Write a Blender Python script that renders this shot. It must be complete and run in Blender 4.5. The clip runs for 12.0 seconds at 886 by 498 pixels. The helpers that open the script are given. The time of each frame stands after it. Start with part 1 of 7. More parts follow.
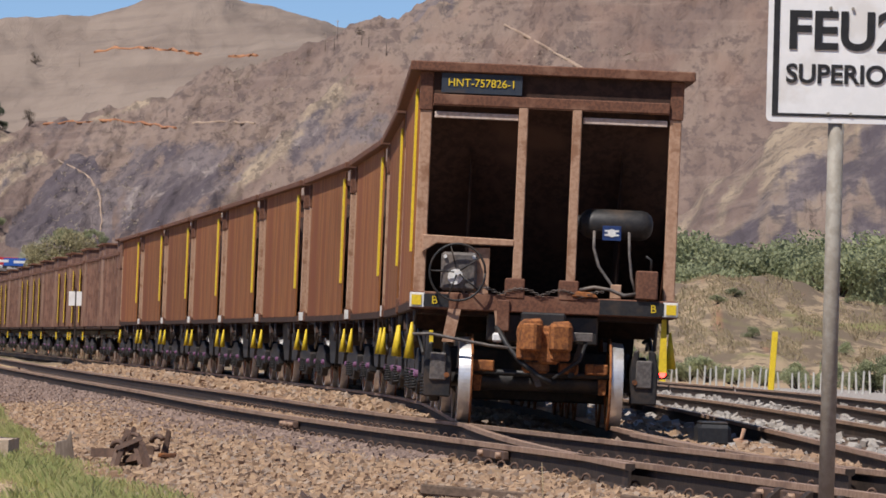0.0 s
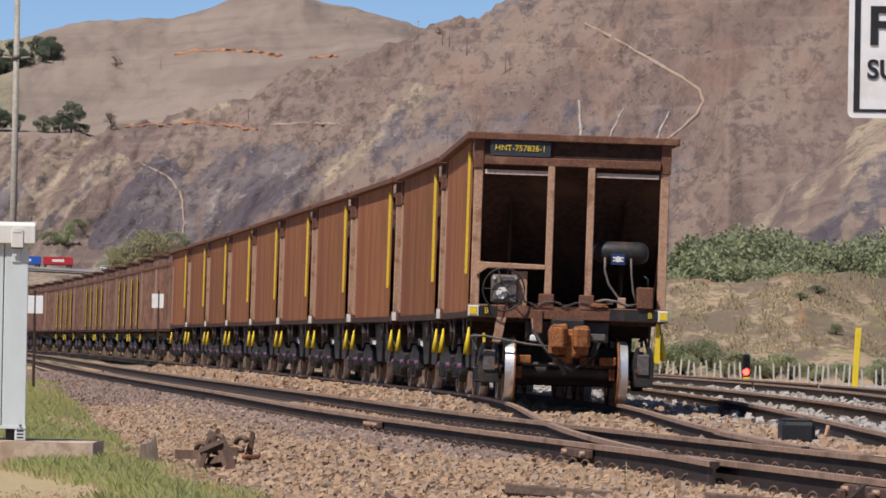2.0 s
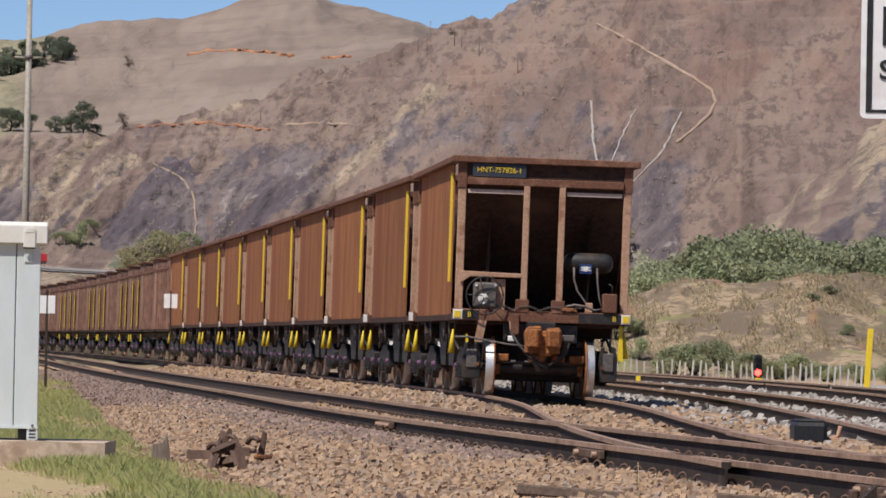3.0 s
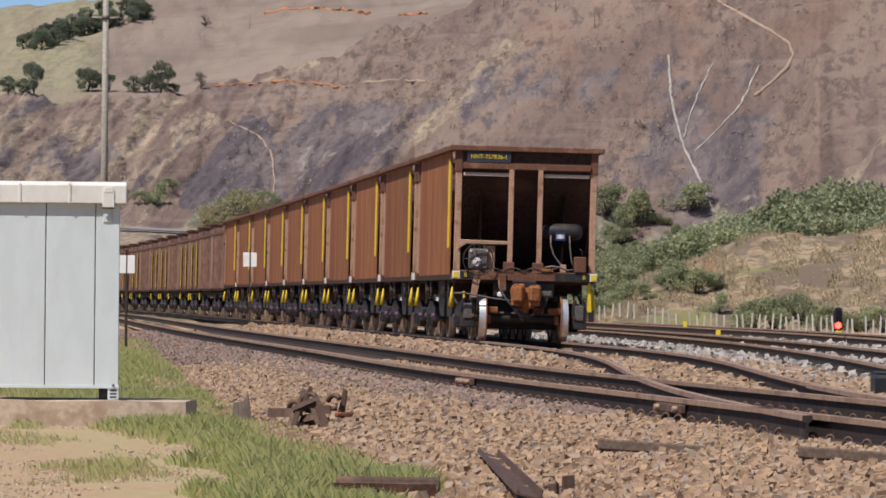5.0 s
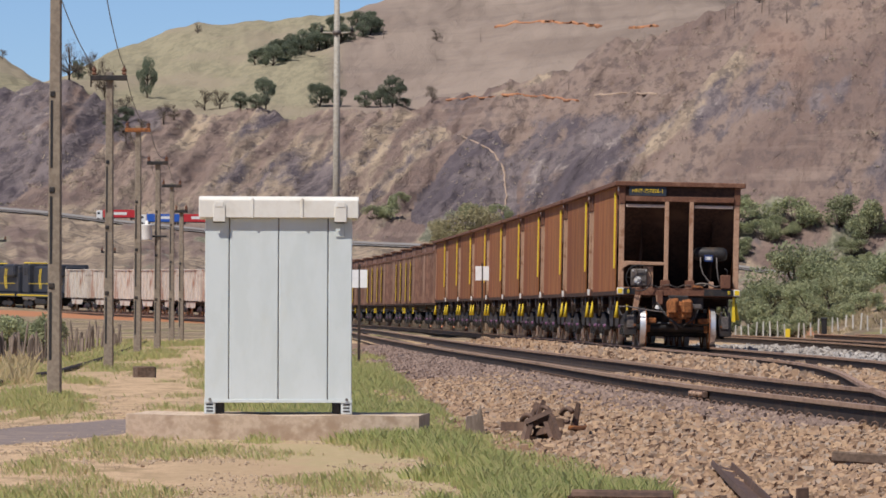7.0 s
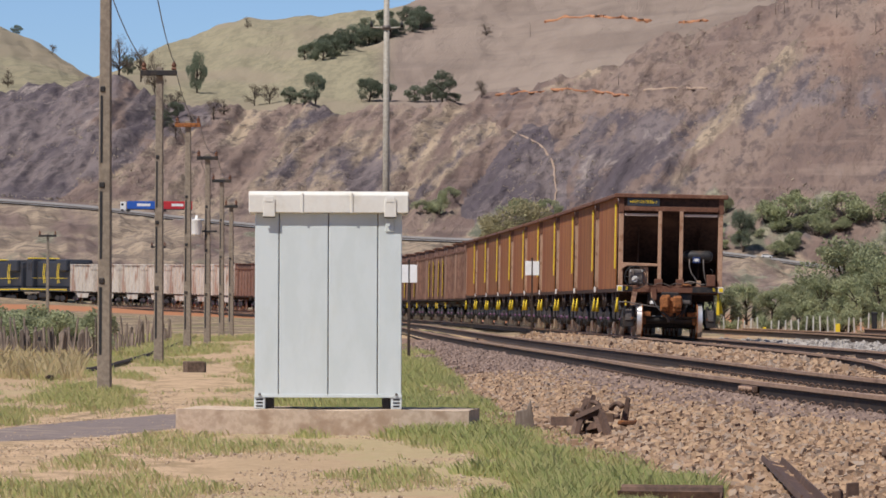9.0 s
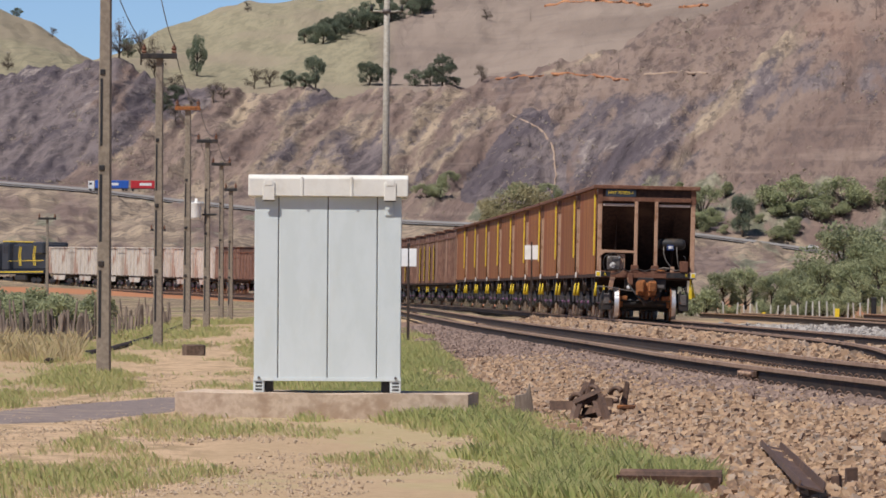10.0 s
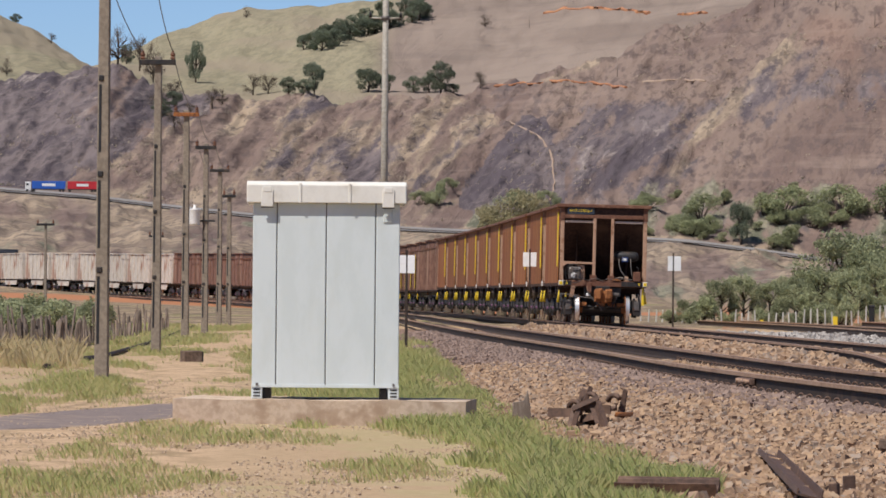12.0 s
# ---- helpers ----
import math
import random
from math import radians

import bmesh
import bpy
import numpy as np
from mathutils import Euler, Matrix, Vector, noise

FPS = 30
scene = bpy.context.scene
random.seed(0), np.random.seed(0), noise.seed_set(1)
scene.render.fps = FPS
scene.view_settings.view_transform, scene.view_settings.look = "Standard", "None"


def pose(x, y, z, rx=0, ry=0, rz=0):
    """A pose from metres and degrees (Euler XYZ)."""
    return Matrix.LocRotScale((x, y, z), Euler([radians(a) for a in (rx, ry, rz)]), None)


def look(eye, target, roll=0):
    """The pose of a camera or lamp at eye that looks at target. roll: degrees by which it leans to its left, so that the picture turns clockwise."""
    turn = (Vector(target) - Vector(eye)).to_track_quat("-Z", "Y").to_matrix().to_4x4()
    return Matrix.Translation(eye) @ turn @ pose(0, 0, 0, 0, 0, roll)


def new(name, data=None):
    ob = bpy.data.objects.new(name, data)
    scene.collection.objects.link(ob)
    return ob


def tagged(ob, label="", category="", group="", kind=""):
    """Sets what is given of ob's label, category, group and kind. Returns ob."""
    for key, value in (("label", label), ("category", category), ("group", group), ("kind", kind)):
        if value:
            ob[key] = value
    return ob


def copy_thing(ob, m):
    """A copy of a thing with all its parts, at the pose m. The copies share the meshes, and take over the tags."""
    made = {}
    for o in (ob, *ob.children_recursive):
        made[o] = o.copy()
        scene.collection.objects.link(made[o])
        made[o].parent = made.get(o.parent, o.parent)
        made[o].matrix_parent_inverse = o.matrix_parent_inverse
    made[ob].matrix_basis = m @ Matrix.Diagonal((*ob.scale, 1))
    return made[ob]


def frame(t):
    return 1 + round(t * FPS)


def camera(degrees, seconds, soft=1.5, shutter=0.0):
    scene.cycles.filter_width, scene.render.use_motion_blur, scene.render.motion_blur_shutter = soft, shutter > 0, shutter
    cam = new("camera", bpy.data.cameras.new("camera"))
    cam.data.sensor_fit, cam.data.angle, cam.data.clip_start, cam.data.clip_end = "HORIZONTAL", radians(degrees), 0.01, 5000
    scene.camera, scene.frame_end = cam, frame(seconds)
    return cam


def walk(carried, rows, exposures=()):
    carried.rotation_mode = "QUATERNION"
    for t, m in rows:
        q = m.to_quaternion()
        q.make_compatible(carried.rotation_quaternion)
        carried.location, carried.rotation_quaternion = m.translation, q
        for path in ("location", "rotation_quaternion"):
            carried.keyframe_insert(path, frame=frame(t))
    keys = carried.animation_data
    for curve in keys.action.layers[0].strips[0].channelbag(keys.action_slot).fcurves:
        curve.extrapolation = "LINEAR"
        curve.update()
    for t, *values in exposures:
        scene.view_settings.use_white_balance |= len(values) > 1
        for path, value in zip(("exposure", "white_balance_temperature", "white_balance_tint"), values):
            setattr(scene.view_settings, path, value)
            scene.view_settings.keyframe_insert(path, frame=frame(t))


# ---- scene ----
EYE = Vector((0.0, 0.0, 0.84))


def aim(pan, tilt, roll):
    """The still camera's pose from its pan (to the right), tilt (up) and roll, in degrees."""
    p, q = radians(pan), radians(tilt)
    way = Vector((math.sin(p) * math.cos(q), math.cos(p) * math.cos(q), math.sin(q)))
    return look(EYE, EYE + way * 100, roll)


cam = camera(10.0, 12.0, soft=1.7)
walk(cam, [(t, aim(p, q, r)) for t, p, q, r in (
    (0.0, 0.962, 1.104, 1.507), (0.5, 0.492, 1.046, 1.331), (1.0, 0.082, 1.151, 1.404), (1.5, 0.0, 1.139, 1.168),
    (2.0, 0.031, 1.079, 1.034), (2.5, 0.0, 1.093, 1.072), (4.5, -0.736, 0.744, 0.711), (5.0, -0.991, 0.573, 0.53),
    (5.5, -1.758, 0.566, 0.678), (6.0, -2.587, 0.651, 0.56), (6.5, -3.169, 0.704, 0.298), (7.0, -3.617, 0.707, 0.212),
    (9.0, -4.18, 0.647, 0.194), (9.5, -4.159, 0.537, 0.233), (10.0, -4.174, 0.465, 0.36), (10.5, -4.216, 0.441, 0.527),
    (11.0, -4.168, 0.447, 0.523), (11.5, -4.08, 0.483, 0.322), (12.0, -4.155, 0.543, 0.499))], exposures=((0.0, 0.44, 6350.0, 13.0), (12.0, 0.44, 6350.0, 13.0)))

# ---- light ----
SUN_ELEVATION, SUN_AZIMUTH = 57.0, 218.0      # azimuth clockwise from +y: behind the camera, to its left
world = bpy.data.worlds.new("sky")
scene.world = world
world.use_nodes = True
wt = world.node_tree
sky = wt.nodes.new("ShaderNodeTexSky")
sky.sky_type, sky.sun_disc = "NISHITA", False
sky.sun_elevation, sky.sun_rotation = radians(SUN_ELEVATION), radians(SUN_AZIMUTH)
sky.air_density, sky.dust_density, sky.ozone_density, sky.altitude = 0.7, 0.5, 6.0, 1200
wt.nodes["Background"].inputs["Strength"].default_value = 0.075
wt.links.new(sky.outputs["Color"], wt.nodes["Background"].inputs["Color"])
sun = new("sun", bpy.data.lights.new("sun", "SUN"))
sun.data.energy, sun.data.angle, sun.data.color = 3.6, radians(0.5), (1.0, 0.95, 0.87)
sa, se = radians(SUN_AZIMUTH), radians(SUN_ELEVATION)
sun.matrix_basis = look((0, 0, 60), (-math.sin(sa) * math.cos(se) * 50, -math.cos(sa) * math.cos(se) * 50, 60 - math.sin(se) * 50))


# ---- materials ----
def node(nt, kind, **values):
    n = nt.nodes.new("ShaderNode" + kind)
    for key, value in values.items():
        n.inputs[key.replace("_", " ")].default_value = value
    return n


def mix(nt, fac, a, b):
    """A colour mix; a and b are colours or sockets."""
    n = nt.nodes.new("ShaderNodeMix")
    n.data_type = "RGBA"
    for socket, value in ((n.inputs[0], fac), (n.inputs[6], a), (n.inputs[7], b)):
        if isinstance(value, bpy.types.NodeSocket):
            nt.links.new(value, socket)
        elif isinstance(value, tuple):
            socket.default_value = (*value, 1)
        else:
            socket.default_value = value
    return n.outputs[2]


def ramp(nt, value, lo, hi):
    n = nt.nodes.new("ShaderNodeMapRange")
    n.interpolation_type = "SMOOTHSTEP"
    nt.links.new(value, n.inputs[0])
    n.inputs[1].default_value, n.inputs[2].default_value = lo, hi
    return n.outputs[0]


def speckle(nt, coords, scale, detail=4.0, rough=0.55, stretch=(1, 1, 1), distortion=0.0):
    m = nt.nodes.new("ShaderNodeMapping")
    m.inputs["Scale"].default_value = stretch
    nt.links.new(coords, m.inputs["Vector"])
    n = node(nt, "TexNoise", Scale=scale, Detail=detail, Roughness=rough, Distortion=distortion)
    nt.links.new(m.outputs[0], n.inputs["Vector"])
    return n.outputs[0]


def times(nt, a, b, op="MULTIPLY"):
    n = nt.nodes.new("ShaderNodeMath")
    n.operation, n.use_clamp = op, False
    for socket, value in ((n.inputs[0], a), (n.inputs[1], b)):
        if isinstance(value, bpy.types.NodeSocket):
            nt.links.new(value, socket)
        else:
            socket.default_value = value
    return n.outputs[0]


def mat(name, base, second, stain=None, grain=30.0, blotch=2.0, rough=0.8, metal=0.0, bump=0.15, stretch=(1, 1, 1),
        vary=0.0, coords="Object", stain_range=(0.52, 0.68), clear=False):
    """A worn surface: two colours mixed by fine grain, a third in larger stains, with relief and uneven gloss."""
    m = bpy.data.materials.new(name)
    m.use_nodes = True
    nt = m.node_tree
    bsdf = nt.nodes["Principled BSDF"]
    tc = nt.nodes.new("ShaderNodeTexCoord").outputs[coords]
    fine = speckle(nt, tc, grain, 6.0, 0.65, stretch)
    large = speckle(nt, tc, blotch, 5.0, 0.6, stretch)
    colour = mix(nt, ramp(nt, fine, 0.4, 0.6), base, second)
    if stain:
        colour = mix(nt, ramp(nt, large, *stain_range), colour, stain)
    if vary:
        info = nt.nodes.new("ShaderNodeObjectInfo")
        hsv = nt.nodes.new("ShaderNodeHueSaturation")
        span = nt.nodes.new("ShaderNodeMapRange")
        nt.links.new(info.outputs["Random"], span.inputs[0])
        span.inputs[3].default_value, span.inputs[4].default_value = 1 - vary, 1 + vary
        nt.links.new(span.outputs[0], hsv.inputs["Value"])
        nt.links.new(colour, hsv.inputs["Color"])
        colour = hsv.outputs[0]
    nt.links.new(colour, bsdf.inputs["Base Color"])
    bsdf.inputs["Metallic"].default_value = metal
    r = nt.nodes.new("ShaderNodeMapRange")
    nt.links.new(large, r.inputs[0])
    r.inputs[3].default_value, r.inputs[4].default_value = max(0.02, rough - 0.12), min(1.0, rough + 0.12)
    nt.links.new(r.outputs[0], bsdf.inputs["Roughness"])
    if rough > 0.7:
        bsdf.inputs["Specular IOR Level"].default_value = 0.25
    if bump:
        b = node(nt, "Bump", Strength=bump, Distance=0.02)
        nt.links.new(fine, b.inputs["Height"])
        nt.links.new(b.outputs[0], bsdf.inputs["Normal"])
    return m


def leafy(m, share=0.4):
    """Thin leaves: part of the light passes through them."""
    nt = m.node_tree
    bsdf, out = nt.nodes["Principled BSDF"], nt.nodes["Material Output"]
    thin = nt.nodes.new("ShaderNodeBsdfTranslucent")
    nt.links.new(bsdf.inputs["Base Color"].links[0].from_socket, thin.inputs["Color"])
    both = nt.nodes.new("ShaderNodeMixShader")
    both.inputs[0].default_value = share
    nt.links.new(bsdf.outputs[0], both.inputs[1])
    nt.links.new(thin.outputs[0], both.inputs[2])
    nt.links.new(both.outputs[0], out.inputs["Surface"])
    return m


def glow(name, colour, strength):
    m = bpy.data.materials.new(name)
    m.use_nodes = True
    b = m.node_tree.nodes["Principled BSDF"]
    b.inputs["Base Color"].default_value = (*colour, 1)
    b.inputs["Emission Color"].default_value = (*colour, 1)
    b.inputs["Emission Strength"].default_value = strength
    return m


RUST_BODY = mat("rusted_brown_wagon_paint", (0.315, 0.125, 0.043), (0.19, 0.072, 0.027), (0.22, 0.075, 0.033), 4.5, 0.9, 0.78, 0, 0.1, (1, 1, 0.12), 0.14, stain_range=(0.48, 0.6))
RUST_CAP = mat("rusted_brown_rim", (0.18, 0.082, 0.048), (0.115, 0.052, 0.033), (0.23, 0.12, 0.075), 30, 3, 0.72, 0, 0.1)
RUST_POST = mat("pale_rusted_post", (0.46, 0.29, 0.19), (0.37, 0.215, 0.135), (0.27, 0.14, 0.08), 20, 2.5, 0.75, 0, 0.1)
PALE_BAR = mat("pale_dusty_bar", (0.56, 0.45, 0.38), (0.46, 0.35, 0.28), (0.36, 0.24, 0.17), 20, 2.5, 0.75, 0, 0.1)
# rust with the shade of the wagons' insides put into its colour
RUST_SHADED = mat("shade_darkened_rusted_sheet", (0.060, 0.032, 0.022), (0.035, 0.02, 0.015), (0.08, 0.045, 0.03), 12, 1.5, 0.85, 0, 0.1)
RUST_ORANGE = mat("orange_rusted_casting", (0.36, 0.14, 0.045), (0.20, 0.075, 0.03), (0.10, 0.045, 0.025), 25, 6, 0.85, 0, 0.3)
BLACK_STEEL = mat("black_greasy_steel", (0.018, 0.017, 0.017), (0.03, 0.027, 0.025), (0.06, 0.042, 0.03), 20, 3, 0.55, 0.2, 0.15)
GREY_STEEL = mat("dusty_grey_steel", (0.16, 0.14, 0.125), (0.10, 0.085, 0.075), (0.2, 0.16, 0.13), 25, 4, 0.6, 0.3, 0.1)
TREAD = mat("polished_wheel_tread", (0.80, 0.78, 0.74), (0.70, 0.67, 0.63), (0.6, 0.55, 0.48), 8, 5, 0.38, 0.7, 0.02)
YELLOW = mat("yellow_paint", (0.80, 0.58, 0.02), (0.70, 0.48, 0.02), (0.45, 0.28, 0.04), 30, 8, 0.6, 0, 0.05, stain_range=(0.6, 0.75))
WHITE = mat("white_paint", (0.75, 0.74, 0.70), (0.66, 0.64, 0.60), (0.5, 0.45, 0.4), 20, 5, 0.6, 0, 0.03, stain_range=(0.62, 0.8))
BLUE = mat("blue_paint", (0.012, 0.04, 0.15), (0.01, 0.03, 0.11), None, 20, 4, 0.5)
NAVY = mat("faded_navy_panel", (0.020, 0.030, 0.048), (0.03, 0.038, 0.05), (0.06, 0.045, 0.04), 14, 3, 0.6)
MAGENTA = mat("magenta_bearing_cap", (0.24, 0.10, 0.20), (0.16, 0.07, 0.13), None, 20, 4, 0.5)
# gondola brown made lighter in its colour for haze down the line
GOND_BROWN = mat("dull_purple_brown_gondola", (0.235, 0.13, 0.092), (0.155, 0.085, 0.063), (0.29, 0.185, 0.135), 10, 1.2, 0.8, 0, 0.1, (1, 1, 0.3), 0.15)
GOND_PALE = mat("dusty_white_gondola", (0.62, 0.56, 0.48), (0.48, 0.41, 0.34), (0.36, 0.22, 0.16), 6, 0.7, 0.85, 0, 0.1, (1, 1, 0.35), 0.12, stain_range=(0.5, 0.62))
LOCO_DARK = mat("dark_blue_grey_locomotive_paint", (0.030, 0.033, 0.042), (0.022, 0.024, 0.03), (0.07, 0.06, 0.055), 8, 1, 0.5)
RAIL_BROWN = mat("rusty_rail", (0.13, 0.075, 0.05), (0.085, 0.05, 0.035), (0.20, 0.12, 0.08), 30, 3, 0.7, 0.2, 0.1)
RAIL_DARK = mat("dark_rail_web", (0.055, 0.038, 0.03), (0.035, 0.026, 0.022), (0.09, 0.06, 0.045), 20, 3, 0.75, 0.1, 0.1)
RAIL_HEAD = mat("worn_rail_head", (0.42, 0.275, 0.185), (0.30, 0.185, 0.12), (0.2, 0.12, 0.08), 18, 1.5, 0.6, 0.15, 0.03)
SLEEPER = mat("weathered_sleeper", (0.16, 0.11, 0.08), (0.10, 0.07, 0.05), (0.22, 0.16, 0.12), 22, 4, 0.9, 0, 0.2, (1, 1, 1), 0.15)
LID_WHITE = mat("cream_white_lid", (0.74, 0.715, 0.64), (0.70, 0.67, 0.595), (0.62, 0.58, 0.49), 9, 2.5, 0.45, 0, 0.03)
CABINET = mat("pale_blue_grey_paint", (0.625, 0.675, 0.662), (0.59, 0.64, 0.622), (0.56, 0.585, 0.53), 5, 1.3, 0.42, 0, 0.02, (1, 1, 0.4), stain_range=(0.5, 0.7))
CONCRETE = mat("stained_concrete", (0.56, 0.44, 0.33), (0.46, 0.35, 0.255), (0.37, 0.265, 0.185), 14, 3, 0.9, 0, 0.25)
POLE = mat("grey_concrete_pole", (0.27, 0.225, 0.17), (0.21, 0.17, 0.13), (0.15, 0.12, 0.09), 12, 1.2, 0.85, 0, 0.1)
GALV = mat("galvanised_steel", (0.36, 0.33, 0.275), (0.29, 0.26, 0.21), (0.24, 0.20, 0.15), 16, 1.5, 0.7, 0.1, 0.04)
SIGN_WHITE = mat("white_sign_enamel", (0.82, 0.82, 0.80), (0.78, 0.78, 0.76), (0.70, 0.68, 0.64), 10, 3, 0.45, 0, 0.02)
SIGN_BLACK = mat("black_sign_paint", (0.012, 0.012, 0.013), (0.02, 0.02, 0.02), None, 20, 3, 0.5)
WOOD_POST = mat("grey_weathered_wood", (0.24, 0.19, 0.15), (0.15, 0.115, 0.09), (0.32, 0.27, 0.22), 24, 3, 0.9, 0, 0.2, (1, 1, 0.2), 0.3)
FENCE_POST = mat("pale_concrete_fence_post", (0.56, 0.54, 0.48), (0.46, 0.43, 0.38), (0.36, 0.31, 0.26), 16, 3, 0.85, 0, 0.1, (1, 1, 1), 0.15)
BARK = mat("bark", (0.10, 0.075, 0.055), (0.06, 0.045, 0.035), None, 20, 3, 0.9, 0, 0.3)
# both leaf greens are paled in their colour to stand in for haze
LEAF = leafy(mat("hazed_green_leaves", (0.360, 0.372, 0.210), (0.270, 0.294, 0.162), (0.432, 0.420, 0.258), 3.0, 0.6, 0.75, 0, 0, (1, 1, 1), 0.2))
LEAF_DARK = leafy(mat("dark_green_leaves", (0.189, 0.215, 0.143), (0.143, 0.169, 0.114), (0.234, 0.247, 0.159), 2.0, 0.4, 0.75, 0, 0, (1, 1, 1), 0.2))
LEAF_PALE = leafy(mat("pale_yellowed_leaves", (0.42, 0.37, 0.21), (0.34, 0.31, 0.17), (0.48, 0.41, 0.26), 2.0, 0.4, 0.8, 0, 0, (1, 1, 1), 0.1))
LEAF_DRY = mat("dry_grey_twigs", (0.17, 0.135, 0.10), (0.12, 0.095, 0.07), (0.2, 0.17, 0.11), 2.0, 0.4, 0.9, 0, 0, (1, 1, 1), 0.2)
STONE = mat("brown_ballast_stone", (0.33, 0.21, 0.15), (0.24, 0.15, 0.11), (0.40, 0.29, 0.22), 20, 1.0, 0.9, 0, 0.2)
ASPHALT = mat("pale_road_surface", (0.271, 0.254, 0.238), (0.230, 0.217, 0.205), None, 0.3, 0.02, 0.9, 0, 0)


# ---- shapes ----
def box(bm, x0, x1, y0, y1, z0, z1):
    v = [bm.verts.new(p) for p in ((x0, y0, z0), (x1, y0, z0), (x1, y1, z0), (x0, y1, z0), (x0, y0, z1), (x1, y0, z1), (x1, y1, z1), (x0, y1, z1))]
    for q in ((3, 2, 1, 0), (4, 5, 6, 7), (0, 1, 5, 4), (1, 2, 6, 5), (2, 3, 7, 6), (3, 0, 4, 7)):
        bm.faces.new([v[i] for i in q])
    return bm


def prism(bm, outline, axis, a, b):
    """An outline of two coordinates drawn along an axis (0 x, 1 y, 2 z) from a to b."""
    def at(p, s):
        q = list(p)
        q.insert(axis, s)
        return q
    lo, hi = [bm.verts.new(at(p, a)) for p in outline], [bm.verts.new(at(p, b)) for p in outline]
    n = len(outline)
    for i in range(n):
        bm.faces.new((lo[i], lo[(i + 1) % n], hi[(i + 1) % n], hi[i]))
    bm.faces.new(lo[::-1])
    bm.faces.new(hi)
    bmesh.ops.recalc_face_normals(bm, faces=bm.faces)
    return bm


def rod(bm, p0, p1, r0, r1=None, seg=10, caps=True):
    """A round bar from p0 to p1."""
    p0, p1 = Vector(p0), Vector(p1)
    r1 = r0 if r1 is None else r1
    d = (p1 - p0).normalized()
    u = d.orthogonal().normalized()
    w = d.cross(u)
    rings = []
    for p, r in ((p0, r0), (p1, r1)):
        rings.append([bm.verts.new(p + (u * math.cos(2 * math.pi * i / seg) + w * math.sin(2 * math.pi * i / seg)) * r) for i in range(seg)])
    for i in range(seg):
        f = bm.faces.new((rings[0][i], rings[0][(i + 1) % seg], rings[1][(i + 1) % seg], rings[1][i]))
        f.smooth = True
    if caps:
        bm.faces.new(rings[0][::-1])
        bm.faces.new(rings[1])
    return bm


def turned(bm, profile, axis_x=True, seg=24, centre=(0, 0, 0)):
    """A shape turned about the x axis (or z) from (along, radius) points."""
    rings = []
    for s, r in profile:
        ring = []
        for i in range(seg):
            c, q = math.cos(2 * math.pi * i / seg) * r, math.sin(2 * math.pi * i / seg) * r
            p = (s, c, q) if axis_x else (c, q, s)
            ring.append(bm.verts.new(Vector(p) + Vector(centre)))
        rings.append(ring)
    for a, b in zip(rings, rings[1:]):
        for i in range(seg):
            f = bm.faces.new((a[i], a[(i + 1) % seg], b[(i + 1) % seg], b[i]))
            f.smooth = len(profile) > 6
    bm.faces.new(rings[0][::-1])
    bm.faces.new(rings[-1])
    bmesh.ops.recalc_face_normals(bm, faces=bm.faces)
    return bm


def tube(bm, points, r, seg=6):
    """A bent bar: one skin swept along the points."""
    pts = [Vector(p) for p in points]
    rings, u = [], None
    for i, p in enumerate(pts):
        d = (pts[min(i + 1, len(pts) - 1)] - pts[max(i - 1, 0)]).normalized()
        u = d.orthogonal().normalized() if u is None else (u - d * u.dot(d)).normalized()
        w = d.cross(u)
        k = r[i] if isinstance(r, list) else r
        rings.append([bm.verts.new(p + (u * math.cos(2 * math.pi * q / seg) + w * math.sin(2 * math.pi * q / seg)) * k) for q in range(seg)])
    for a, b in zip(rings, rings[1:]):
        for q in range(seg):
            bm.faces.new((a[q], a[(q + 1) % seg], b[(q + 1) % seg], b[q])).smooth = True
    bm.faces.new(rings[0][::-1])
    bm.faces.new(rings[-1])
    return bm


def bevel(bm, width, segments=1):
    bmesh.ops.bevel(bm, geom=bm.edges[:], offset=width, segments=segments, affect="EDGES", clamp_overlap=True)
    return bm


def new_bm():
    return bmesh.new()


def mesh_of(bm, name, material):
    me = bpy.data.meshes.new(name)
    bm.to_mesh(me)
    bm.free()
    me.materials.append(material)
    return me


def part(name, bm, material, parent, label="", at=None):
    """Links a bmesh (or shared mesh data) as one mesh object under a thing or part."""
    ob = new(name, mesh_of(bm, name, material) if isinstance(bm, bmesh.types.BMesh) else bm)
    ob.parent = parent
    if at is not None:
        ob.matrix_basis = at
    return tagged(ob, label)


def thing(name, label, category, at=None, group="", kind=""):
    ob = new(name)
    if at is not None:
        ob.matrix_basis = at
    return tagged(ob, label, category, group, kind)


def solid(name, bm, material, label, category, at=None, group="", kind=""):
    ob = new(name, mesh_of(bm, name, material) if isinstance(bm, bmesh.types.BMesh) else bm)
    if at is not None:
        ob.matrix_basis = at
    return tagged(ob, label, category, group, kind)


def raw(name, verts, faces, material, smooth=False):
    me = bpy.data.meshes.new(name)
    me.from_pydata(verts, [], faces)
    me.materials.append(material)
    if smooth:
        me.polygons.foreach_set("use_smooth", [True] * len(me.polygons))
    return me


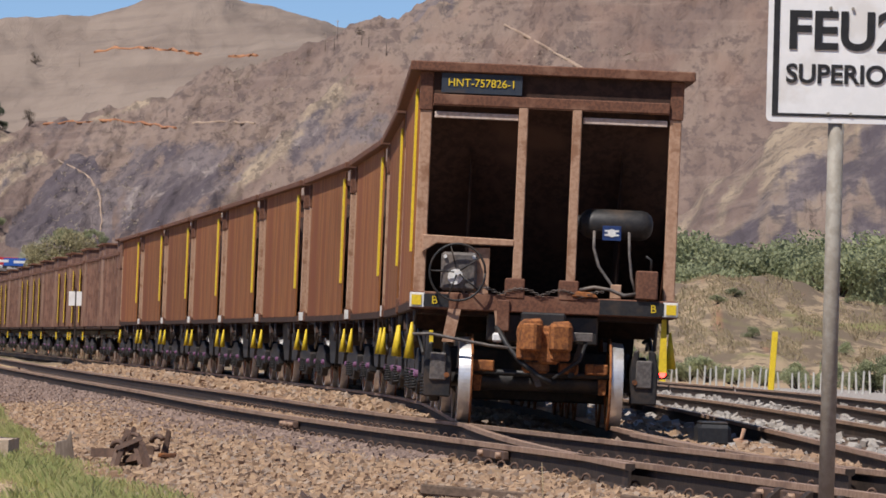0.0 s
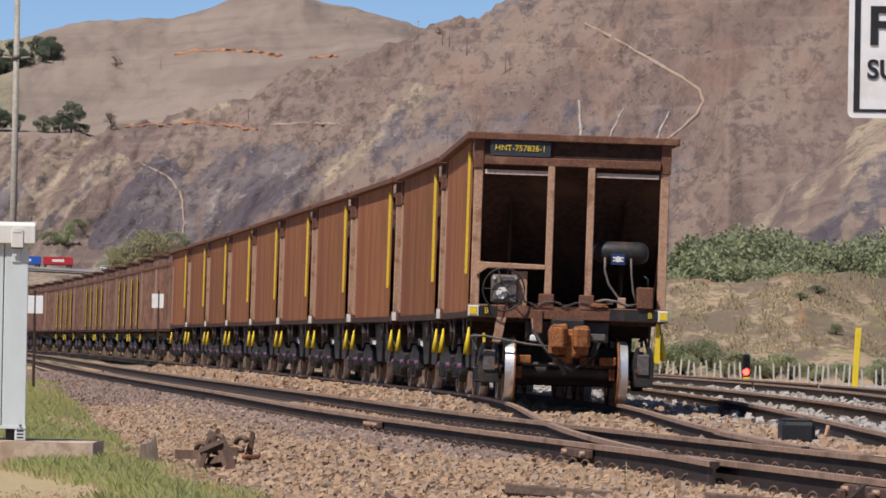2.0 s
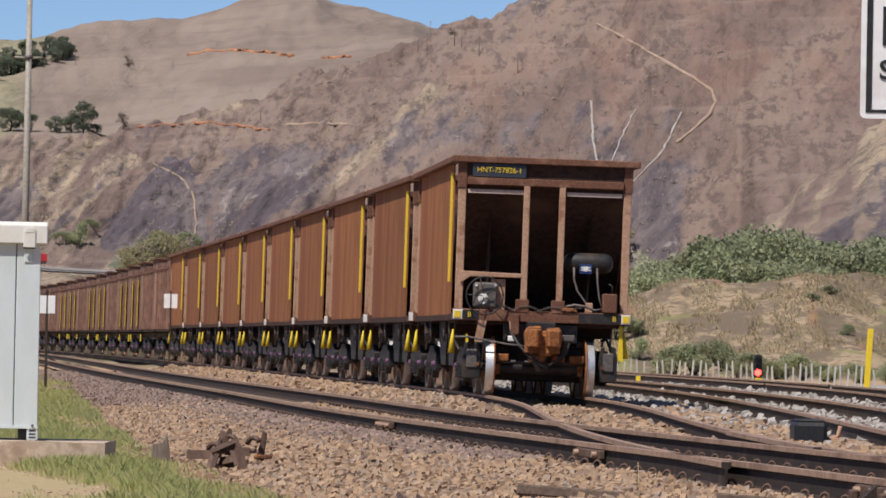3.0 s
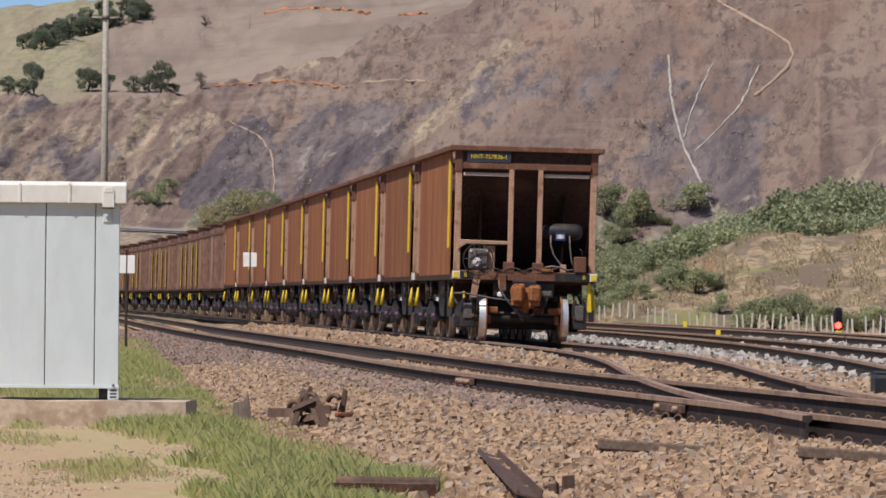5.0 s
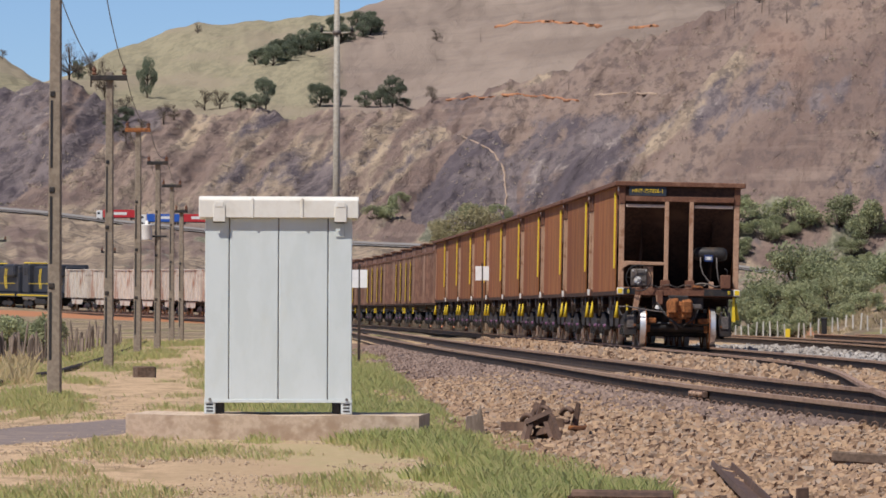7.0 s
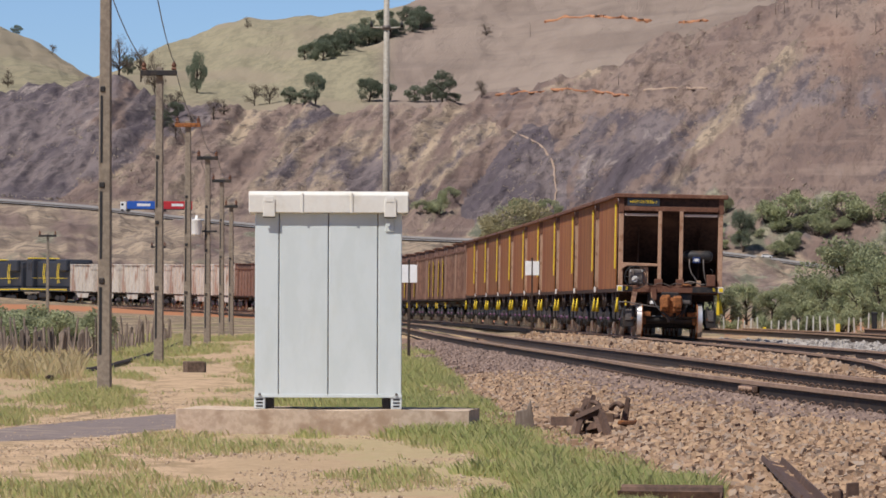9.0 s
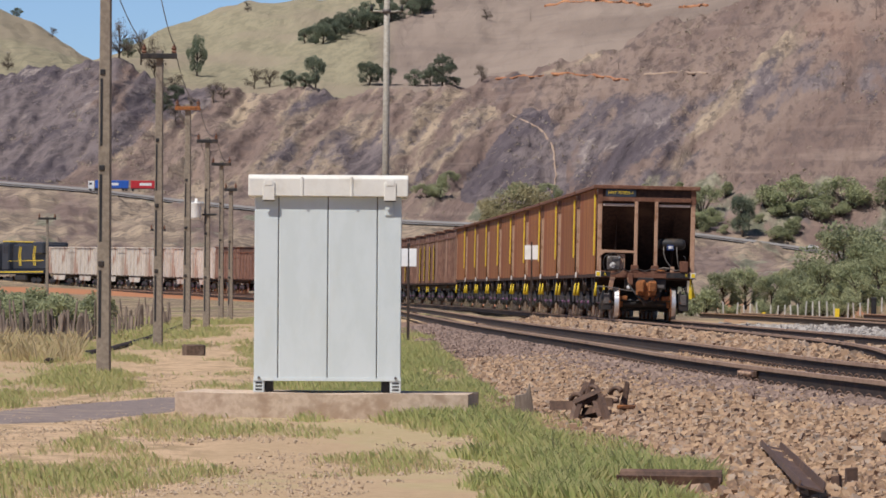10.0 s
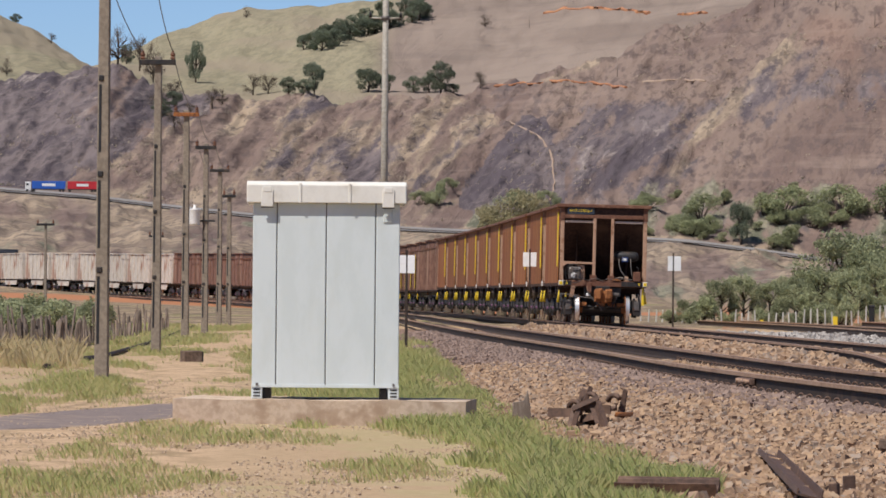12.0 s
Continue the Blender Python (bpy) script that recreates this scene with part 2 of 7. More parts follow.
# ---- the lines of the tracks, x across and y along, rail top at z = 0 ----
def spline(knots):
    """A natural cubic through (y, x) knots; returns a function of y."""
    ys, xs = np.array([k[0] for k in knots], float), np.array([k[1] for k in knots], float)
    n = len(ys)
    h = np.diff(ys)
    a, b = np.eye(n), np.zeros(n)
    for i in range(1, n - 1):
        a[i, i - 1:i + 2] = h[i - 1], 2 * (h[i - 1] + h[i]), h[i]
        b[i] = 6 * ((xs[i + 1] - xs[i]) / h[i] - (xs[i] - xs[i - 1]) / h[i - 1])
    m = np.linalg.solve(a, b)

    def at(y):
        i = int(np.clip(np.searchsorted(ys, y) - 1, 0, n - 2))
        t = y - ys[i]
        s = (xs[i + 1] - xs[i]) / h[i] - h[i] * (2 * m[i] + m[i + 1]) / 6
        return float(xs[i] + t * (s + t * (m[i] / 2 + t * (m[i + 1] - m[i]) / (6 * h[i]))))
    return at


train_x = spline(((20, 5.2), (35, 3.2), (54.6, 2.1), (79.6, 1.75), (108, -0.55), (147, -4.54), (200, -10.2), (260, -17.0), (325, -25.4),
                  (385, -35.6), (432, -47.2), (470, -59.2), (504, -72.0), (550, -92.5), (640, -141.0)))
main_x = spline(((12, 6.9), (20, 5.7), (30, 4.3), (38, 3.1), (51, 1.15), (63, -0.5), (80, -2.4), (98, -4.45), (117, -6.6), (154, -10.6), (216, -17.0),
                 (260, -21.9), (325, -30.4), (385, -40.6), (432, -52.3), (504, -77.2), (560, -102.0)))


def rise(y):
    """The grade: level, then climbing gently round the far curve."""
    return 0.0 if y < 330 else 1.1 * min(1.0, (y - 330) / 190) ** 1.6


PATH = [(0.0, 20.0)]
for k in range(1, 1300):
    y0 = PATH[-1][1]
    slope = (train_x(y0 + 0.5) - train_x(y0 - 0.5))
    PATH.append((0.5 * k, y0 + 0.5 / math.sqrt(1 + slope * slope)))
PATH_S, PATH_Y = np.array([p[0] for p in PATH]), np.array([p[1] for p in PATH])


def on_train_track(s):
    y = float(np.interp(s, PATH_S, PATH_Y))
    return Vector((train_x(y), y, rise(y)))


def rail_pose(s, half):
    """The pose of a vehicle centred s metres along, its bogies half metres to each side."""
    a, b = on_train_track(s - half), on_train_track(s + half)
    d = b - a
    return Matrix.Translation((a + b) / 2) @ pose(0, 0, 0, 0, 0, math.degrees(math.atan2(-d.x, d.y))) @ pose(0, 0, 0, math.degrees(math.atan2(d.z, d.y)), CANT, 0)


CANT = 0.9


# ---- ground and hills: one sheet round the camera ----
def curve(*knots):
    xs, ys = [k[0] for k in knots], [k[1] for k in knots]
    return lambda a: np.interp(a, xs, ys)


ROAD = curve((-14, 1.35), (-9.2, 1.14), (-8.2, 1.07), (-7.2, 0.955), (-6.3, 0.87), (-4.6, 0.735), (-1.4, 0.62), (-0.5, 0.51), (0.4, 0.39), (1.5, 0.3), (12, 0.3))
LIP = curve((-14, 2.2), (-9.2, 2.385), (-8.4, 2.486), (-7.9, 2.64), (-7.3, 2.33), (-6.4, 2.24), (-5.6, 2.31), (-4.07, 2.32), (-3.57, 2.38), (-2.8, 2.64),
            (-2.0, 2.915), (-1.2, 3.19), (-0.14, 3.59), (0.37, 3.73), (0.69, 3.92), (1.5, 4.4), (3, 4.9), (6, 5.3), (12, 5))
CREST = curve((-14, 3.2), (-9.2, 3.15), (-8.8, 2.96), (-8.14, 2.6), (-7.92, 2.7), (-7.35, 2.97), (-6.4, 3.17), (-5.4, 3.3), (-4.4, 3.436), (-3.8, 3.58),
              (-2.95, 3.66), (-2.25, 3.83), (-1.6, 3.88), (-0.97, 3.765), (-0.14, 3.55), (0.4, 3.4), (12, 3))
MOUND = curve((0.6, -0.2), (0.97, 0.06), (1.29, 0.35), (1.73, 0.45), (2.4, 0.69), (3.2, 0.76), (4.1, 0.9), (5, 0.8), (6, 0.6), (9, 0.4), (12, 0.2))
SPUR = curve((3.2, 0.3), (3.4, 1.2), (3.55, 1.48), (3.77, 1.63), (3.92, 1.92), (4.17, 2.03), (4.6, 2.45), (5, 2.78), (6, 3.4), (12, 4.0))
FLAT = curve((-14, 0.12), (-8.5, 0.03), (-6.3, -0.07), (-4.6, -0.12), (0, -0.12), (12, -0.12))


def height(el, r):
    return EYE.z + r * np.tan(np.radians(el))


def fbm(x, y, z=0.0, octaves=4):
    return noise.fractal(Vector((x, y, z)), 0.9, 2.1, octaves)


def rough_grid(x, y, seed):
    """Smooth lattice noise over arrays, from -1 to 1."""
    xi, yi = np.floor(x), np.floor(y)
    u, v = x - xi, y - yi

    def corner(i, j):
        h = np.sin((xi + i) * 127.1 + (yi + j) * 311.7 + seed * 74.7) * 43758.5453
        t = (h - np.floor(h)) * 2 * math.pi
        return np.cos(t) * (u - i) + np.sin(t) * (v - j)
    p, q = u * u * u * (u * (6 * u - 15) + 10), v * v * v * (v * (6 * v - 15) + 10)
    return 1.5 * ((corner(0, 0) * (1 - p) + corner(1, 0) * p) * (1 - q) + (corner(0, 1) * (1 - p) + corner(1, 1) * p) * q)


def fbm_grid(x, y, seed=0.0, octaves=5, gain=0.55):
    total, k = 0.0, 1.0
    for i in range(octaves):
        total = total + k * rough_grid(x * 2.05 ** i + 3.7 * i, y * 2.05 ** i - 1.9 * i, seed + i)
        k *= gain
    return total


def hill_profile(a):
    """Radius and height of the land along one bearing, from the yard to behind the crest."""
    lip, road, crest = float(LIP(a)), float(ROAD(a)), float(CREST(a))
    spur = float(SPUR(a)) if a > 3.2 else -1.0
    rows = [(180.0, -0.32), (205.0, -0.3), (240.0, max(-0.3, float(height(MOUND(a), 240)) if a > 0.6 else -0.3)), (290.0, -0.2)]
    rows += [(440.0, float(height(FLAT(a), 440)) - 0.5), (520.0, float(height(FLAT(a), 520))), (900.0, float(height(0.45 * road, 900)))]
    rows += [(1500.0, float(height(max(0.75 * road, spur), 1500)))]
    z0, z1 = float(height(max(road + 0.045, spur - 0.1), 1932)), float(height(max(lip, spur + 0.05), 2350))
    rows += [(1900.0, float(height(max(road, spur - 0.12), 1900))), (1932.0, z0)]
    # the right-hand hill stands in front of the rest, with a ridge of its own
    ridge, line = float(height(RIDGE(a), 2130)), z0 + (z1 - z0) * 198 / 418
    if ridge > line:
        rows += [(2130.0, ridge), (2175.0, max(ridge - 9.0, z0 + (z1 - z0) * 243 / 418))]
    rows += [(2350.0, z1), (2430.0, float(height(lip - 0.06, 2430)))]
    rows += [(2700.0, float(height(min(lip - 0.12, crest - 0.3) if lip < 3.6 else lip - 0.4, 2700))), (3400.0, float(height(crest, 3400))), (3600.0, float(height(crest - 0.05, 3600))), (4600.0, float(height(crest - 1.2, 4600)))]
    return rows


RIDGE = curve((-14, -1), (-2.15, 0.5), (-2.0, 1.0), (-1.6, 1.62), (-1.3, 1.98), (-0.9, 2.38), (-0.5, 2.78), (-0.25, 3.02), (0.05, 3.36), (0.4, 3.62), (0.69, 3.82), (1.5, 4.25), (3, 4.75), (12, 4.85))


SHOULDER = curve((0, 4.8), (29, 4.3), (40, 3.8), (50, 3.5), (70, 3.0), (120, 1.6), (200, 1.5))


def yard(x, y):
    """Height of the yard's ground near the tracks."""
    z = -0.36 + 0.05 * fbm(x * 0.25, y * 0.08)
    if y < 300:
        left, right = main_x(max(12, y)) - 0.8, max(train_x(max(20, y)), main_x(max(12, y))) + 16
        s = float(SHOULDER(y))
        edge = left - s
        if x > edge:
            k = min(1.0, (x - edge) / (s - 0.35))
            z = z + (-0.215 - z) * k * k * (3 - 2 * k)
            gap = train_x(max(20, y)) - main_x(max(12, y))
            if gap > 3.0 and y > 40:
                t = (x - main_x(y)) / gap
                z += 0.17 * min(1.0, (gap - 3.0) / 0.8) * max(0.0, min(1.0, (t - 0.27) / 0.14, (0.75 - t) / 0.14))
            if x > right:
                z = -0.215 - 0.1 * min(1, (x - right) / 6)
    return z


LANES = [((-4.6, 24), (-6.2, 44), (-8.9, 70), (-11.4, 95), (-16.3, 146), (-24.0, 260))]


def zones(x, y, r, a, z):
    """How much ballast, grass, bare earth, rock, grey gravel and orange earth lie here."""
    ballast = grass = earth = rock = gravel = orange = 0.0
    n = fbm(x * 0.45, y * 0.12, 3.1)
    if r < 330:
        mx = main_x(max(12, min(y, 560)))
        s = float(SHOULDER(y))
        edge = mx - 0.8 - s
        ballast = min(1.0, max(0.0, (x - edge + 0.5 * n) / 0.5)) if y > 0 else 0.0
        tx = train_x(max(20, min(y, 600)))
        gravel = ballast * min(1.0, max(0.0, (x - tx - 2.2 + 0.6 * n) / 0.8))
        grass = (1 - ballast) * min(1.0, max(0.0, (0.25 if y < 44 else 0.55) + 1.5 * n - 0.25 * abs(x - edge + 1.2) * (1 if y < 60 else 0.3)))
        lane = np.interp(y, [p[1] for p in LANES[0]], [p[0] for p in LANES[0]])
        earth = (1 - ballast) * max(0.0, 1 - abs(x - lane + 0.8 * n) / (1.7 if y > 36 else 2.4))
        if y > 185 and a > 0.3:
            ballast, gravel, grass = 0.0, 0.0, 0.25
    if 380 < r < 560 and a < 0:
        orange = max(0.0, 1 - abs(r - 440) / 60)
    return ballast, grass, earth, rock, gravel, orange, 0.0, 0.0


def soft(x, lo, hi):
    return np.clip((x - lo) / (hi - lo), 0, 1)


def far_land(rs, az, profiles):
    """Heights and ground cover of the land beyond the yard, ring by ring."""
    z = np.stack([np.interp(rs, [q[0] for q in p], [q[1] for q in p]) for p in profiles], 1)
    r, a = np.meshgrid(rs, az, indexing="ij")
    x, y = r * np.sin(np.radians(a)), r * np.cos(np.radians(a))
    el = np.degrees(np.arctan2(z - EYE.z, r))
    mound = (r > 205) & (r < 285)
    z = z + np.where(mound, 0.5 * fbm_grid(x * 0.16, y * 0.07, 1) * np.where(z > 0, 1, 0.2), 0)
    z = z + np.where((r > 560) & (r < 1880), r * 0.0014 * fbm_grid(a * 2.2, r * 0.004, 2), 0)
    # gullies run down the slopes aslant
    u = a - 0.75 * el
    ribs = 1 - np.abs(fbm_grid(u * 1.5, el * 0.55, 3, 5)) * 1.7
    k = soft(r, 1945, 2010) * soft(-r, -2700, -2380)
    k = k * (1 - 0.55 * soft(a, 2.4, 3.0) * soft(-a, -3.5, -3.2))
    z = z + k * (3.0 * (ribs - 0.55) + 2.6 * fbm_grid(a * 0.9, el * 1.1, 5, 4) + 1.7 * fbm_grid(u * 7, el * 5, 6, 3))
    z = z + np.where(r >= 2700, 6.0 * fbm_grid(a * 0.7, r * 0.002, 9, 4) * soft(r, 2700, 2950), 0)
    el = np.degrees(np.arctan2(z - EYE.z, r))
    n1, n2, n3 = fbm_grid(u * 1.3, el * 0.9, 11), fbm_grid(u * 3.2, el * 1.6, 12), fbm_grid(a * 1.4, el * 1.8, 13)
    face, back = (r > 1940) & (r < 2390), r >= 2390
    road, lip, ridge = ROAD(a), LIP(a), RIDGE(a)
    front = (r < 2168) & (a > -2.2) & (el < ridge + 0.05 + 0.08 * n3)
    zero = np.zeros_like(r)
    # dark purplish rock
    rock = zero + 0.30 + 0.55 * n1 + 0.35 * n2
    rock = np.where(a < -7.88 + (el - 1.5) * 1.7 + 0.25 * n3, 0.85 + 0.4 * n2 + 0.3 * n1, rock)
    slab = 1 - np.maximum(np.abs(a + 3.28 + 0.25 * (1.5 - el)) / (0.12 + 0.62 * np.clip(2.05 - el, 0, 0.75)), np.abs(el - 1.5) / 0.56) + 0.12 * n2
    rock = np.maximum(rock, np.where((slab > 0) & ~front, 1.35, 0))
    rock = np.where((a > -3.0) & (a < 0.2) & ~front & (slab <= 0), 0.50 + 0.5 * n1 + 0.3 * n2 - 0.9 * soft(el, 2.15, 2.45), rock)
    rock = np.maximum(rock, np.where(~front, 1.1 - (np.abs(a + 1.85) / 0.35) ** 2 - (np.abs(el - 1.98) / 0.22) ** 2 + 0.5 * n2, 0))
    rock = np.where(front, 0.36 + 0.7 * n1 + 0.45 * n2 - 0.55 * soft(el, 2.5, 3.1), rock)
    rock = np.where((a > 1.0), 0.62 * soft(-np.abs(a - 1.95), -0.95, -0.55) * soft(-el, -3.0, -2.7) + 0.35 * n1 + 0.2 * n2, rock)
    rock = np.where(face, rock, 0)
    spur = (r > 1000) & (r <= 1935) & (a > 3.25)
    rock = np.where(spur, 0.62 - 0.9 * soft(el - SPUR(np.clip(a, 3.2, 12)) + 0.75, 0.0, 0.6) + 0.6 * n2, rock)
    # straw-coloured dry grass
    tan = np.where(a < -3.75 + 0.3 * n3, 0.55 + 0.75 * n2 + 0.5 * n1, 0.05 + 0.5 * n1)
    tan = np.where(a < -7.88 + (el - 1.5) * 1.7 + 0.25 * n3, 0.12 + 0.6 * n2, tan)
    tan = np.maximum(tan, np.where(front, 0.95 - np.abs(el - ridge + 0.22 + 0.15 * n1) / 0.28 + 0.6 * n2 - 0.8 * soft(a, -0.4, 0.2), 0))
    tan = np.maximum(tan, np.where(~front & (a > -4.2) & (a < -2.4), 0.7 - np.abs(el - lip + 0.1) / 0.18 + 0.5 * n3, 0))
    tan = np.where(face, tan, 0)
    tan = np.where(spur, 0.75 + 0.6 * n2 + 0.3 * n1, tan)
    tan = np.where((r > 560) & (r <= 1935) & ~spur, 0.75 + 0.6 * n3, tan)
    # grey-green scrub low on the slopes
    low = road + 0.35 + 0.35 * soft(a, -3.6, -0.5) + 0.35 * n3
    scrub = np.where((a > -4.3) & face, soft(low - el, -0.25, 0.2) * (0.55 + 0.6 * n2), 0)
    scrub = np.maximum(scrub, np.where((r > 560) & (r <= 1890) & ~spur, -0.05 + 0.9 * fbm_grid(a * 1.2, r * 0.004, 17) + 0.4 * soft(a, -1.5, 1.0), 0))
    scrub = np.maximum(scrub, np.where(spur, 0.5 * n3 + 0.5 - 1.2 * soft(el, 0.9, 1.4), 0))
    grass = np.where(back & (a < -4.4), soft(-4.75 - a + 0.35 * (el - 2.6) + 0.12 * n3, 0, 0.35), 0)
    grass = np.where((r > 205) & (r < 560), 0.3, grass)
    earth = np.where(back, 1.0, 0)
    orange = np.where((r > 380) & (r < 560) & (a < 0), np.clip(1 - np.abs(r - 440) / 60, 0, 1), 0)
    orange = np.where(front & (a > -1.0), np.clip(0.5 * soft(el, 2.3, 2.9) + 0.5 * n3, 0, 1), orange)
    tags = np.stack([zero, np.clip(grass, 0, 1), earth, np.clip(rock, 0, 1.35), zero, orange, np.clip(tan, 0, 1), np.clip(scrub, 0, 1)], -1)
    return np.stack([x, y, z], -1), tags


def build_ground():
    az = np.concatenate([np.linspace(-180, -16, 34, endpoint=False), np.linspace(-16, -10, 20, endpoint=False), np.linspace(-10, 7, 560, endpoint=False),
                         np.linspace(7, 16, 24, endpoint=False), np.linspace(16, 180, 34, endpoint=False)])
    near = np.concatenate([np.array([2, 6, 12, 18, 23.0]), 26 * (178 / 26) ** (np.arange(150) / 149)])
    far = np.concatenate([np.linspace(186, 300, 30), np.linspace(330, 880, 24), np.linspace(940, 1880, 24), [1900, 1932], np.linspace(1943, 2390, 104), np.linspace(2400, 2700, 20),
                          np.linspace(2760, 3600, 36), [3900, 4300, 4600]])
    rs = np.concatenate([near, far])
    verts, tags = [], []
    profiles = [hill_profile(min(14, max(-14, a if abs(a) < 90 else (180 - abs(a)) * (1 if a > 0 else -1)))) for a in az]
    for r in near:
        for j, a in enumerate(az):
            x, y = r * math.sin(radians(a)), r * math.cos(radians(a))
            z = yard(x, y) if r < 160 and -25 < a < 25 else -0.33
            verts.append((x, y, z))
            tags.append(zones(x, y, r, a, z) if -25 < a < 25 else (0, 0.3, 0.3, 0, 0, 0, 0, 0))
    far_verts, far_tags = far_land(far, az, profiles)
    verts = np.concatenate([np.array(verts), far_verts.reshape(-1, 3), [(0, 0, -0.35)]])
    tags = np.concatenate([np.array(tags, float), far_tags.reshape(-1, 8), [(0, 0.3, 0.6, 0, 0, 0, 0, 0)]])
    n, m = len(az), len(rs)
    faces = [(i * n + j, i * n + (j + 1) % n, (i + 1) * n + (j + 1) % n, (i + 1) * n + j) for i in range(m - 1) for j in range(n)]
    c = len(verts) - 1
    faces += [(c, (j + 1) % n, j) for j in range(n)]
    faces = [f[::-1] for f in faces]
    me = raw("ground", verts.tolist(), faces, ground_material(), True)
    for i, key in enumerate(("ballast", "grass", "earth", "rock", "gravel", "orange", "straw", "scrub")):
        me.attributes.new(key, "FLOAT", "POINT").data.foreach_set("value", tags[:, i].astype(np.float32))
    return tagged(new("ground", me), "dry yard ground rising to eroded brown hills", "ground", kind="structure"), rs, az


def aslant(nt, coords, scale, detail, rough, stretch, tilt):
    """Noise drawn out along a line that leans by tilt degrees in the hillside."""
    turn = nt.nodes.new("ShaderNodeMapping")
    turn.inputs["Rotation"].default_value = (0, radians(tilt), 0)
    nt.links.new(coords, turn.inputs["Vector"])
    return speckle(nt, turn.outputs[0], scale, detail, rough, stretch, 0.4)


def attribute(nt, key):
    n = nt.nodes.new("ShaderNodeAttribute")
    n.attribute_name = key
    return n.outputs["Fac"]


def ground_material():
    m = bpy.data.materials.new("dry_ground")
    m.use_nodes = True
    nt = m.node_tree
    bsdf = nt.nodes["Principled BSDF"]
    tc = nt.nodes.new("ShaderNodeTexCoord").outputs["Object"]
    fine, mid = speckle(nt, tc, 9.0, 6.0, 0.7), speckle(nt, tc, 0.8, 6.0, 0.65)
    hill, hill_fine = speckle(nt, tc, 0.018, 8.0, 0.62, (0.5, 0.15, 1.4), 0.3), speckle(nt, tc, 0.2, 6.0, 0.72, (1, 0.15, 1))
    outcrop = aslant(nt, tc, 0.09, 7.0, 0.72, (1, 0.12, 0.5), -38)
    streak = aslant(nt, tc, 0.05, 9.0, 0.72, (1.0, 0.14, 0.32), -40)
    wide_streak = aslant(nt, tc, 0.02, 7.0, 0.62, (1.0, 0.14, 0.4), -40)
    # the hill colours below are lightened to carry the haze of distance
    # far pasture: smooth dull dry grass in faint level bands
    terraces = speckle(nt, tc, 0.12, 5.0, 0.6, (0.12, 0.05, 1.6), 0.2)
    pasture = mix(nt, ramp(nt, hill, 0.38, 0.62), (0.232, 0.178, 0.141), (0.290, 0.227, 0.180))
    pasture = mix(nt, times(nt, ramp(nt, terraces, 0.50, 0.66), 0.4), pasture, (0.187, 0.147, 0.121))
    # slopes: brown soil and stubble, purplish rock, straw, scrub
    soil = mix(nt, ramp(nt, wide_streak, 0.40, 0.60), (0.176, 0.124, 0.103), (0.244, 0.179, 0.142))
    soil = mix(nt, times(nt, ramp(nt, hill_fine, 0.49, 0.58), 0.9), soil, (0.136, 0.100, 0.087))
    soil = mix(nt, times(nt, ramp(nt, attribute(nt, "orange"), 0.3, 0.9), 0.35), soil, (0.252, 0.153, 0.112))
    soil = mix(nt, times(nt, ramp(nt, terraces, 0.52, 0.66), 0.45), soil, (0.284, 0.211, 0.168))
    stone = mix(nt, ramp(nt, streak, 0.42, 0.56), (0.101, 0.082, 0.088), (0.183, 0.148, 0.141))
    stone = mix(nt, ramp(nt, outcrop, 0.58, 0.68), stone, (0.309, 0.259, 0.228))
    stone = mix(nt, times(nt, ramp(nt, hill_fine, 0.52, 0.60), 0.6), stone, (0.086, 0.072, 0.075))
    straw = mix(nt, ramp(nt, streak, 0.40, 0.58), (0.226, 0.171, 0.127), (0.380, 0.294, 0.206))
    straw = mix(nt, times(nt, ramp(nt, hill_fine, 0.50, 0.58), 0.85), straw, (0.171, 0.133, 0.103))
    brush = mix(nt, ramp(nt, hill_fine, 0.44, 0.58), (0.131, 0.131, 0.090), (0.263, 0.238, 0.170))
    verdant = mix(nt, ramp(nt, hill_fine, 0.46, 0.56), (0.302, 0.264, 0.170), (0.245, 0.217, 0.141))
    verdant = mix(nt, ramp(nt, hill, 0.45, 0.6), verdant, (0.295, 0.245, 0.169))
    grain = times(nt, times(nt, wide_streak, 0.5, "SUBTRACT"), 1.3)
    grain = times(nt, grain, times(nt, times(nt, hill_fine, 0.5, "SUBTRACT"), 0.9), "ADD")
    slopes = mix(nt, ramp(nt, times(nt, attribute(nt, "straw"), grain, "ADD"), 0.35, 0.75), soil, straw)
    slopes = mix(nt, ramp(nt, times(nt, attribute(nt, "rock"), grain, "ADD"), 0.35, 0.75), slopes, stone)
    slopes = mix(nt, ramp(nt, times(nt, attribute(nt, "scrub"), grain, "ADD"), 0.35, 0.70), slopes, brush)
    upper = mix(nt, attribute(nt, "grass"), pasture, verdant)
    hills = mix(nt, attribute(nt, "earth"), slopes, upper)
    # the yard
    dry = mix(nt, ramp(nt, fine, 0.3, 0.7), (0.47, 0.335, 0.205), (0.37, 0.26, 0.155))
    green = mix(nt, ramp(nt, fine, 0.3, 0.7), (0.36, 0.285, 0.15), (0.45, 0.345, 0.20))
    yard_c = mix(nt, ramp(nt, times(nt, attribute(nt, "grass"), ramp(nt, mid, 0.32, 0.55)), 0.12, 0.5), dry, green)
    sand = mix(nt, ramp(nt, fine, 0.25, 0.75), (0.555, 0.395, 0.25), (0.475, 0.325, 0.197))
    sand = mix(nt, ramp(nt, speckle(nt, tc, 2.6, 7.0, 0.72, (1, 0.45, 1)), 0.47, 0.60), sand, (0.33, 0.235, 0.135))
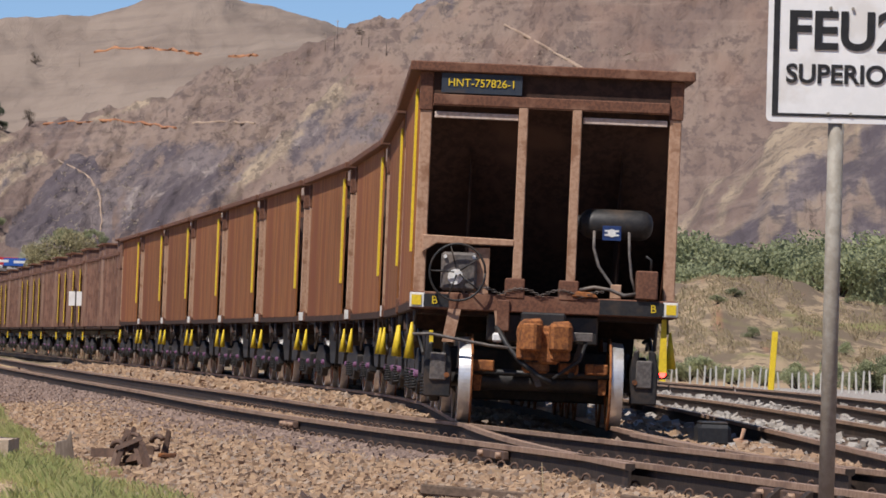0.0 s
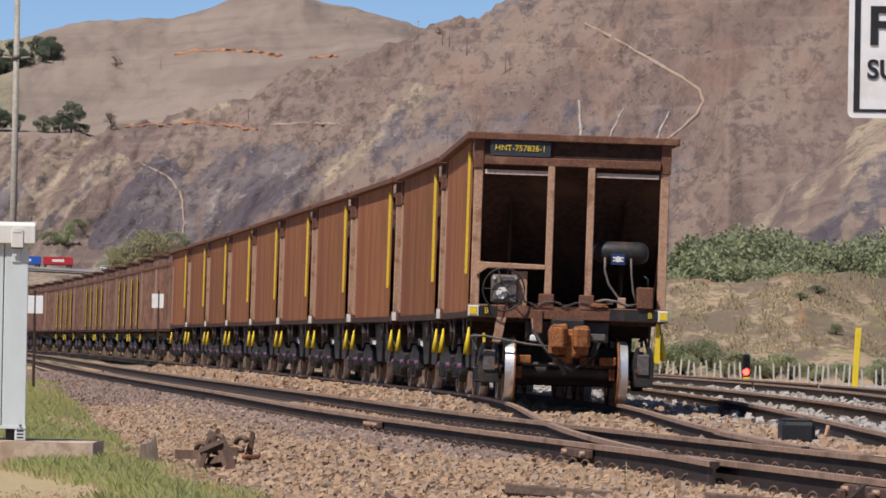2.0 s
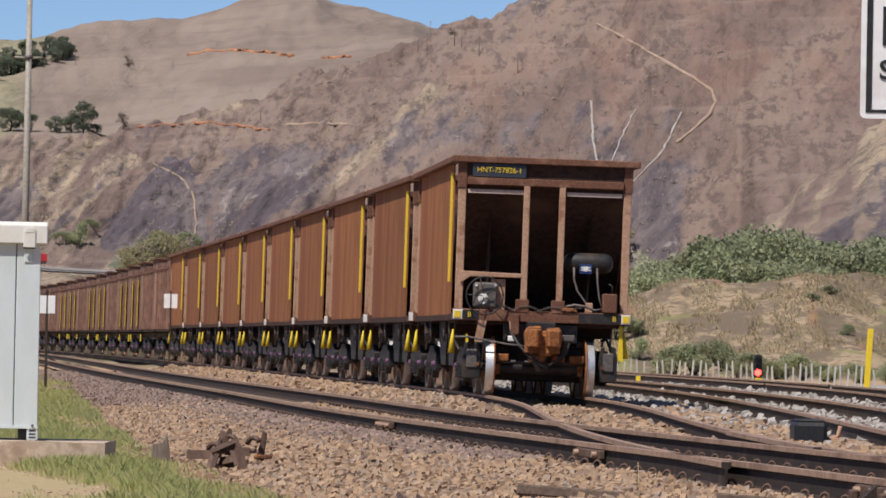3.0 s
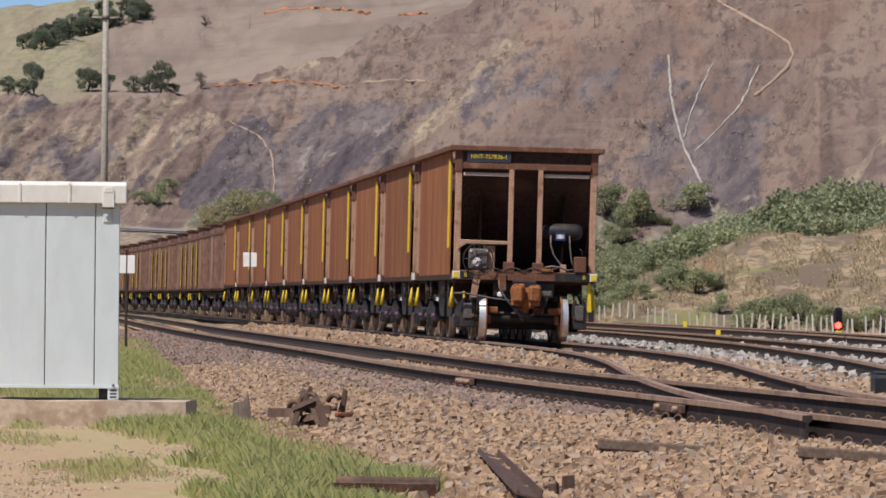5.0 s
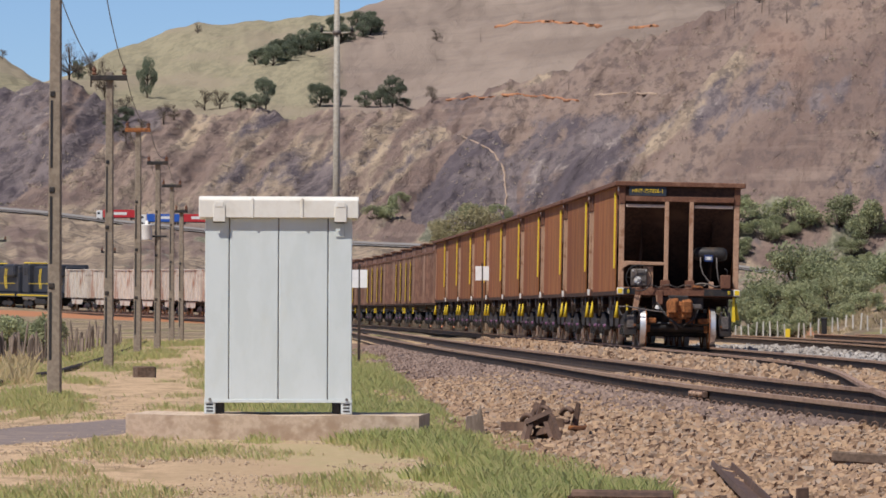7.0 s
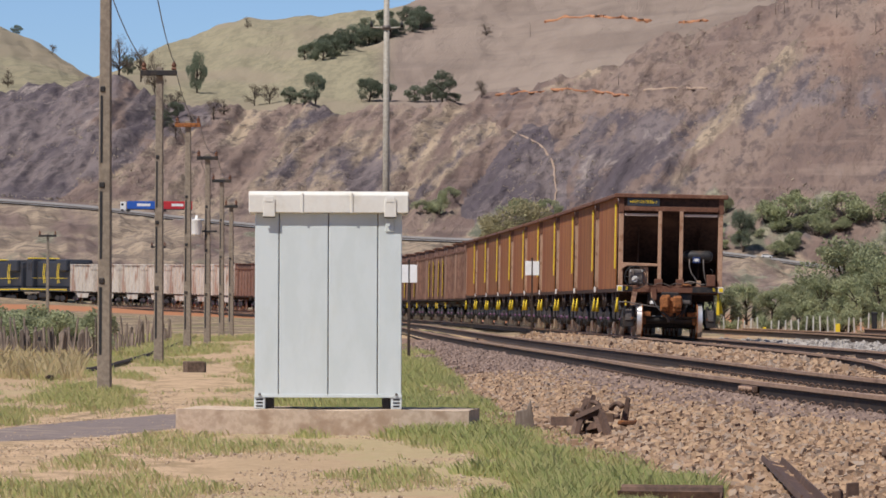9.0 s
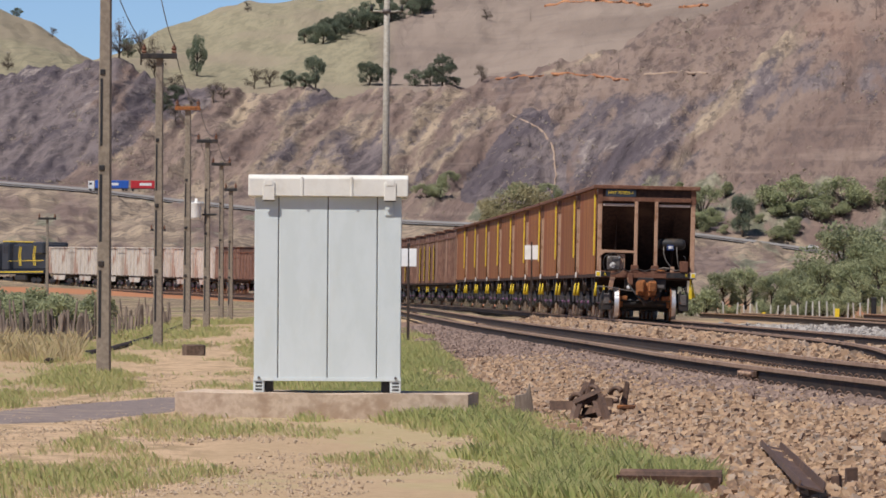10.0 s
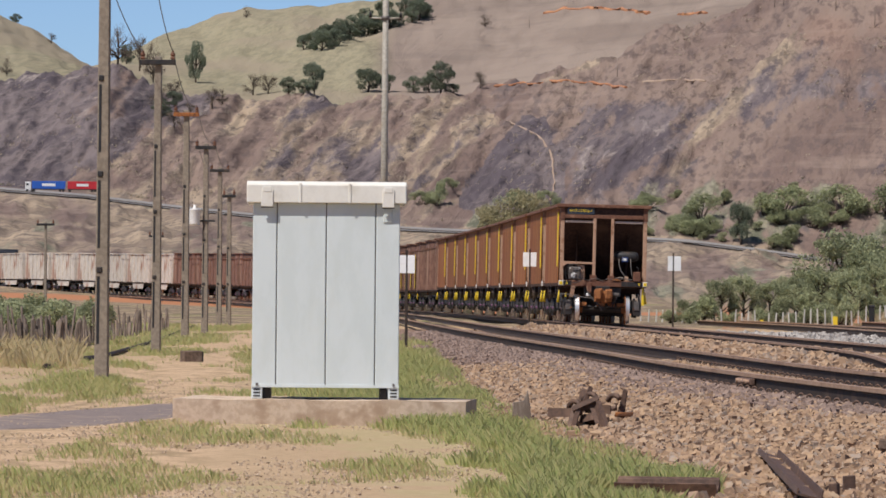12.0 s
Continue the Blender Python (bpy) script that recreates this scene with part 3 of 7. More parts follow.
    sand = mix(nt, ramp(nt, speckle(nt, tc, 26.0, 4.0, 0.7), 0.56, 0.66), sand, (0.24, 0.17, 0.11))
    yard_c = mix(nt, ramp(nt, attribute(nt, "earth"), 0.15, 0.6), yard_c, sand)
    stones = mix(nt, ramp(nt, fine, 0.3, 0.7), (0.15, 0.10, 0.075), (0.30, 0.20, 0.14))
    yard_c = mix(nt, ramp(nt, attribute(nt, "ballast"), 0.3, 0.7), yard_c, stones)
    grey = mix(nt, ramp(nt, fine, 0.3, 0.7), (0.44, 0.40, 0.36), (0.27, 0.235, 0.205))
    yard_c = mix(nt, ramp(nt, times(nt, attribute(nt, "gravel"), ramp(nt, mid, 0.2, 0.5)), 0.3, 0.7), yard_c, grey)
    scrub = speckle(nt, tc, 0.35, 7.0, 0.7, (1, 0.5, 1))
    bank = mix(nt, ramp(nt, scrub, 0.45, 0.56), (0.17, 0.13, 0.09), (0.36, 0.27, 0.17))
    bank = mix(nt, ramp(nt, speckle(nt, tc, 1.6, 6.0, 0.7), 0.5, 0.6), bank, (0.17, 0.125, 0.09))
    bank = mix(nt, ramp(nt, speckle(nt, tc, 0.12, 5.0, 0.6), 0.55, 0.66), bank, (0.22, 0.21, 0.085))
    ln0 = nt.nodes.new("ShaderNodeVectorMath")
    ln0.operation = "LENGTH"
    nt.links.new(tc, ln0.inputs[0])
    yard_c = mix(nt, ramp(nt, ln0.outputs["Value"], 196, 208), yard_c, bank)
    yard_c = mix(nt, ramp(nt, attribute(nt, "orange"), 0.2, 0.6), yard_c, (0.40, 0.18, 0.09))
    # how far out: yard or hills
    ln = nt.nodes.new("ShaderNodeVectorMath")
    ln.operation = "LENGTH"
    nt.links.new(tc, ln.inputs[0])
    out = ramp(nt, ln.outputs["Value"], 520, 620)
    nt.links.new(mix(nt, out, yard_c, hills), bsdf.inputs["Base Color"])
    bsdf.inputs["Roughness"].default_value = 0.95
    bsdf.inputs["Specular IOR Level"].default_value = 0.1
    b = node(nt, "Bump", Strength=0.5, Distance=0.05)
    nt.links.new(fine, b.inputs["Height"])
    b2 = node(nt, "Bump", Strength=0.9, Distance=4.0)
    nt.links.new(outcrop, b2.inputs["Height"])
    nt.links.new(b.outputs[0], b2.inputs["Normal"])
    far_relief = nt.nodes.new("ShaderNodeMapRange")
    nt.links.new(out, far_relief.inputs[0])
    far_relief.inputs[4].default_value = 0.9
    nt.links.new(far_relief.outputs[0], b2.inputs["Strength"])
    nt.links.new(b2.outputs[0], bsdf.inputs["Normal"])
    return m


ground, RINGS, BEARINGS = build_ground()
GROUND_Z = np.empty(len(ground.data.vertices) * 3)
ground.data.vertices.foreach_get("co", GROUND_Z)
GROUND_Z = GROUND_Z.reshape(-1, 3)[:-1, 2].reshape(len(RINGS), len(BEARINGS))


def land(x, y):
    """Height of the ground at x, y."""
    r, a = math.hypot(x, y), math.degrees(math.atan2(x, y))
    i = int(np.clip(np.searchsorted(RINGS, r) - 1, 0, len(RINGS) - 2))
    j = int(np.clip(np.searchsorted(BEARINGS, a) - 1, 0, len(BEARINGS) - 2))
    u, v = (r - RINGS[i]) / (RINGS[i + 1] - RINGS[i]), (a - BEARINGS[j]) / (BEARINGS[j + 1] - BEARINGS[j])
    g = GROUND_Z
    return float((g[i, j] * (1 - v) + g[i, j + 1] * v) * (1 - u) + (g[i + 1, j] * (1 - v) + g[i + 1, j + 1] * v) * u)


def on_hill(a, el, start=1940.0):
    """The place on the hills at a bearing and an elevation, in degrees, seen from the yard."""
    def rise_at(r):
        return land(r * math.sin(radians(a)), r * math.cos(radians(a))) - EYE.z - r * math.tan(radians(el))
    r = start
    while r < 3500 and rise_at(r) < 0:
        r += 8.0
    lo, hi = max(start, r - 8.0), r
    for k in range(8):
        m = (lo + hi) / 2
        lo, hi = (m, hi) if rise_at(m) < 0 else (lo, m)
    x, y = hi * math.sin(radians(a)), hi * math.cos(radians(a))
    return Vector((x, y, land(x, y)))


# ---- tracks ----
RAIL_PROFILE = ((-0.038, 0.0), (-0.038, -0.042), (-0.010, -0.058), (-0.010, -0.168), (-0.075, -0.19), (-0.075, -0.202), (0.075, -0.202), (0.075, -0.19), (0.010, -0.168), (0.010, -0.058), (0.038, -0.042), (0.038, 0.0))


def rail_mesh(line, offset, y0, y1, step, lift=0.0):
    """A rail swept along a line of the plan: foot, web and a worn head of another look."""
    verts, faces, which = [], [], []
    ys = np.arange(y0, y1 + step / 2, step)
    n = len(RAIL_PROFILE)
    for y in ys:
        d = Vector((line(y + 0.4) - line(y - 0.4), 0.8, 0)).normalized()
        c = Vector((line(y), y, rise(y) + lift)) + Vector((d.y, -d.x, 0)) * offset
        for px, pz in RAIL_PROFILE:
            verts.append(c + Vector((d.y, -d.x, 0)) * px + Vector((0, 0, pz)))
    for i in range(len(ys) - 1):
        for k in range(n):
            faces.append((i * n + k, i * n + (k + 1) % n, (i + 1) * n + (k + 1) % n, (i + 1) * n + k))
            which.append(1 if k in (0, n - 1, n - 2) and k != n - 2 else (0 if k in (10,) else 2))
    faces += [tuple(range(n)), tuple(range((len(ys) - 1) * n, len(ys) * n))[::-1]]
    which += [2, 2]
    me = raw("rail", verts, faces, RAIL_BROWN)
    me.materials.append(RAIL_HEAD)
    me.materials.append(RAIL_DARK)
    me.polygons.foreach_set("material_index", which)
    return me


def sleeper_mesh(half=1.35):
    return mesh_of(bevel(box(new_bm(), -half, half, -0.11, 0.11, -0.40, -0.204), 0.02), "sleeper", SLEEPER)


def clip_mesh():
    """A spring clip: a loop of round bar standing beside the rail foot."""
    bm = new_bm()
    pts = [(0.105 + 0.03 * math.cos(t), 0.0 + 0.01 * t, -0.175 + 0.042 * math.sin(t)) for t in np.linspace(-0.4, math.pi + 0.6, 7)]
    tube(bm, pts, 0.011, 5)
    return mesh_of(bm, "rail_clip", RAIL_BROWN)


SLEEPER_MESH, CLIP_MESH = sleeper_mesh(), clip_mesh()


def build_track(line, y0, y1, near, label, clips=True, gauge=0.836):
    t = thing("railway_track", label, "railway track", kind="structure")
    for side in (-gauge, gauge):
        part("rail", rail_mesh(line, side, y0, min(y1, 130), 0.8), None, t)
        if y1 > 130:
            part("rail", rail_mesh(line, side, 130, y1, 5.0), None, t)
    y = near[0]
    while y < near[1]:
        d = Vector((line(y + 0.4) - line(y - 0.4), 0.8, 0)).normalized()
        turn = math.degrees(math.atan2(-d.x, d.y))
        part("sleeper", SLEEPER_MESH, None, t, at=pose(line(y), y, rise(y), 0, 0, turn))
        if clips and y < 85:
            for side, flip in ((-gauge, 180), (gauge, 180), (-gauge, 0)):
                c = Vector((line(y), y, 0)) + Vector((d.y, -d.x, 0)) * side
                part("rail_clip", CLIP_MESH, None, t, at=pose(c.x, c.y, 0, 0, 0, turn + flip))
        y += 0.62
    return t


build_track(main_x, 14, 545, (24, 150), "rusty main line with worn rails on stone ballast")
build_track(train_x, 38, 625, (40, 130), "turnout line curving away under the ore train", clips=False)


# ---- the train ----
PITCH = 10.7
HALF = 4.8          # half the body length


def wheelset_meshes():
    bm = turned(new_bm(), [(-1.02, 0.08), (-0.9, 0.08), (-0.9, 0.12), (-0.6, 0.115), (-0.55, 0.105), (0.55, 0.105), (0.6, 0.115), (0.9, 0.12), (0.9, 0.08), (1.02, 0.08)], True, 18)
    axle = mesh_of(bm, "axle", BLACK_STEEL)
    bm = turned(new_bm(), [(-0.045, 0.505), (-0.07, 0.50), (-0.07, 0.41), (-0.03, 0.39), (-0.03, 0.16), (-0.06, 0.14), (0.07, 0.14), (0.04, 0.17), (0.045, 0.39), (0.07, 0.41), (0.07, 0.452)], True, 28)
    disc = mesh_of(bm, "wheel", RUST_ORANGE)
    bm = turned(new_bm(), [(-0.05, 0.49), (-0.046, 0.472), (0.084, 0.459), (0.088, 0.455), (0.088, 0.42), (-0.05, 0.42)], True, 72)
    tread = mesh_of(bm, "tread", TREAD)
    return axle, disc, tread


def spring_mesh():
    bm = new_bm()
    pts = [(0.055 * math.cos(t * 2.1), 0.055 * math.sin(t * 2.1), 0.012 * t) for t in np.arange(0, 20, 0.5)]
    tube(bm, pts, 0.014, 4)
    return mesh_of(bm, "coil_spring", BLACK_STEEL)


AXLE, DISC, TREAD_RING = wheelset_meshes()
SPRING = spring_mesh()


def side_frame_mesh():
    """A cast bogie side frame: arched top bar, bowed bottom bar, pedestals over the axle ends."""
    bm = new_bm()
    outline = [(-1.12, 0.62), (-1.12, 0.36), (-1.0, 0.33), (-0.62, 0.36), (-0.38, 0.2), (0.38, 0.2), (0.62, 0.36), (1.0, 0.33), (1.12, 0.36), (1.12, 0.62), (0.75, 0.68), (0.45, 0.78), (-0.45, 0.78), (-0.75, 0.68)]
    prism(bm, outline, 0, -0.06, 0.06)
    return mesh_of(bevel(bm, 0.015), "side_frame", BLACK_STEEL)


SIDE_FRAME = side_frame_mesh()
BOLSTER = mesh_of(bevel(box(new_bm(), -1.05, 1.05, -0.2, 0.2, 0.5, 0.82), 0.03), "bolster", BLACK_STEEL)
# dark filler added below the bolster, to keep bright ground from showing through
PLANK = mesh_of(bevel(prism(new_bm(), [(-1.0, 0.40), (-0.85, 0.24), (0.85, 0.24), (1.0, 0.40), (1.0, 0.48), (-1.0, 0.48)], 1, -0.22, 0.22), 0.02), "spring_plank", BLACK_STEEL)
CAP = mesh_of(turned(new_bm(), [(-0.02, 0.048), (0.02, 0.048), (0.035, 0.032), (0.04, 0.012)], True, 12), "bearing_cap", MAGENTA)


def build_bogie(wagon, y):
    """A bogie as a part of its wagon, at y along it; the wheelsets are parts of the wagon, for they turn."""
    bolster = part("bogie_bolster", BOLSTER, None, wagon, "black cast bogie bolster", pose(0, y, 0))
    part("spring_plank", PLANK, None, bolster)
    for s in (-1, 1):
        part("side_frame", SIDE_FRAME, None, bolster, at=pose(s * 1.16, 0, 0))
        for dy in (-0.16, 0.16):
            part("coil_spring", SPRING, None, bolster, at=pose(s * 1.16 + s * 0.09, dy, 0.26))
        for dy in (-0.9, 0.9):
            part("bearing_cap", CAP, None, bolster, at=pose(s * 1.24, dy, 0.46, 0, 0, 0 if s > 0 else 180))
    for dy in (-0.9, 0.9):
        axle = part("wheelset", AXLE, None, wagon, "wheelset with polished treads", pose(0, y + dy, 0.46))
        for s in (-1, 1):
            part("wheel", DISC, None, axle, at=pose(s * 0.83, 0, 0, 0, 0, 0 if s > 0 else 180))
            part("wheel_tread", TREAD_RING, None, axle, at=pose(s * 0.83, 0, 0, 0, 0, 0 if s > 0 else 180))


def bars_text(body, size, material, name, parent, at, label="", bold=False):
    """Raised lettering as a mesh."""
    cu = bpy.data.curves.new(name, "FONT")
    cu.body, cu.size, cu.extrude, cu.align_x, cu.align_y = body, size, 0.003, "LEFT" if bold else "CENTER", "CENTER"
    cu.offset = size * 0.022 if bold else 0.0
    tmp = bpy.data.objects.new(name, cu)
    me = bpy.data.meshes.new_from_object(tmp)
    bpy.data.objects.remove(tmp)
    me.materials.clear()
    me.materials.append(material)
    ob = new(name, me)
    ob.parent, ob.matrix_basis = parent, at
    return tagged(ob, label)


BACK = Matrix.Rotation(radians(90), 4, "X")     # lays lettering upright, facing -y


def build_hopper():
    """An open-ended ore hopper: smooth sides, rim, end frames with posts, slope sheets behind them."""
    w = thing("hopper_wagon", "rust-brown ore hopper wagon with yellow side stripes", "hopper wagon", group="ore train")
    for s in (-1, 1):
        bm = new_bm()
        prism(bm, [(s * 1.47, 1.30), (s * 1.44, 1.30), (s * 1.44, 3.82), (s * 1.47, 3.82)], 1, -HALF + 1.1, HALF - 0.7)
        part("side_sheet", bm, RUST_BODY, w)
        part("top_rim", bevel(box(new_bm(), s * 1.5 - 0.09, s * 1.5 + 0.09, -HALF + 0.14, HALF - 0.14, 3.80, 3.90), 0.012), RUST_CAP, w)
        part("side_sill", bevel(box(new_bm(), s * 1.42 - 0.05, s * 1.42 + 0.05, -HALF + 0.12, HALF - 0.12, 1.20, 1.32), 0.01), RUST_SHADED, w)
        for e in (-1, 1):
            y = e * (HALF - 0.07)
            part("corner_post", bevel(prism(new_bm(), [(s * 1.33, y - 0.06), (s * 1.46, y - 0.06), (s * 1.46, y + 0.06), (s * 1.33, y + 0.06)], 2, 1.36, 3.4), 0.01), RUST_POST, w, "pale rusted corner post")
            part("post_head", bevel(box(new_bm(), s * 1.40 - 0.075, s * 1.40 + 0.075, y - 0.08, y + 0.08, 3.38, 3.80), 0.01), RUST_CAP, w)
            part("corner_plate", bevel(box(new_bm(), s * 1.41 - 0.085, s * 1.41 + 0.085, e * (HALF + 0.005) - 0.09, e * (HALF + 0.005) + 0.09, 1.225, 1.385), 0.006), WHITE, w, "white reflective corner plate")
            h = part("release_handle", rod(new_bm(), (s * 1.45, e * 4.45, 1.06), (s * 1.47, e * 4.45, 0.66), 0.014, 0.062, 8), YELLOW, w, "yellow hanging release handle")
            part("handle_rod", rod(new_bm(), (s * 1.42, e * 4.45, 1.04), (s * 1.40, e * 4.45, 1.3), 0.018, None, 6), BLACK_STEEL, h)
            for yy in (2.9, 1.6):
                part("hanger", rod(new_bm(), (s * 1.38, e * yy, 0.85), (s * 1.40, e * yy, 1.24), 0.022, None, 6), GREY_STEEL, w)
            part("brake_rod", tube(new_bm(), [(s * 1.3, e * 2.2, 0.95), (s * 1.34, e * 2.7, 0.98), (s * 1.3, e * 4.0, 0.72)], 0.025, 6), BLACK_STEEL, w)
        part("stripe", box(new_bm(), s * 1.485 - 0.014, s * 1.485 + 0.014, -HALF + 1.12, -HALF + 1.36, 1.85, 3.66), YELLOW, w, "yellow reflective stripe")
    for e in (-1, 1):
        y = e * HALF
        part("end_rim", bevel(box(new_bm(), -1.59, 1.59, y - 0.10, y + 0.10, 3.80, 3.91), 0.012), RUST_CAP, w)
        panel = part("end_panel", bevel(box(new_bm(), -1.36, 1.36, y - 0.02 - e * 0.03, y + 0.02 - e * 0.03, 3.46, 3.80), 0.005), RUST_SHADED, w)
        part("panel_ledge", bevel(box(new_bm(), -1.32, 1.32, y - 0.055, y + 0.055, 3.44, 3.56), 0.01), RUST_CAP, w)
        for x0, x1 in ((-1.30, -0.36), (0.36, 1.30)):
            part("cross_bar", bevel(box(new_bm(), x0, x1, y - 0.02 - e * 0.03, y + 0.02 - e * 0.03, 3.30, 3.37), 0.006), PALE_BAR, w)
        for x in (-0.31, 0.29):
            post = part("mid_post", bevel(box(new_bm(), x - 0.052, x + 0.052, y - 0.05, y + 0.05, 1.36, 3.46), 0.01), RUST_POST, w, "pale rusted end post")
            part("post_foot", bevel(box(new_bm(), x - 0.13, x + 0.09, y - 0.10, y + 0.07, 1.36, 1.58), 0.012), RUST_CAP, post)
        part("end_sill", bevel(box(new_bm(), -1.5, 1.5, y - 0.09, y + 0.06, 1.21, 1.40), 0.012), RUST_CAP, w)
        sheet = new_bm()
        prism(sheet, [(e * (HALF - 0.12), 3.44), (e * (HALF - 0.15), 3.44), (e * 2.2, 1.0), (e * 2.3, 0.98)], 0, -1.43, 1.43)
        # the sheet's dark colour carries the shade behind the end posts
        part("slope_sheet", sheet, RUST_SHADED, w, "sloping hopper end sheet, its rust darkened for the shaded interior")
        part("end_deck", box(new_bm(), -1.40, 1.40, min(e * 2.2, e * (HALF - 0.05)), max(e * 2.2, e * (HALF - 0.05)), 1.16, 1.21), RUST_SHADED, w)
        # dark sheets added inside the end recess, so that the gap reads as shade
        for s in (-1, 1):
            part("end_gusset", prism(new_bm(), [(e * (HALF - 0.62), 1.30), (e * (HALF - 0.62), 3.46), (e * (HALF - 0.5), 3.46), (e * 2.6, 1.30)], 0, s * 0.85 - 0.01, s * 0.85 + 0.01), RUST_SHADED, w)
    hop = new_bm()
    for e in (-1, 1):
        prism(hop, [(e * 2.3, 1.2), (e * 0.1, 1.2), (e * 0.4, 0.45), (e * 1.4, 0.45)], 0, -1.2, 1.2)
    part("hopper_chute", hop, BLACK_STEEL, w)
    part("centre_sill", bevel(box(new_bm(), -0.25, 0.25, -HALF - 0.12, HALF + 0.12, 0.86, 1.22), 0.02), BLACK_STEEL, w)
    coupler(w)
    for y in (-3.6, 3.6):
        build_bogie(w, y)
    return w


def coupler(w):
    for e in (-1, 1):
        y = e * HALF
        c = new_bm()
        box(c, -0.17, 0.17, min(y, y + e * 0.28), max(y, y + e * 0.28), 0.72, 1.02)
        c2 = part("coupler", bevel(c, 0.04), RUST_ORANGE, w, "orange-rusted knuckle coupler")
        k = new_bm()
        prism(k, [(-0.28, e * 0.26), (-0.30, e * 0.36), (-0.12, e * 0.40), (-0.05, e * 0.33), (0.06, e * 0.33), (0.12, e * 0.42), (0.30, e * 0.37), (0.31, e * 0.25)], 2, 0.70, 1.08)
        part("knuckle", bevel(k, 0.025), RUST_ORANGE, c2, at=pose(0, y, 0))


def dress_rear(w):
    """What hangs on the last wagon's end: brake wheel, air tank, hoses, chain, number, marker plates."""
    y = -HALF
    part("brake_shelf", bevel(prism(new_bm(), [(-1.38, 2.02), (-0.36, 2.0), (-0.36, 1.93), (-1.22, 1.93), (-1.38, 1.82)], 1, y - 0.06, y + 0.12), 0.01), RUST_POST, w, "pale bracket over the brake wheel")
    gear = part("brake_gearbox", bevel(box(new_bm(), -1.16, -0.76, y - 0.10, y + 0.06, 1.42, 1.84), 0.03), GREY_STEEL, w, "grey brake gear housing")
    ring = new_bm()
    n = 30
    pts = [(-0.98 + 0.31 * math.cos(2 * math.pi * i / n), y - 0.2, 1.62 + 0.31 * math.sin(2 * math.pi * i / n)) for i in range(n + 1)]
    tube(ring, pts, 0.013, 6)
    for k in range(5):
        t = 2 * math.pi * k / 5 + 0.6
        rod(ring, (-0.98, y - 0.16, 1.62), (-0.98 + 0.31 * math.cos(t), y - 0.2, 1.62 + 0.31 * math.sin(t)), 0.009, None, 5)
    wheel = part("brake_wheel", ring, BLACK_STEEL, w, "black spoked brake hand wheel")
    part("hub", turned(new_bm(), [(1.54, 0.0), (1.54, 0.09), (1.62, 0.09), (1.62, 0.0)], False, 16) and rod(new_bm(), (-0.98, y - 0.22, 1.62), (-0.98, y - 0.10, 1.62), 0.035, None, 10), WHITE, wheel)
    part("dial", rod(new_bm(), (-1.0, y - 0.125, 1.57), (-1.0, y - 0.10, 1.57), 0.085, None, 18), WHITE, gear, "white half dial")
    for bx in (-1.12, -0.8):
        part("bolt", rod(new_bm(), (bx, y - 0.13, 1.79), (bx, y - 0.10, 1.79), 0.022, None, 8), WHITE, gear)
    # air tank
    bm = turned(new_bm(), [(0.38, 0.05), (0.40, 0.11), (0.45, 0.15), (0.52, 0.165), (1.06, 0.165), (1.13, 0.15), (1.18, 0.11), (1.2, 0.05)], True, 24, (0, y + 0.28, 2.22))
    tank = part("air_tank", bm, BLACK_STEEL, w, "black cylindrical air tank")
    part("tank_flange", rod(new_bm(), (0.33, y + 0.28, 2.22), (0.39, y + 0.28, 2.22), 0.09, None, 14), BLACK_STEEL, tank)
    part("tank_label", bevel(box(new_bm(), 0.63, 0.84, y + 0.112, y + 0.122, 2.04, 2.20), 0.003), BLUE, tank, "small blue maker's plate")
    plate = new_bm()
    box(plate, 0.655, 0.815, y + 0.104, y + 0.112, 2.09, 2.11)
    box(plate, 0.655, 0.815, y + 0.104, y + 0.112, 2.135, 2.155)
    rod(plate, (0.735, y + 0.103, 2.122), (0.735, y + 0.112, 2.122), 0.045, None, 14)
    part("plate_mark", plate, WHITE, tank)
    part("pipe", tube(new_bm(), [(0.54, y + 0.14, 2.14), (0.54, y + 0.1, 1.95), (0.6, y + 0.06, 1.75), (0.75, y + 0.02, 1.55), (0.88, y, 1.45), (1.06, y, 1.45)], 0.018, 8), GREY_STEEL, tank)
    part("pipe", tube(new_bm(), [(0.93, y + 0.14, 2.14), (0.94, y + 0.1, 1.9), (0.97, y + 0.05, 1.65), (1.02, y + 0.02, 1.47)], 0.016, 8), GREY_STEEL, tank)
    part("valve_box", bevel(box(new_bm(), 1.02, 1.26, y - 0.14, y + 0.12, 1.405, 1.72), 0.015), RUST_CAP, w, "brown angle-cock box")
    part("valve_stem", tube(new_bm(), [(1.18, y - 0.02, 1.7), (1.18, y - 0.02, 1.84), (1.12, y - 0.02, 1.88)], 0.015, 6), BLACK_STEEL, w)
    part("lug", bevel(box(new_bm(), 0.74, 0.86, y - 0.02, y + 0.1, 1.40, 1.56), 0.01), RUST_POST, w)
    part("pin_casting", bevel(prism(new_bm(), [(0.30, 1.41), (0.36, 1.47), (0.56, 1.46), (0.6, 1.40)], 1, y - 0.12, y), 0.01), RUST_ORANGE, w)
    # chain along the sill
    ch = new_bm()
    for k in range(46):
        x = -0.72 + 1.36 * k / 45
        z = 1.43 + 0.07 * abs(math.cos(math.pi * 3 * k / 45)) - 0.03
        t = Matrix.Translation((x, y - 0.11, z)) @ Matrix.Rotation(radians(90 * (k % 2)), 4, "X")
        ps = [t @ Vector((0.024 * math.cos(q), 0.014 * math.sin(q), 0)) for q in np.linspace(0, 2 * math.pi, 7)]
        tube(ch, ps, 0.005, 4)
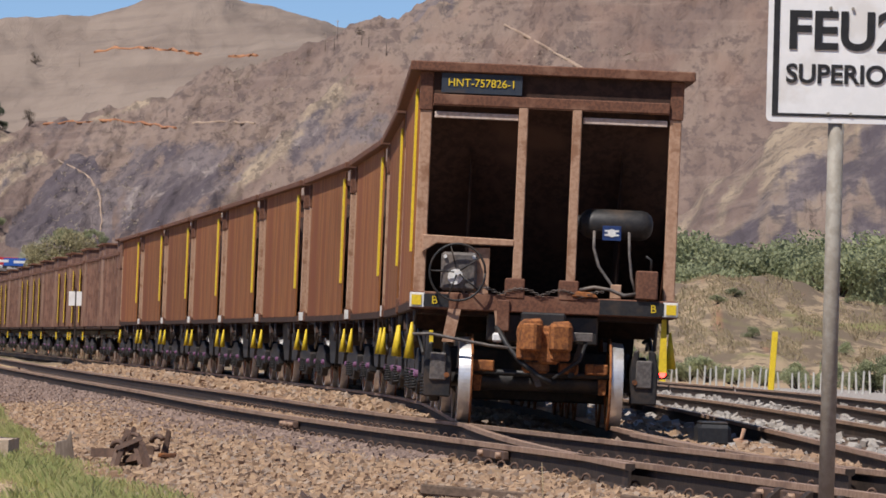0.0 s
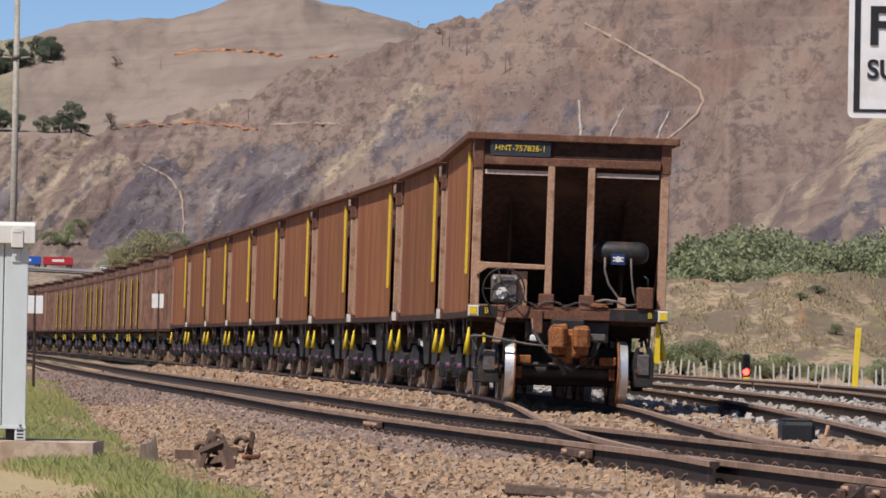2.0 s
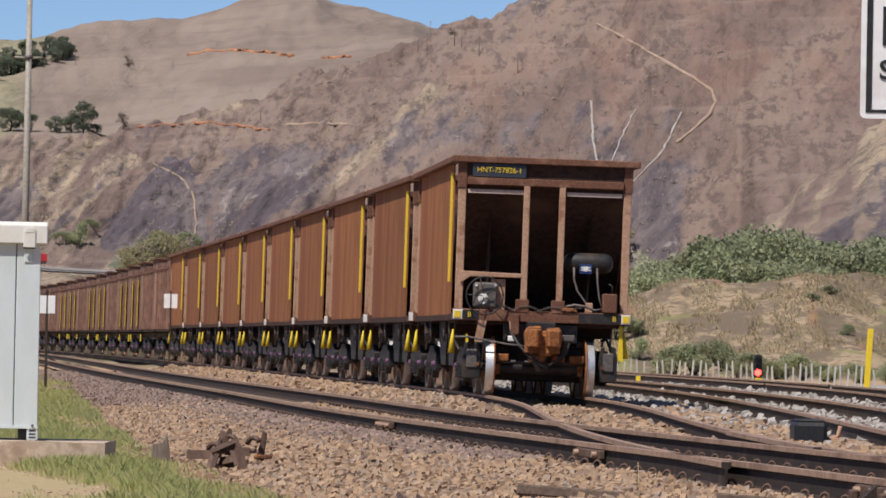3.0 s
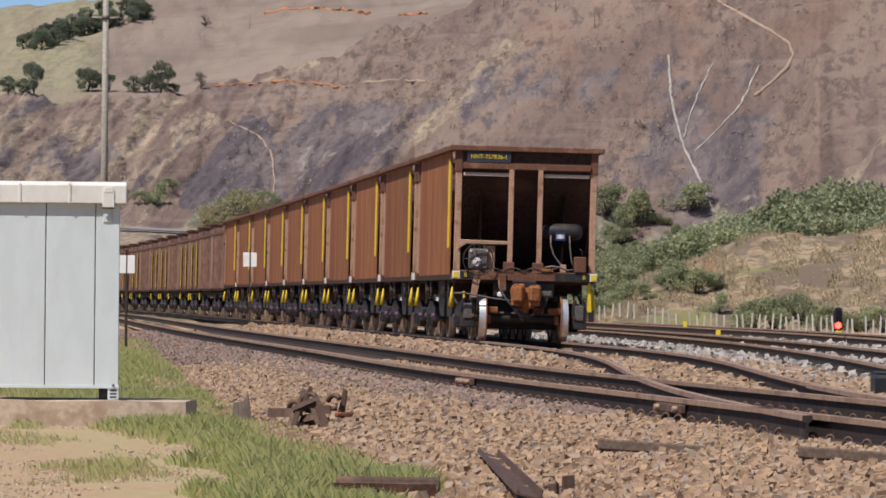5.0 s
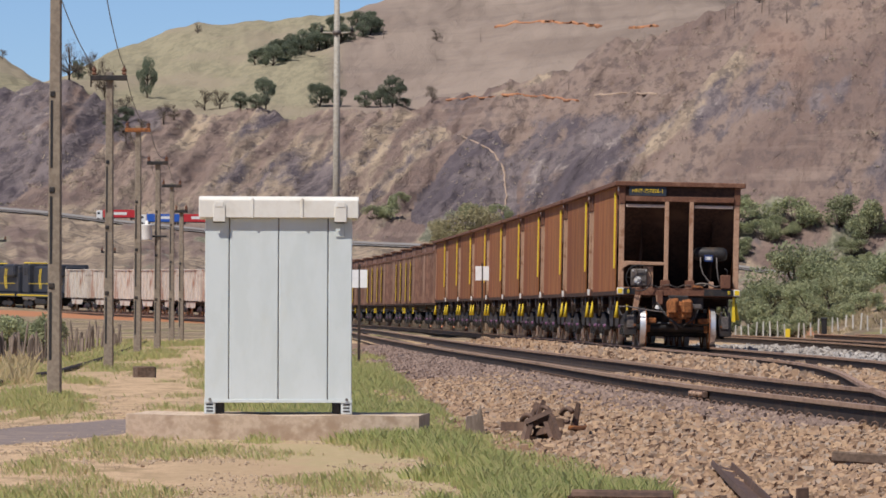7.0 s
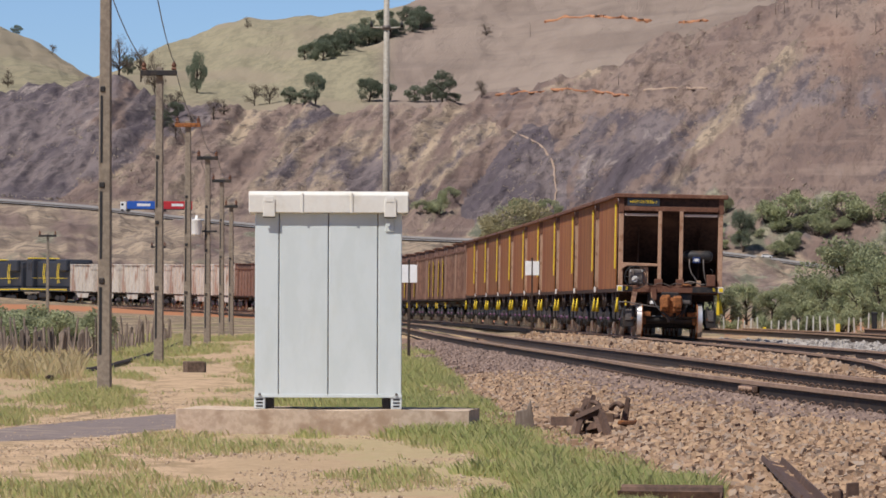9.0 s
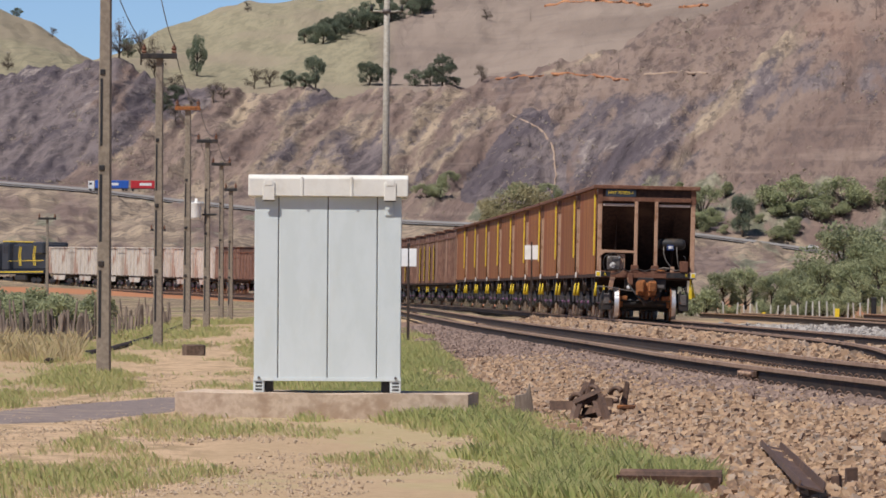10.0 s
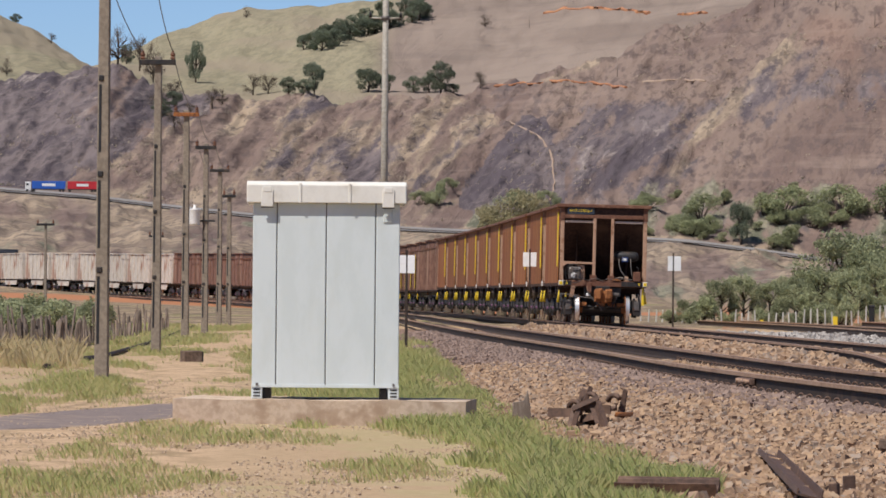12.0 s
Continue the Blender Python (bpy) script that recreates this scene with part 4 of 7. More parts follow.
    part("safety_chain", ch, GREY_STEEL, w, "steel safety chain along the end sill")
    # side plates of the sill, hoses, cut lever
    for s in (-1, 1):
        part("marker_plate", box(new_bm(), s * 1.42 - 0.055, s * 1.42 + 0.055, y - 0.105, y - 0.096, 1.25, 1.36), YELLOW, w, "yellow marker on the corner")
        patch = part("black_patch", box(new_bm(), s * 1.20 - 0.14, s * 1.20 + 0.14, y - 0.098, y - 0.092, 1.235, 1.375), SIGN_BLACK, w)
        bars_text("B", 0.12, YELLOW, "end_letter", w, Matrix.Translation((s * 1.22, y - 0.105, 1.305)) @ BACK, "yellow letter B")
    part("lever_bracket", prism(new_bm(), [(-1.06, 1.22), (-0.92, 1.22), (-0.99, 0.86), (-1.12, 0.86)], 1, y - 0.10, y - 0.06), RUST_POST, w)
    part("lever_bracket", prism(new_bm(), [(-0.55, 1.22), (-0.45, 1.22), (-0.42, 0.92), (-0.50, 0.86)], 1, y - 0.10, y - 0.06), RUST_POST, w)
    part("hose_bracket", bevel(box(new_bm(), -0.52, -0.38, y - 0.13, y - 0.06, 1.0, 1.34), 0.01), RUST_CAP, w)
    part("uncoupling_lever", tube(new_bm(), [(-1.45, y - 0.18, 0.93), (-1.25, y - 0.18, 0.94), (-0.6, y - 0.22, 0.84), (-0.1, y - 0.25, 0.80)], 0.018, 6), GREY_STEEL, w)
    part("air_hose", tube(new_bm(), [(-0.52, y - 0.1, 1.05), (-0.4, y - 0.2, 0.86), (-0.25, y - 0.3, 0.68), (-0.02, y - 0.35, 0.52), (0.1, y - 0.34, 0.46)], 0.03, 8), BLACK_STEEL, w, "black rubber air hose")
    part("hose_coupling", bevel(box(new_bm(), -0.56, -0.44, y - 0.16, y - 0.06, 0.88, 0.98), 0.02), WHITE, w)
    part("air_hose", tube(new_bm(), [(0.5, y - 0.1, 0.95), (0.42, y - 0.2, 0.72), (0.25, y - 0.28, 0.6), (0.12, y - 0.3, 0.5)], 0.02, 8), BLACK_STEEL, w)
    head = part("coupler_head", bevel(prism(new_bm(), [(-0.30, 1.02), (-0.24, 1.14), (-0.02, 1.16), (0.0, 1.02), (0.06, 1.02), (0.08, 1.12), (0.30, 1.14), (0.34, 0.9), (0.22, 0.78), (0.18, 0.66), (-0.04, 0.66), (-0.06, 0.78), (-0.26, 0.80)], 1, y - 0.36, y - 0.02), 0.03), RUST_ORANGE, w, "orange-rusted coupler head casting")
    part("knuckle_lobe", bevel(prism(new_bm(), [(-0.28, y - 0.38), (-0.24, y - 0.5), (-0.1, y - 0.53), (-0.02, y - 0.44), (-0.04, y - 0.34)], 2, 0.80, 1.10), 0.02), RUST_ORANGE, head)
    part("guard_arm", bevel(prism(new_bm(), [(0.08, y - 0.52), (0.30, y - 0.46), (0.33, y - 0.3), (0.05, y - 0.3)], 2, 0.80, 1.10), 0.03), RUST_ORANGE, head)
    part("lock_lift", bevel(box(new_bm(), -0.22, 0.08, y - 0.3, y - 0.1, 0.56, 0.68), 0.03), RUST_ORANGE, head)
    part("striker", bevel(box(new_bm(), 0.32, 0.56, y - 0.16, y - 0.04, 0.92, 1.02), 0.01), GREY_STEEL, w)
    for x0, x1 in ((-0.92, -0.52), (0.2, 0.42), (0.5, 0.75)):
        part("brake_beam_block", bevel(box(new_bm(), x0, x1, y + 0.02, y + 0.16, 0.56, 0.68), 0.015), RUST_ORANGE, w)
    part("brake_beam", rod(new_bm(), (-0.95, y + 0.1, 0.55), (0.95, y + 0.1, 0.55), 0.035, None, 8), BLACK_STEEL, w)
    for s in (-1, 1):
        part("pull_handle", prism(new_bm(), [(s * 1.33, 1.2), (s * 1.33 + 0.05, 1.2), (s * 1.33 + 0.075, 0.62), (s * 1.33 - 0.02, 0.62)] if s > 0 else [(-1.26, 0.98), (-1.22, 0.98), (-1.20, 0.66), (-1.25, 0.66)], 1, y + 0.02, y + 0.05), YELLOW, w, "yellow hanging pull handle")
    # open cast ends of the rear bogie's frames, brake levers and pins between the wheels
    for s in (-1, 1):
        x = s * 1.15
        cast = part("pedestal_casting", bevel(prism(new_bm(), [(x - 0.15, 0.26), (x + 0.15, 0.26), (x + 0.16, 0.62), (x + 0.12, 0.84), (x + 0.05, 0.86), (x + 0.05, 0.74), (x - 0.06, 0.74), (x - 0.06, 0.86), (x - 0.12, 0.84), (x - 0.16, 0.62)], 1, y - 0.02, y + 0.07), 0.015), BLACK_STEEL, w, "black cast frame end over the axle")
        part("adapter", bevel(box(new_bm(), x - 0.09, x + 0.09, y - 0.05, y - 0.01, 0.44, 0.74), 0.012), GREY_STEEL, cast)
        part("retaining_bolt", rod(new_bm(), (x - s * 0.1, y - 0.06, 0.5), (x - s * 0.1, y - 0.01, 0.5), 0.03, None, 8), RUST_ORANGE, cast)
        part("brake_shoe", bevel(prism(new_bm(), [(s * 0.66, 0.34), (s * 0.74, 0.34), (s * 0.76, 0.68), (s * 0.64, 0.68)], 1, y + 0.12, y + 0.2), 0.01), RUST_ORANGE, w, "rusty brake shoe")
    part("brake_lever", prism(new_bm(), [(-0.3, 0.92), (-0.22, 0.92), (0.02, 0.42), (-0.04, 0.40)], 1, y + 0.02, y + 0.05), GREY_STEEL, w)
    part("brake_lever", prism(new_bm(), [(0.42, 0.95), (0.5, 0.95), (0.36, 0.52), (0.3, 0.52)], 1, y + 0.02, y + 0.05), BLACK_STEEL, w)
    part("draft_housing", bevel(box(new_bm(), -0.62, 0.62, y + 0.02, y + 0.2, 0.88, 1.2), 0.02), BLACK_STEEL, w)
    part("gearbox_plate", bevel(box(new_bm(), -0.86, -0.62, y + 0.02, y + 0.05, 1.38, 1.9), 0.006), RUST_POST, w, "pale mounting plate behind the brake gear")
    part("air_pipe", tube(new_bm(), [(0.34, y - 0.05, 1.47), (0.55, y - 0.1, 1.52), (0.72, y - 0.1, 1.5), (0.88, y - 0.08, 1.44), (1.04, y - 0.06, 1.47)], 0.02, 6), GREY_STEEL, w)
    part("sill_face", box(new_bm(), 0.62, 1.28, y - 0.0985, y - 0.0925, 1.225, 1.385), BLACK_STEEL, w, "black length of the end sill")
    part("number_panel", box(new_bm(), -1.24, -0.34, y - 0.058, y - 0.052, 3.575, 3.79), NAVY, w, "dark blue number panel")
    bars_text("HNT-757826-1", 0.122, YELLOW, "wagon_lettering", w, Matrix.Translation((-0.79, y - 0.066, 3.685)) @ BACK, "yellow painted wagon lettering")


def build_gondola(pale, striped=True):
    """An older ribbed ore gondola."""
    w = thing("ore_gondola", "dusty whitish ore gondola streaked with rust" if pale else "dull purple-brown ribbed ore gondola", "gondola wagon", group="ore train")
    m = GOND_PALE if pale else GOND_BROWN
    top = 3.9 if pale else 3.55
    for s in (-1, 1):
        part("side_sheet", box(new_bm(), s * 1.42 - 0.015, s * 1.42 + 0.015, -4.9, 4.9, 1.25, top), m, w)
        part("top_rim", bevel(box(new_bm(), s * 1.46 - 0.07, s * 1.46 + 0.07, -4.95, 4.95, top - 0.06, top + 0.04), 0.01), m if pale else RUST_CAP, w)
        for y in (-4.8, -3.2, -1.6, 0.0, 1.6, 3.2, 4.8):
            part("side_rib", bevel(box(new_bm(), s * 1.48 - 0.05, s * 1.48 + 0.05, y - 0.06, y + 0.06, 1.2, top - 0.05), 0.01), m, w)
        if not pale and striped:
            for y in (-3.2, 1.6):
                part("stripe", box(new_bm(), s * 1.538 - 0.006, s * 1.538 + 0.006, y - 0.14, y + 0.14, 1.35, 3.3), YELLOW, w, "yellow reflective stripe")
            for e in (-1, 1):
                part("release_handle", prism(new_bm(), [(e * 4.4, 1.0), (e * 4.4 + 0.05, 1.0), (e * 4.4 + 0.06, 0.7), (e * 4.4 - 0.02, 0.7)], 0, s * 1.42 - 0.02, s * 1.42 + 0.02), YELLOW, w)
        if pale:
            part("side_belly", prism(new_bm(), [(-2.6, 1.25), (2.6, 1.25), (2.1, 0.62), (-2.1, 0.62)], 0, s * 1.36 - 0.02, s * 1.36 + 0.02), m, w)
    for e in (-1, 1):
        part("end_sheet", bevel(box(new_bm(), -1.44, 1.44, e * 4.9 - 0.05, e * 4.9 + 0.05, 1.2, top), 0.01), m, w)
        part("end_extension", bevel(box(new_bm(), -1.49, 1.49, e * 4.2 - 0.78, e * 4.2 + 0.78, top - 0.5, top + (0.05 if pale else 0.42)), 0.02), m, w)
        if not pale:
            part("extension_cap", bevel(box(new_bm(), -1.58, 1.58, e * 4.2 - 0.84, e * 4.2 + 0.84, top + 0.40, top + 0.47), 0.01), RUST_CAP, w)
    part("floor", box(new_bm(), -1.42, 1.42, -4.9, 4.9, 1.12, 1.2), RUST_SHADED, w)
    part("load", box(new_bm(), -1.38, 1.38, -4.8, 4.8, 1.2, 2.9), RUST_SHADED, w)
    part("centre_sill", bevel(box(new_bm(), -0.25, 0.25, -HALF - 0.12, HALF + 0.12, 0.86, 1.12), 0.02), BLACK_STEEL, w)
    coupler(w)
    for y in (-3.6, 3.6):
        build_bogie(w, y)
    return w


def build_loco():
    """A dark six-axle hood locomotive."""
    w = thing("locomotive", "dark blue-grey diesel locomotive with yellow stripes", "locomotive", group="ore train")
    part("frame", bevel(box(new_bm(), -1.5, 1.5, -9.6, 9.6, 1.15, 1.55), 0.03), LOCO_DARK, w)
    part("long_hood", bevel(box(new_bm(), -1.0, 1.0, -9.0, 4.6, 1.55, 4.25), 0.12), LOCO_DARK, w)
    part("radiator", bevel(box(new_bm(), -1.4, 1.4, -8.6, -4.4, 3.2, 4.45), 0.12), LOCO_DARK, w)
    cab = part("cab", bevel(box(new_bm(), -1.5, 1.5, 4.6, 7.2, 1.55, 4.5), 0.12), LOCO_DARK, w)
    part("cab_roof", bevel(box(new_bm(), -1.45, 1.45, 4.7, 7.1, 4.5, 4.62), 0.05), YELLOW, cab, "yellow cab roof")
    part("short_hood", bevel(box(new_bm(), -1.0, 1.0, 7.2, 9.1, 1.55, 3.3), 0.12), LOCO_DARK, w)
    for s in (-1, 1):
        for y in (5.1, 6.2):
            part("window", bevel(box(new_bm(), s * 1.5 - 0.02, s * 1.5 + 0.02, y - 0.35, y + 0.35, 3.3, 4.1), 0.02), BLACK_STEEL, cab)
        for y, dx in ((-6.2, 0.0), (-5.6, 0.0), (1.0, 0.0), (1.6, 0.0)):
            x = s * (1.41 if y < -4 else 1.01)
            part("chevron", prism(new_bm(), [(y, 2.0), (y + 0.25, 2.0), (y + 0.7, 3.0), (y + 0.25, 4.0), (y, 4.0), (y + 0.45, 3.0)], 0, x - 0.008, x + 0.008), YELLOW, w)
        part("handrail", tube(new_bm(), [(s * 1.48, -9.4, 2.5), (s * 1.48, 4.5, 2.5)], 0.03, 6), YELLOW, w)
        part("step_stripe", box(new_bm(), s * 1.5 - 0.01, s * 1.5 + 0.01, -9.5, 9.5, 1.28, 1.40), YELLOW, w)
    part("fuel_tank", bevel(box(new_bm(), -1.4, 1.4, -2.2, 2.2, 0.4, 1.15), 0.15), BLACK_STEEL, w)
    for y in (-6.6, -4.8, 4.8, 6.6):
        build_bogie_half(w, y)
    return w


def build_bogie_half(w, y):
    bolster = part("bogie_bolster", BOLSTER, None, w, at=pose(0, y, 0))
    for s in (-1, 1):
        part("side_frame", SIDE_FRAME, None, bolster, at=pose(s * 1.16, 0, 0))
    axle = part("wheelset", AXLE, None, w, at=pose(0, y, 0.46))
    for s in (-1, 1):
        part("wheel", DISC, None, axle, at=pose(s * 0.83, 0, 0, 0, 0, 0 if s > 0 else 180))


plain_hopper = build_hopper()
plain_hopper.scale = (1, 1, 1.022)
TRAIN = [plain_hopper]
rear_hopper = copy_thing(plain_hopper, Matrix())
dress_rear(rear_hopper)
tagged(rear_hopper, "rust-brown ore hopper with brake wheel and tank on its end")
TRAIN.insert(0, rear_hopper)
for k in range(8):
    TRAIN.append(copy_thing(plain_hopper, Matrix()))
brown_gondola = build_gondola(False)
TRAIN.append(brown_gondola)
for k in range(5):
    TRAIN.append(copy_thing(brown_gondola, Matrix()))
plain_gondola = build_gondola(False, False)
TRAIN.append(plain_gondola)
for k in range(11):
    TRAIN.append(copy_thing(plain_gondola, Matrix()))
pale_gondola = build_gondola(True)
TRAIN.append(pale_gondola)
for k in range(6):
    TRAIN.append(copy_thing(pale_gondola, Matrix()))
older = TRAIN[10:28]
TRAIN[10:28] = [older[i] for i in (6, 7, 0, 1, 8, 2, 3, 9, 4, 5, 10, 11, 12, 13, 14, 15, 16, 17)]
loco = build_loco()
TRAIN += [loco, copy_thing(loco, Matrix())]
START_S, SPEED = 36.6, 9.53      # metres along the line of the last wagon's tail at the start, metres a second


def train_place(k, t):
    """The pose of vehicle k of the train, counted from its tail, t seconds into the clip."""
    wagons = len(TRAIN) - 2
    s = START_S + SPEED * t
    if k < wagons:
        return rail_pose(s + PITCH * (k + 0.5) - 0.55, 3.6)
    return rail_pose(s + PITCH * wagons + 20.0 * (k - wagons + 0.5), 5.7)


# ---- the yard's other tracks ----
side_x = spline(((30, 5.3), (60, 5.6), (90, 5.6), (110, 5.0), (140, 3.2), (170, 0.5), (200, -3.0), (230, -7.0)))
far_x = spline(((30, 8.4), (76, 9.1), (110, 9.5), (140, 8.4), (170, 6.2), (200, 3.4), (230, 0.5)))
build_track(side_x, 30, 205, (38, 110), "rusty siding on pale grey gravel", clips=False)
build_track(far_x, 40, 205, (50, 110), "disused rusty siding beside the fence", clips=False)


# ---- relay cabinet on its slab ----
def build_cabinet():
    d = 46.9
    x0, x1 = -5.20, -3.86
    c = thing("relay_cabinet", "pale blue-grey trackside cabinet with a cream lid, on short legs", "cabinet", pose(-4.495, d, -0.12, 0, 0, 5.4) @ Matrix.Diagonal((1.025, 1, 1.012, 1)) @ pose(4.53, 0, 0))
    shell = part("body", bevel(box(new_bm(), x0 + 0.006, x1 - 0.006, 0.03, 0.85, 0.11, 1.86), 0.01), CABINET, c)
    widths = (0.222, 0.448, 0.448, 0.222)
    x = x0
    for w in widths:
        p = part("front_panel", bevel(box(new_bm(), x + 0.004, x + w - 0.004, 0.0, 0.03, 0.105, 1.80), 0.006), CABINET, shell)
        x += w
    part("seam", box(new_bm(), x0 + 0.01, x1 - 0.01, 0.02, 0.028, 0.11, 1.8), RAIL_BROWN, shell)
    part("bottom_flange", bevel(box(new_bm(), x0, x1, -0.008, 0.0, 0.105, 0.135), 0.002), CABINET, shell)
    lid_outline = [(-0.06, 1.80), (-0.06, 1.97), (-0.02, 2.0), (0.9, 2.0), (0.94, 1.97), (0.94, 1.80)]
    lid = part("lid", bevel(prism(new_bm(), lid_outline, 0, x0 - 0.055, x1 + 0.055), 0.008), LID_WHITE, c, "cream-white overhanging lid")
    for sx in (x0 + 0.43, x0 + 0.88):
        part("lid_seam", bevel(box(new_bm(), sx - 0.012, sx + 0.012, -0.068, -0.06, 1.80, 1.985), 0.003), LID_WHITE, lid)
    for lx in (x0 + 0.13, x1 - 0.11):
        h = part("hinge_plate", bevel(box(new_bm(), lx - 0.055, lx + 0.055, -0.072, -0.062, 1.765, 1.93), 0.004), LID_WHITE, lid, "white latch plate")
        part("latch_tongue", bevel(box(new_bm(), lx - 0.04, lx + 0.04, -0.076, -0.070, 1.90, 1.95), 0.003), LID_WHITE, h)
        # black strip drawn as the shadow below the latch plate
        part("latch_shadow_gap", box(new_bm(), lx - 0.055, lx + 0.055, -0.068, -0.05, 1.755, 1.764), BLACK_STEEL, h)
    part("hasp", bevel(box(new_bm(), x1 - 0.155, x1 - 0.075, -0.012, -0.002, 1.63, 1.755), 0.004), CABINET, shell)
    for lx in (x0 + 0.05, x1 - 0.05):
        part("bolt", rod(new_bm(), (lx, -0.02, 0.135), (lx, 0.0, 0.135), 0.013, None, 8), GREY_STEEL, shell)
        for ly in (0.0, 0.75):
            leg = part("leg", bevel(box(new_bm(), lx - 0.05, lx + 0.05, ly, ly + 0.1, 0.0, 0.11), 0.006), CABINET, c)
            for k in range(3):
                part("leg_slot", box(new_bm(), lx - 0.03, lx + 0.03, ly - 0.003, ly + 0.004, 0.02 + 0.03 * k, 0.034 + 0.03 * k), BLACK_STEEL, leg)
    for lx in (x0 + 0.14, x1 - 0.14):
        part("inner_foot", bevel(box(new_bm(), lx - 0.035, lx + 0.035, 0.05, 0.8, 0.0, 0.1), 0.005), BLACK_STEEL, c)
    # uneven concrete slab
    bm = new_bm()
    bmesh.ops.create_grid(bm, x_segments=30, y_segments=14, size=0.5)
    for v in bm.verts:
        v.co.x, v.co.y = -4.52 + v.co.x * 2.72, d + 0.42 + v.co.y * 1.5
    top = bmesh.ops.extrude_face_region(bm, geom=bm.faces[:])
    for v in [g for g in top["geom"] if isinstance(g, bmesh.types.BMVert)]:
        v.co.z -= 0.35
    for v in bm.verts:
        v.co += Vector((0.02 * fbm(v.co.x * 3, v.co.z * 6, 1), 0.015 * fbm(v.co.y * 3, v.co.z * 5, 2), 0.012 * fbm(v.co.x * 2, v.co.y * 2, 5) if v.co.z > -0.1 else 0))
    bmesh.ops.recalc_face_normals(bm, faces=bm.faces)
    solid("cabinet_slab", bm, CONCRETE, "stained rough concrete slab under the cabinet", "concrete slab", pose(0, 0, -0.124))


build_cabinet()


# ---- poles and wires ----
WIRE_ENDS = []


def build_pole(x, y, top, width, arm, group, arm_colour=None, steps=True):
    """A slotted concrete line pole with a crossarm and two insulators."""
    z0 = land(x, y) - 0.02
    p = thing("utility_pole", "grey slotted concrete utility pole with crossarm", "utility pole", pose(x, y, z0), group)
    h = top - z0
    bm = new_bm()
    b, t = width / 2, width * 0.36
    lo = [bm.verts.new(q) for q in ((-b, -b, 0), (b, -b, 0), (b, b, 0), (-b, b, 0))]
    hi = [bm.verts.new(q) for q in ((-t, -t, h), (t, -t, h), (t, t, h), (-t, t, h))]
    for i in range(4):
        bm.faces.new((lo[i], lo[(i + 1) % 4], hi[(i + 1) % 4], hi[i]))
    bm.faces.new(lo[::-1])
    bm.faces.new(hi)
    shaft = part("shaft", bevel(bm, width * 0.06), POLE, p)
    z = 0.55
    while steps and z < h * 0.62:
        w = b + (t - b) * z / h
        part("slot", box(new_bm(), -w * 0.72, -w * 0.3, -w - 0.004, -w + 0.02, z, z + 0.95), SIGN_BLACK, shaft)
        part("slot_step", bevel(box(new_bm(), -w * 0.8, w * 0.1, -w - 0.012, -w + 0.02, z + 1.0, z + 1.08), 0.01), BLACK_STEEL, shaft)
        z += 1.35
    if arm:
        a = part("crossarm", bevel(box(new_bm(), -arm / 2, arm / 2, -0.16, -0.06, h - 0.18, h - 0.07), 0.01), arm_colour or BLACK_STEEL, p, "dark crossarm")
        for s in (-1, 1):
            part("insulator", turned(new_bm(), [(0, 0.03), (0.03, 0.06), (0.07, 0.035), (0.1, 0.06), (0.15, 0.03), (0.2, 0.015)], False, 10, (s * (arm / 2 - 0.06), -0.11, h - 0.07)), RUST_CAP, a)
        WIRE_ENDS.append([Vector((x + s * (arm / 2 - 0.06), y - 0.11, z0 + h + 0.1)) for s in (-1, 1)])
    return p


LINE_GROUP = "pole line beside the path"
build_pole(-9.95, 70.8, 6.6, 0.19, 0, LINE_GROUP)
WIRE_ENDS.append([Vector((-10.4, 70.7, 7.0)), Vector((-9.5, 70.7, 7.0))])
build_pole(-13.45, 103.7, 5.75, 0.19, 0.74, LINE_GROUP)
build_pole(-17.6, 142.0, 6.05, 0.21, 0.72, LINE_GROUP, RUST_ORANGE)
trafo_pole = build_pole(-18.6, 155.0, 5.5, 0.2, 0.66, LINE_GROUP)
build_pole(-21.5, 183.5, 5.5, 0.2, 0.72, LINE_GROUP)
build_pole(-21.9, 190.0, 4.7, 0.2, 0.5, LINE_GROUP)
build_pole(-38.0, 250.0, 4.4, 0.16, 0.9, "far line poles", None, False)
build_pole(-34.0, 262.0, 4.0, 0.16, 0.8, "far line poles", None, False)
tz = 3.4
t = part("transformer", turned(new_bm(), [(tz, 0.05), (tz, 0.16), (tz + 0.05, 0.17), (tz + 0.42, 0.17), (tz + 0.46, 0.19), (tz + 0.49, 0.19), (tz + 0.5, 0.05), (tz + 0.62, 0.04)], False, 14, (-0.32, -0.2, 0)), WHITE, trafo_pole, "white pole transformer")
part("bracket", bevel(box(new_bm(), -0.2, 0.3, -0.13, -0.08, tz + 0.1, tz + 0.16), 0.01), BLACK_STEEL, t)
for a, b in zip(WIRE_ENDS[:5], WIRE_ENDS[1:5]):
    for p, q in zip(a, b):
        pts = [p.lerp(q, k / 12) - Vector((0, 0, 1.6 * (k / 12) * (1 - k / 12))) for k in range(13)]
        solid("power_line", tube(new_bm(), pts, 0.010, 5), SIGN_BLACK, "thin dark overhead wire sagging between poles", "wire", group="overhead wires")
for p in (Vector((-9.75, 70.7, 6.5)), Vector((-9.98, 70.7, 6.4))):
    q = p + Vector((-1.5, -26, 2.4))
    pts = [p.lerp(q, k / 10) - Vector((0, 0, 2.0 * (k / 10) * (1 - k / 10))) for k in range(11)]
    solid("power_line", tube(new_bm(), pts, 0.010, 5), SIGN_BLACK, "thin dark overhead wire sagging between poles", "wire", group="overhead wires")


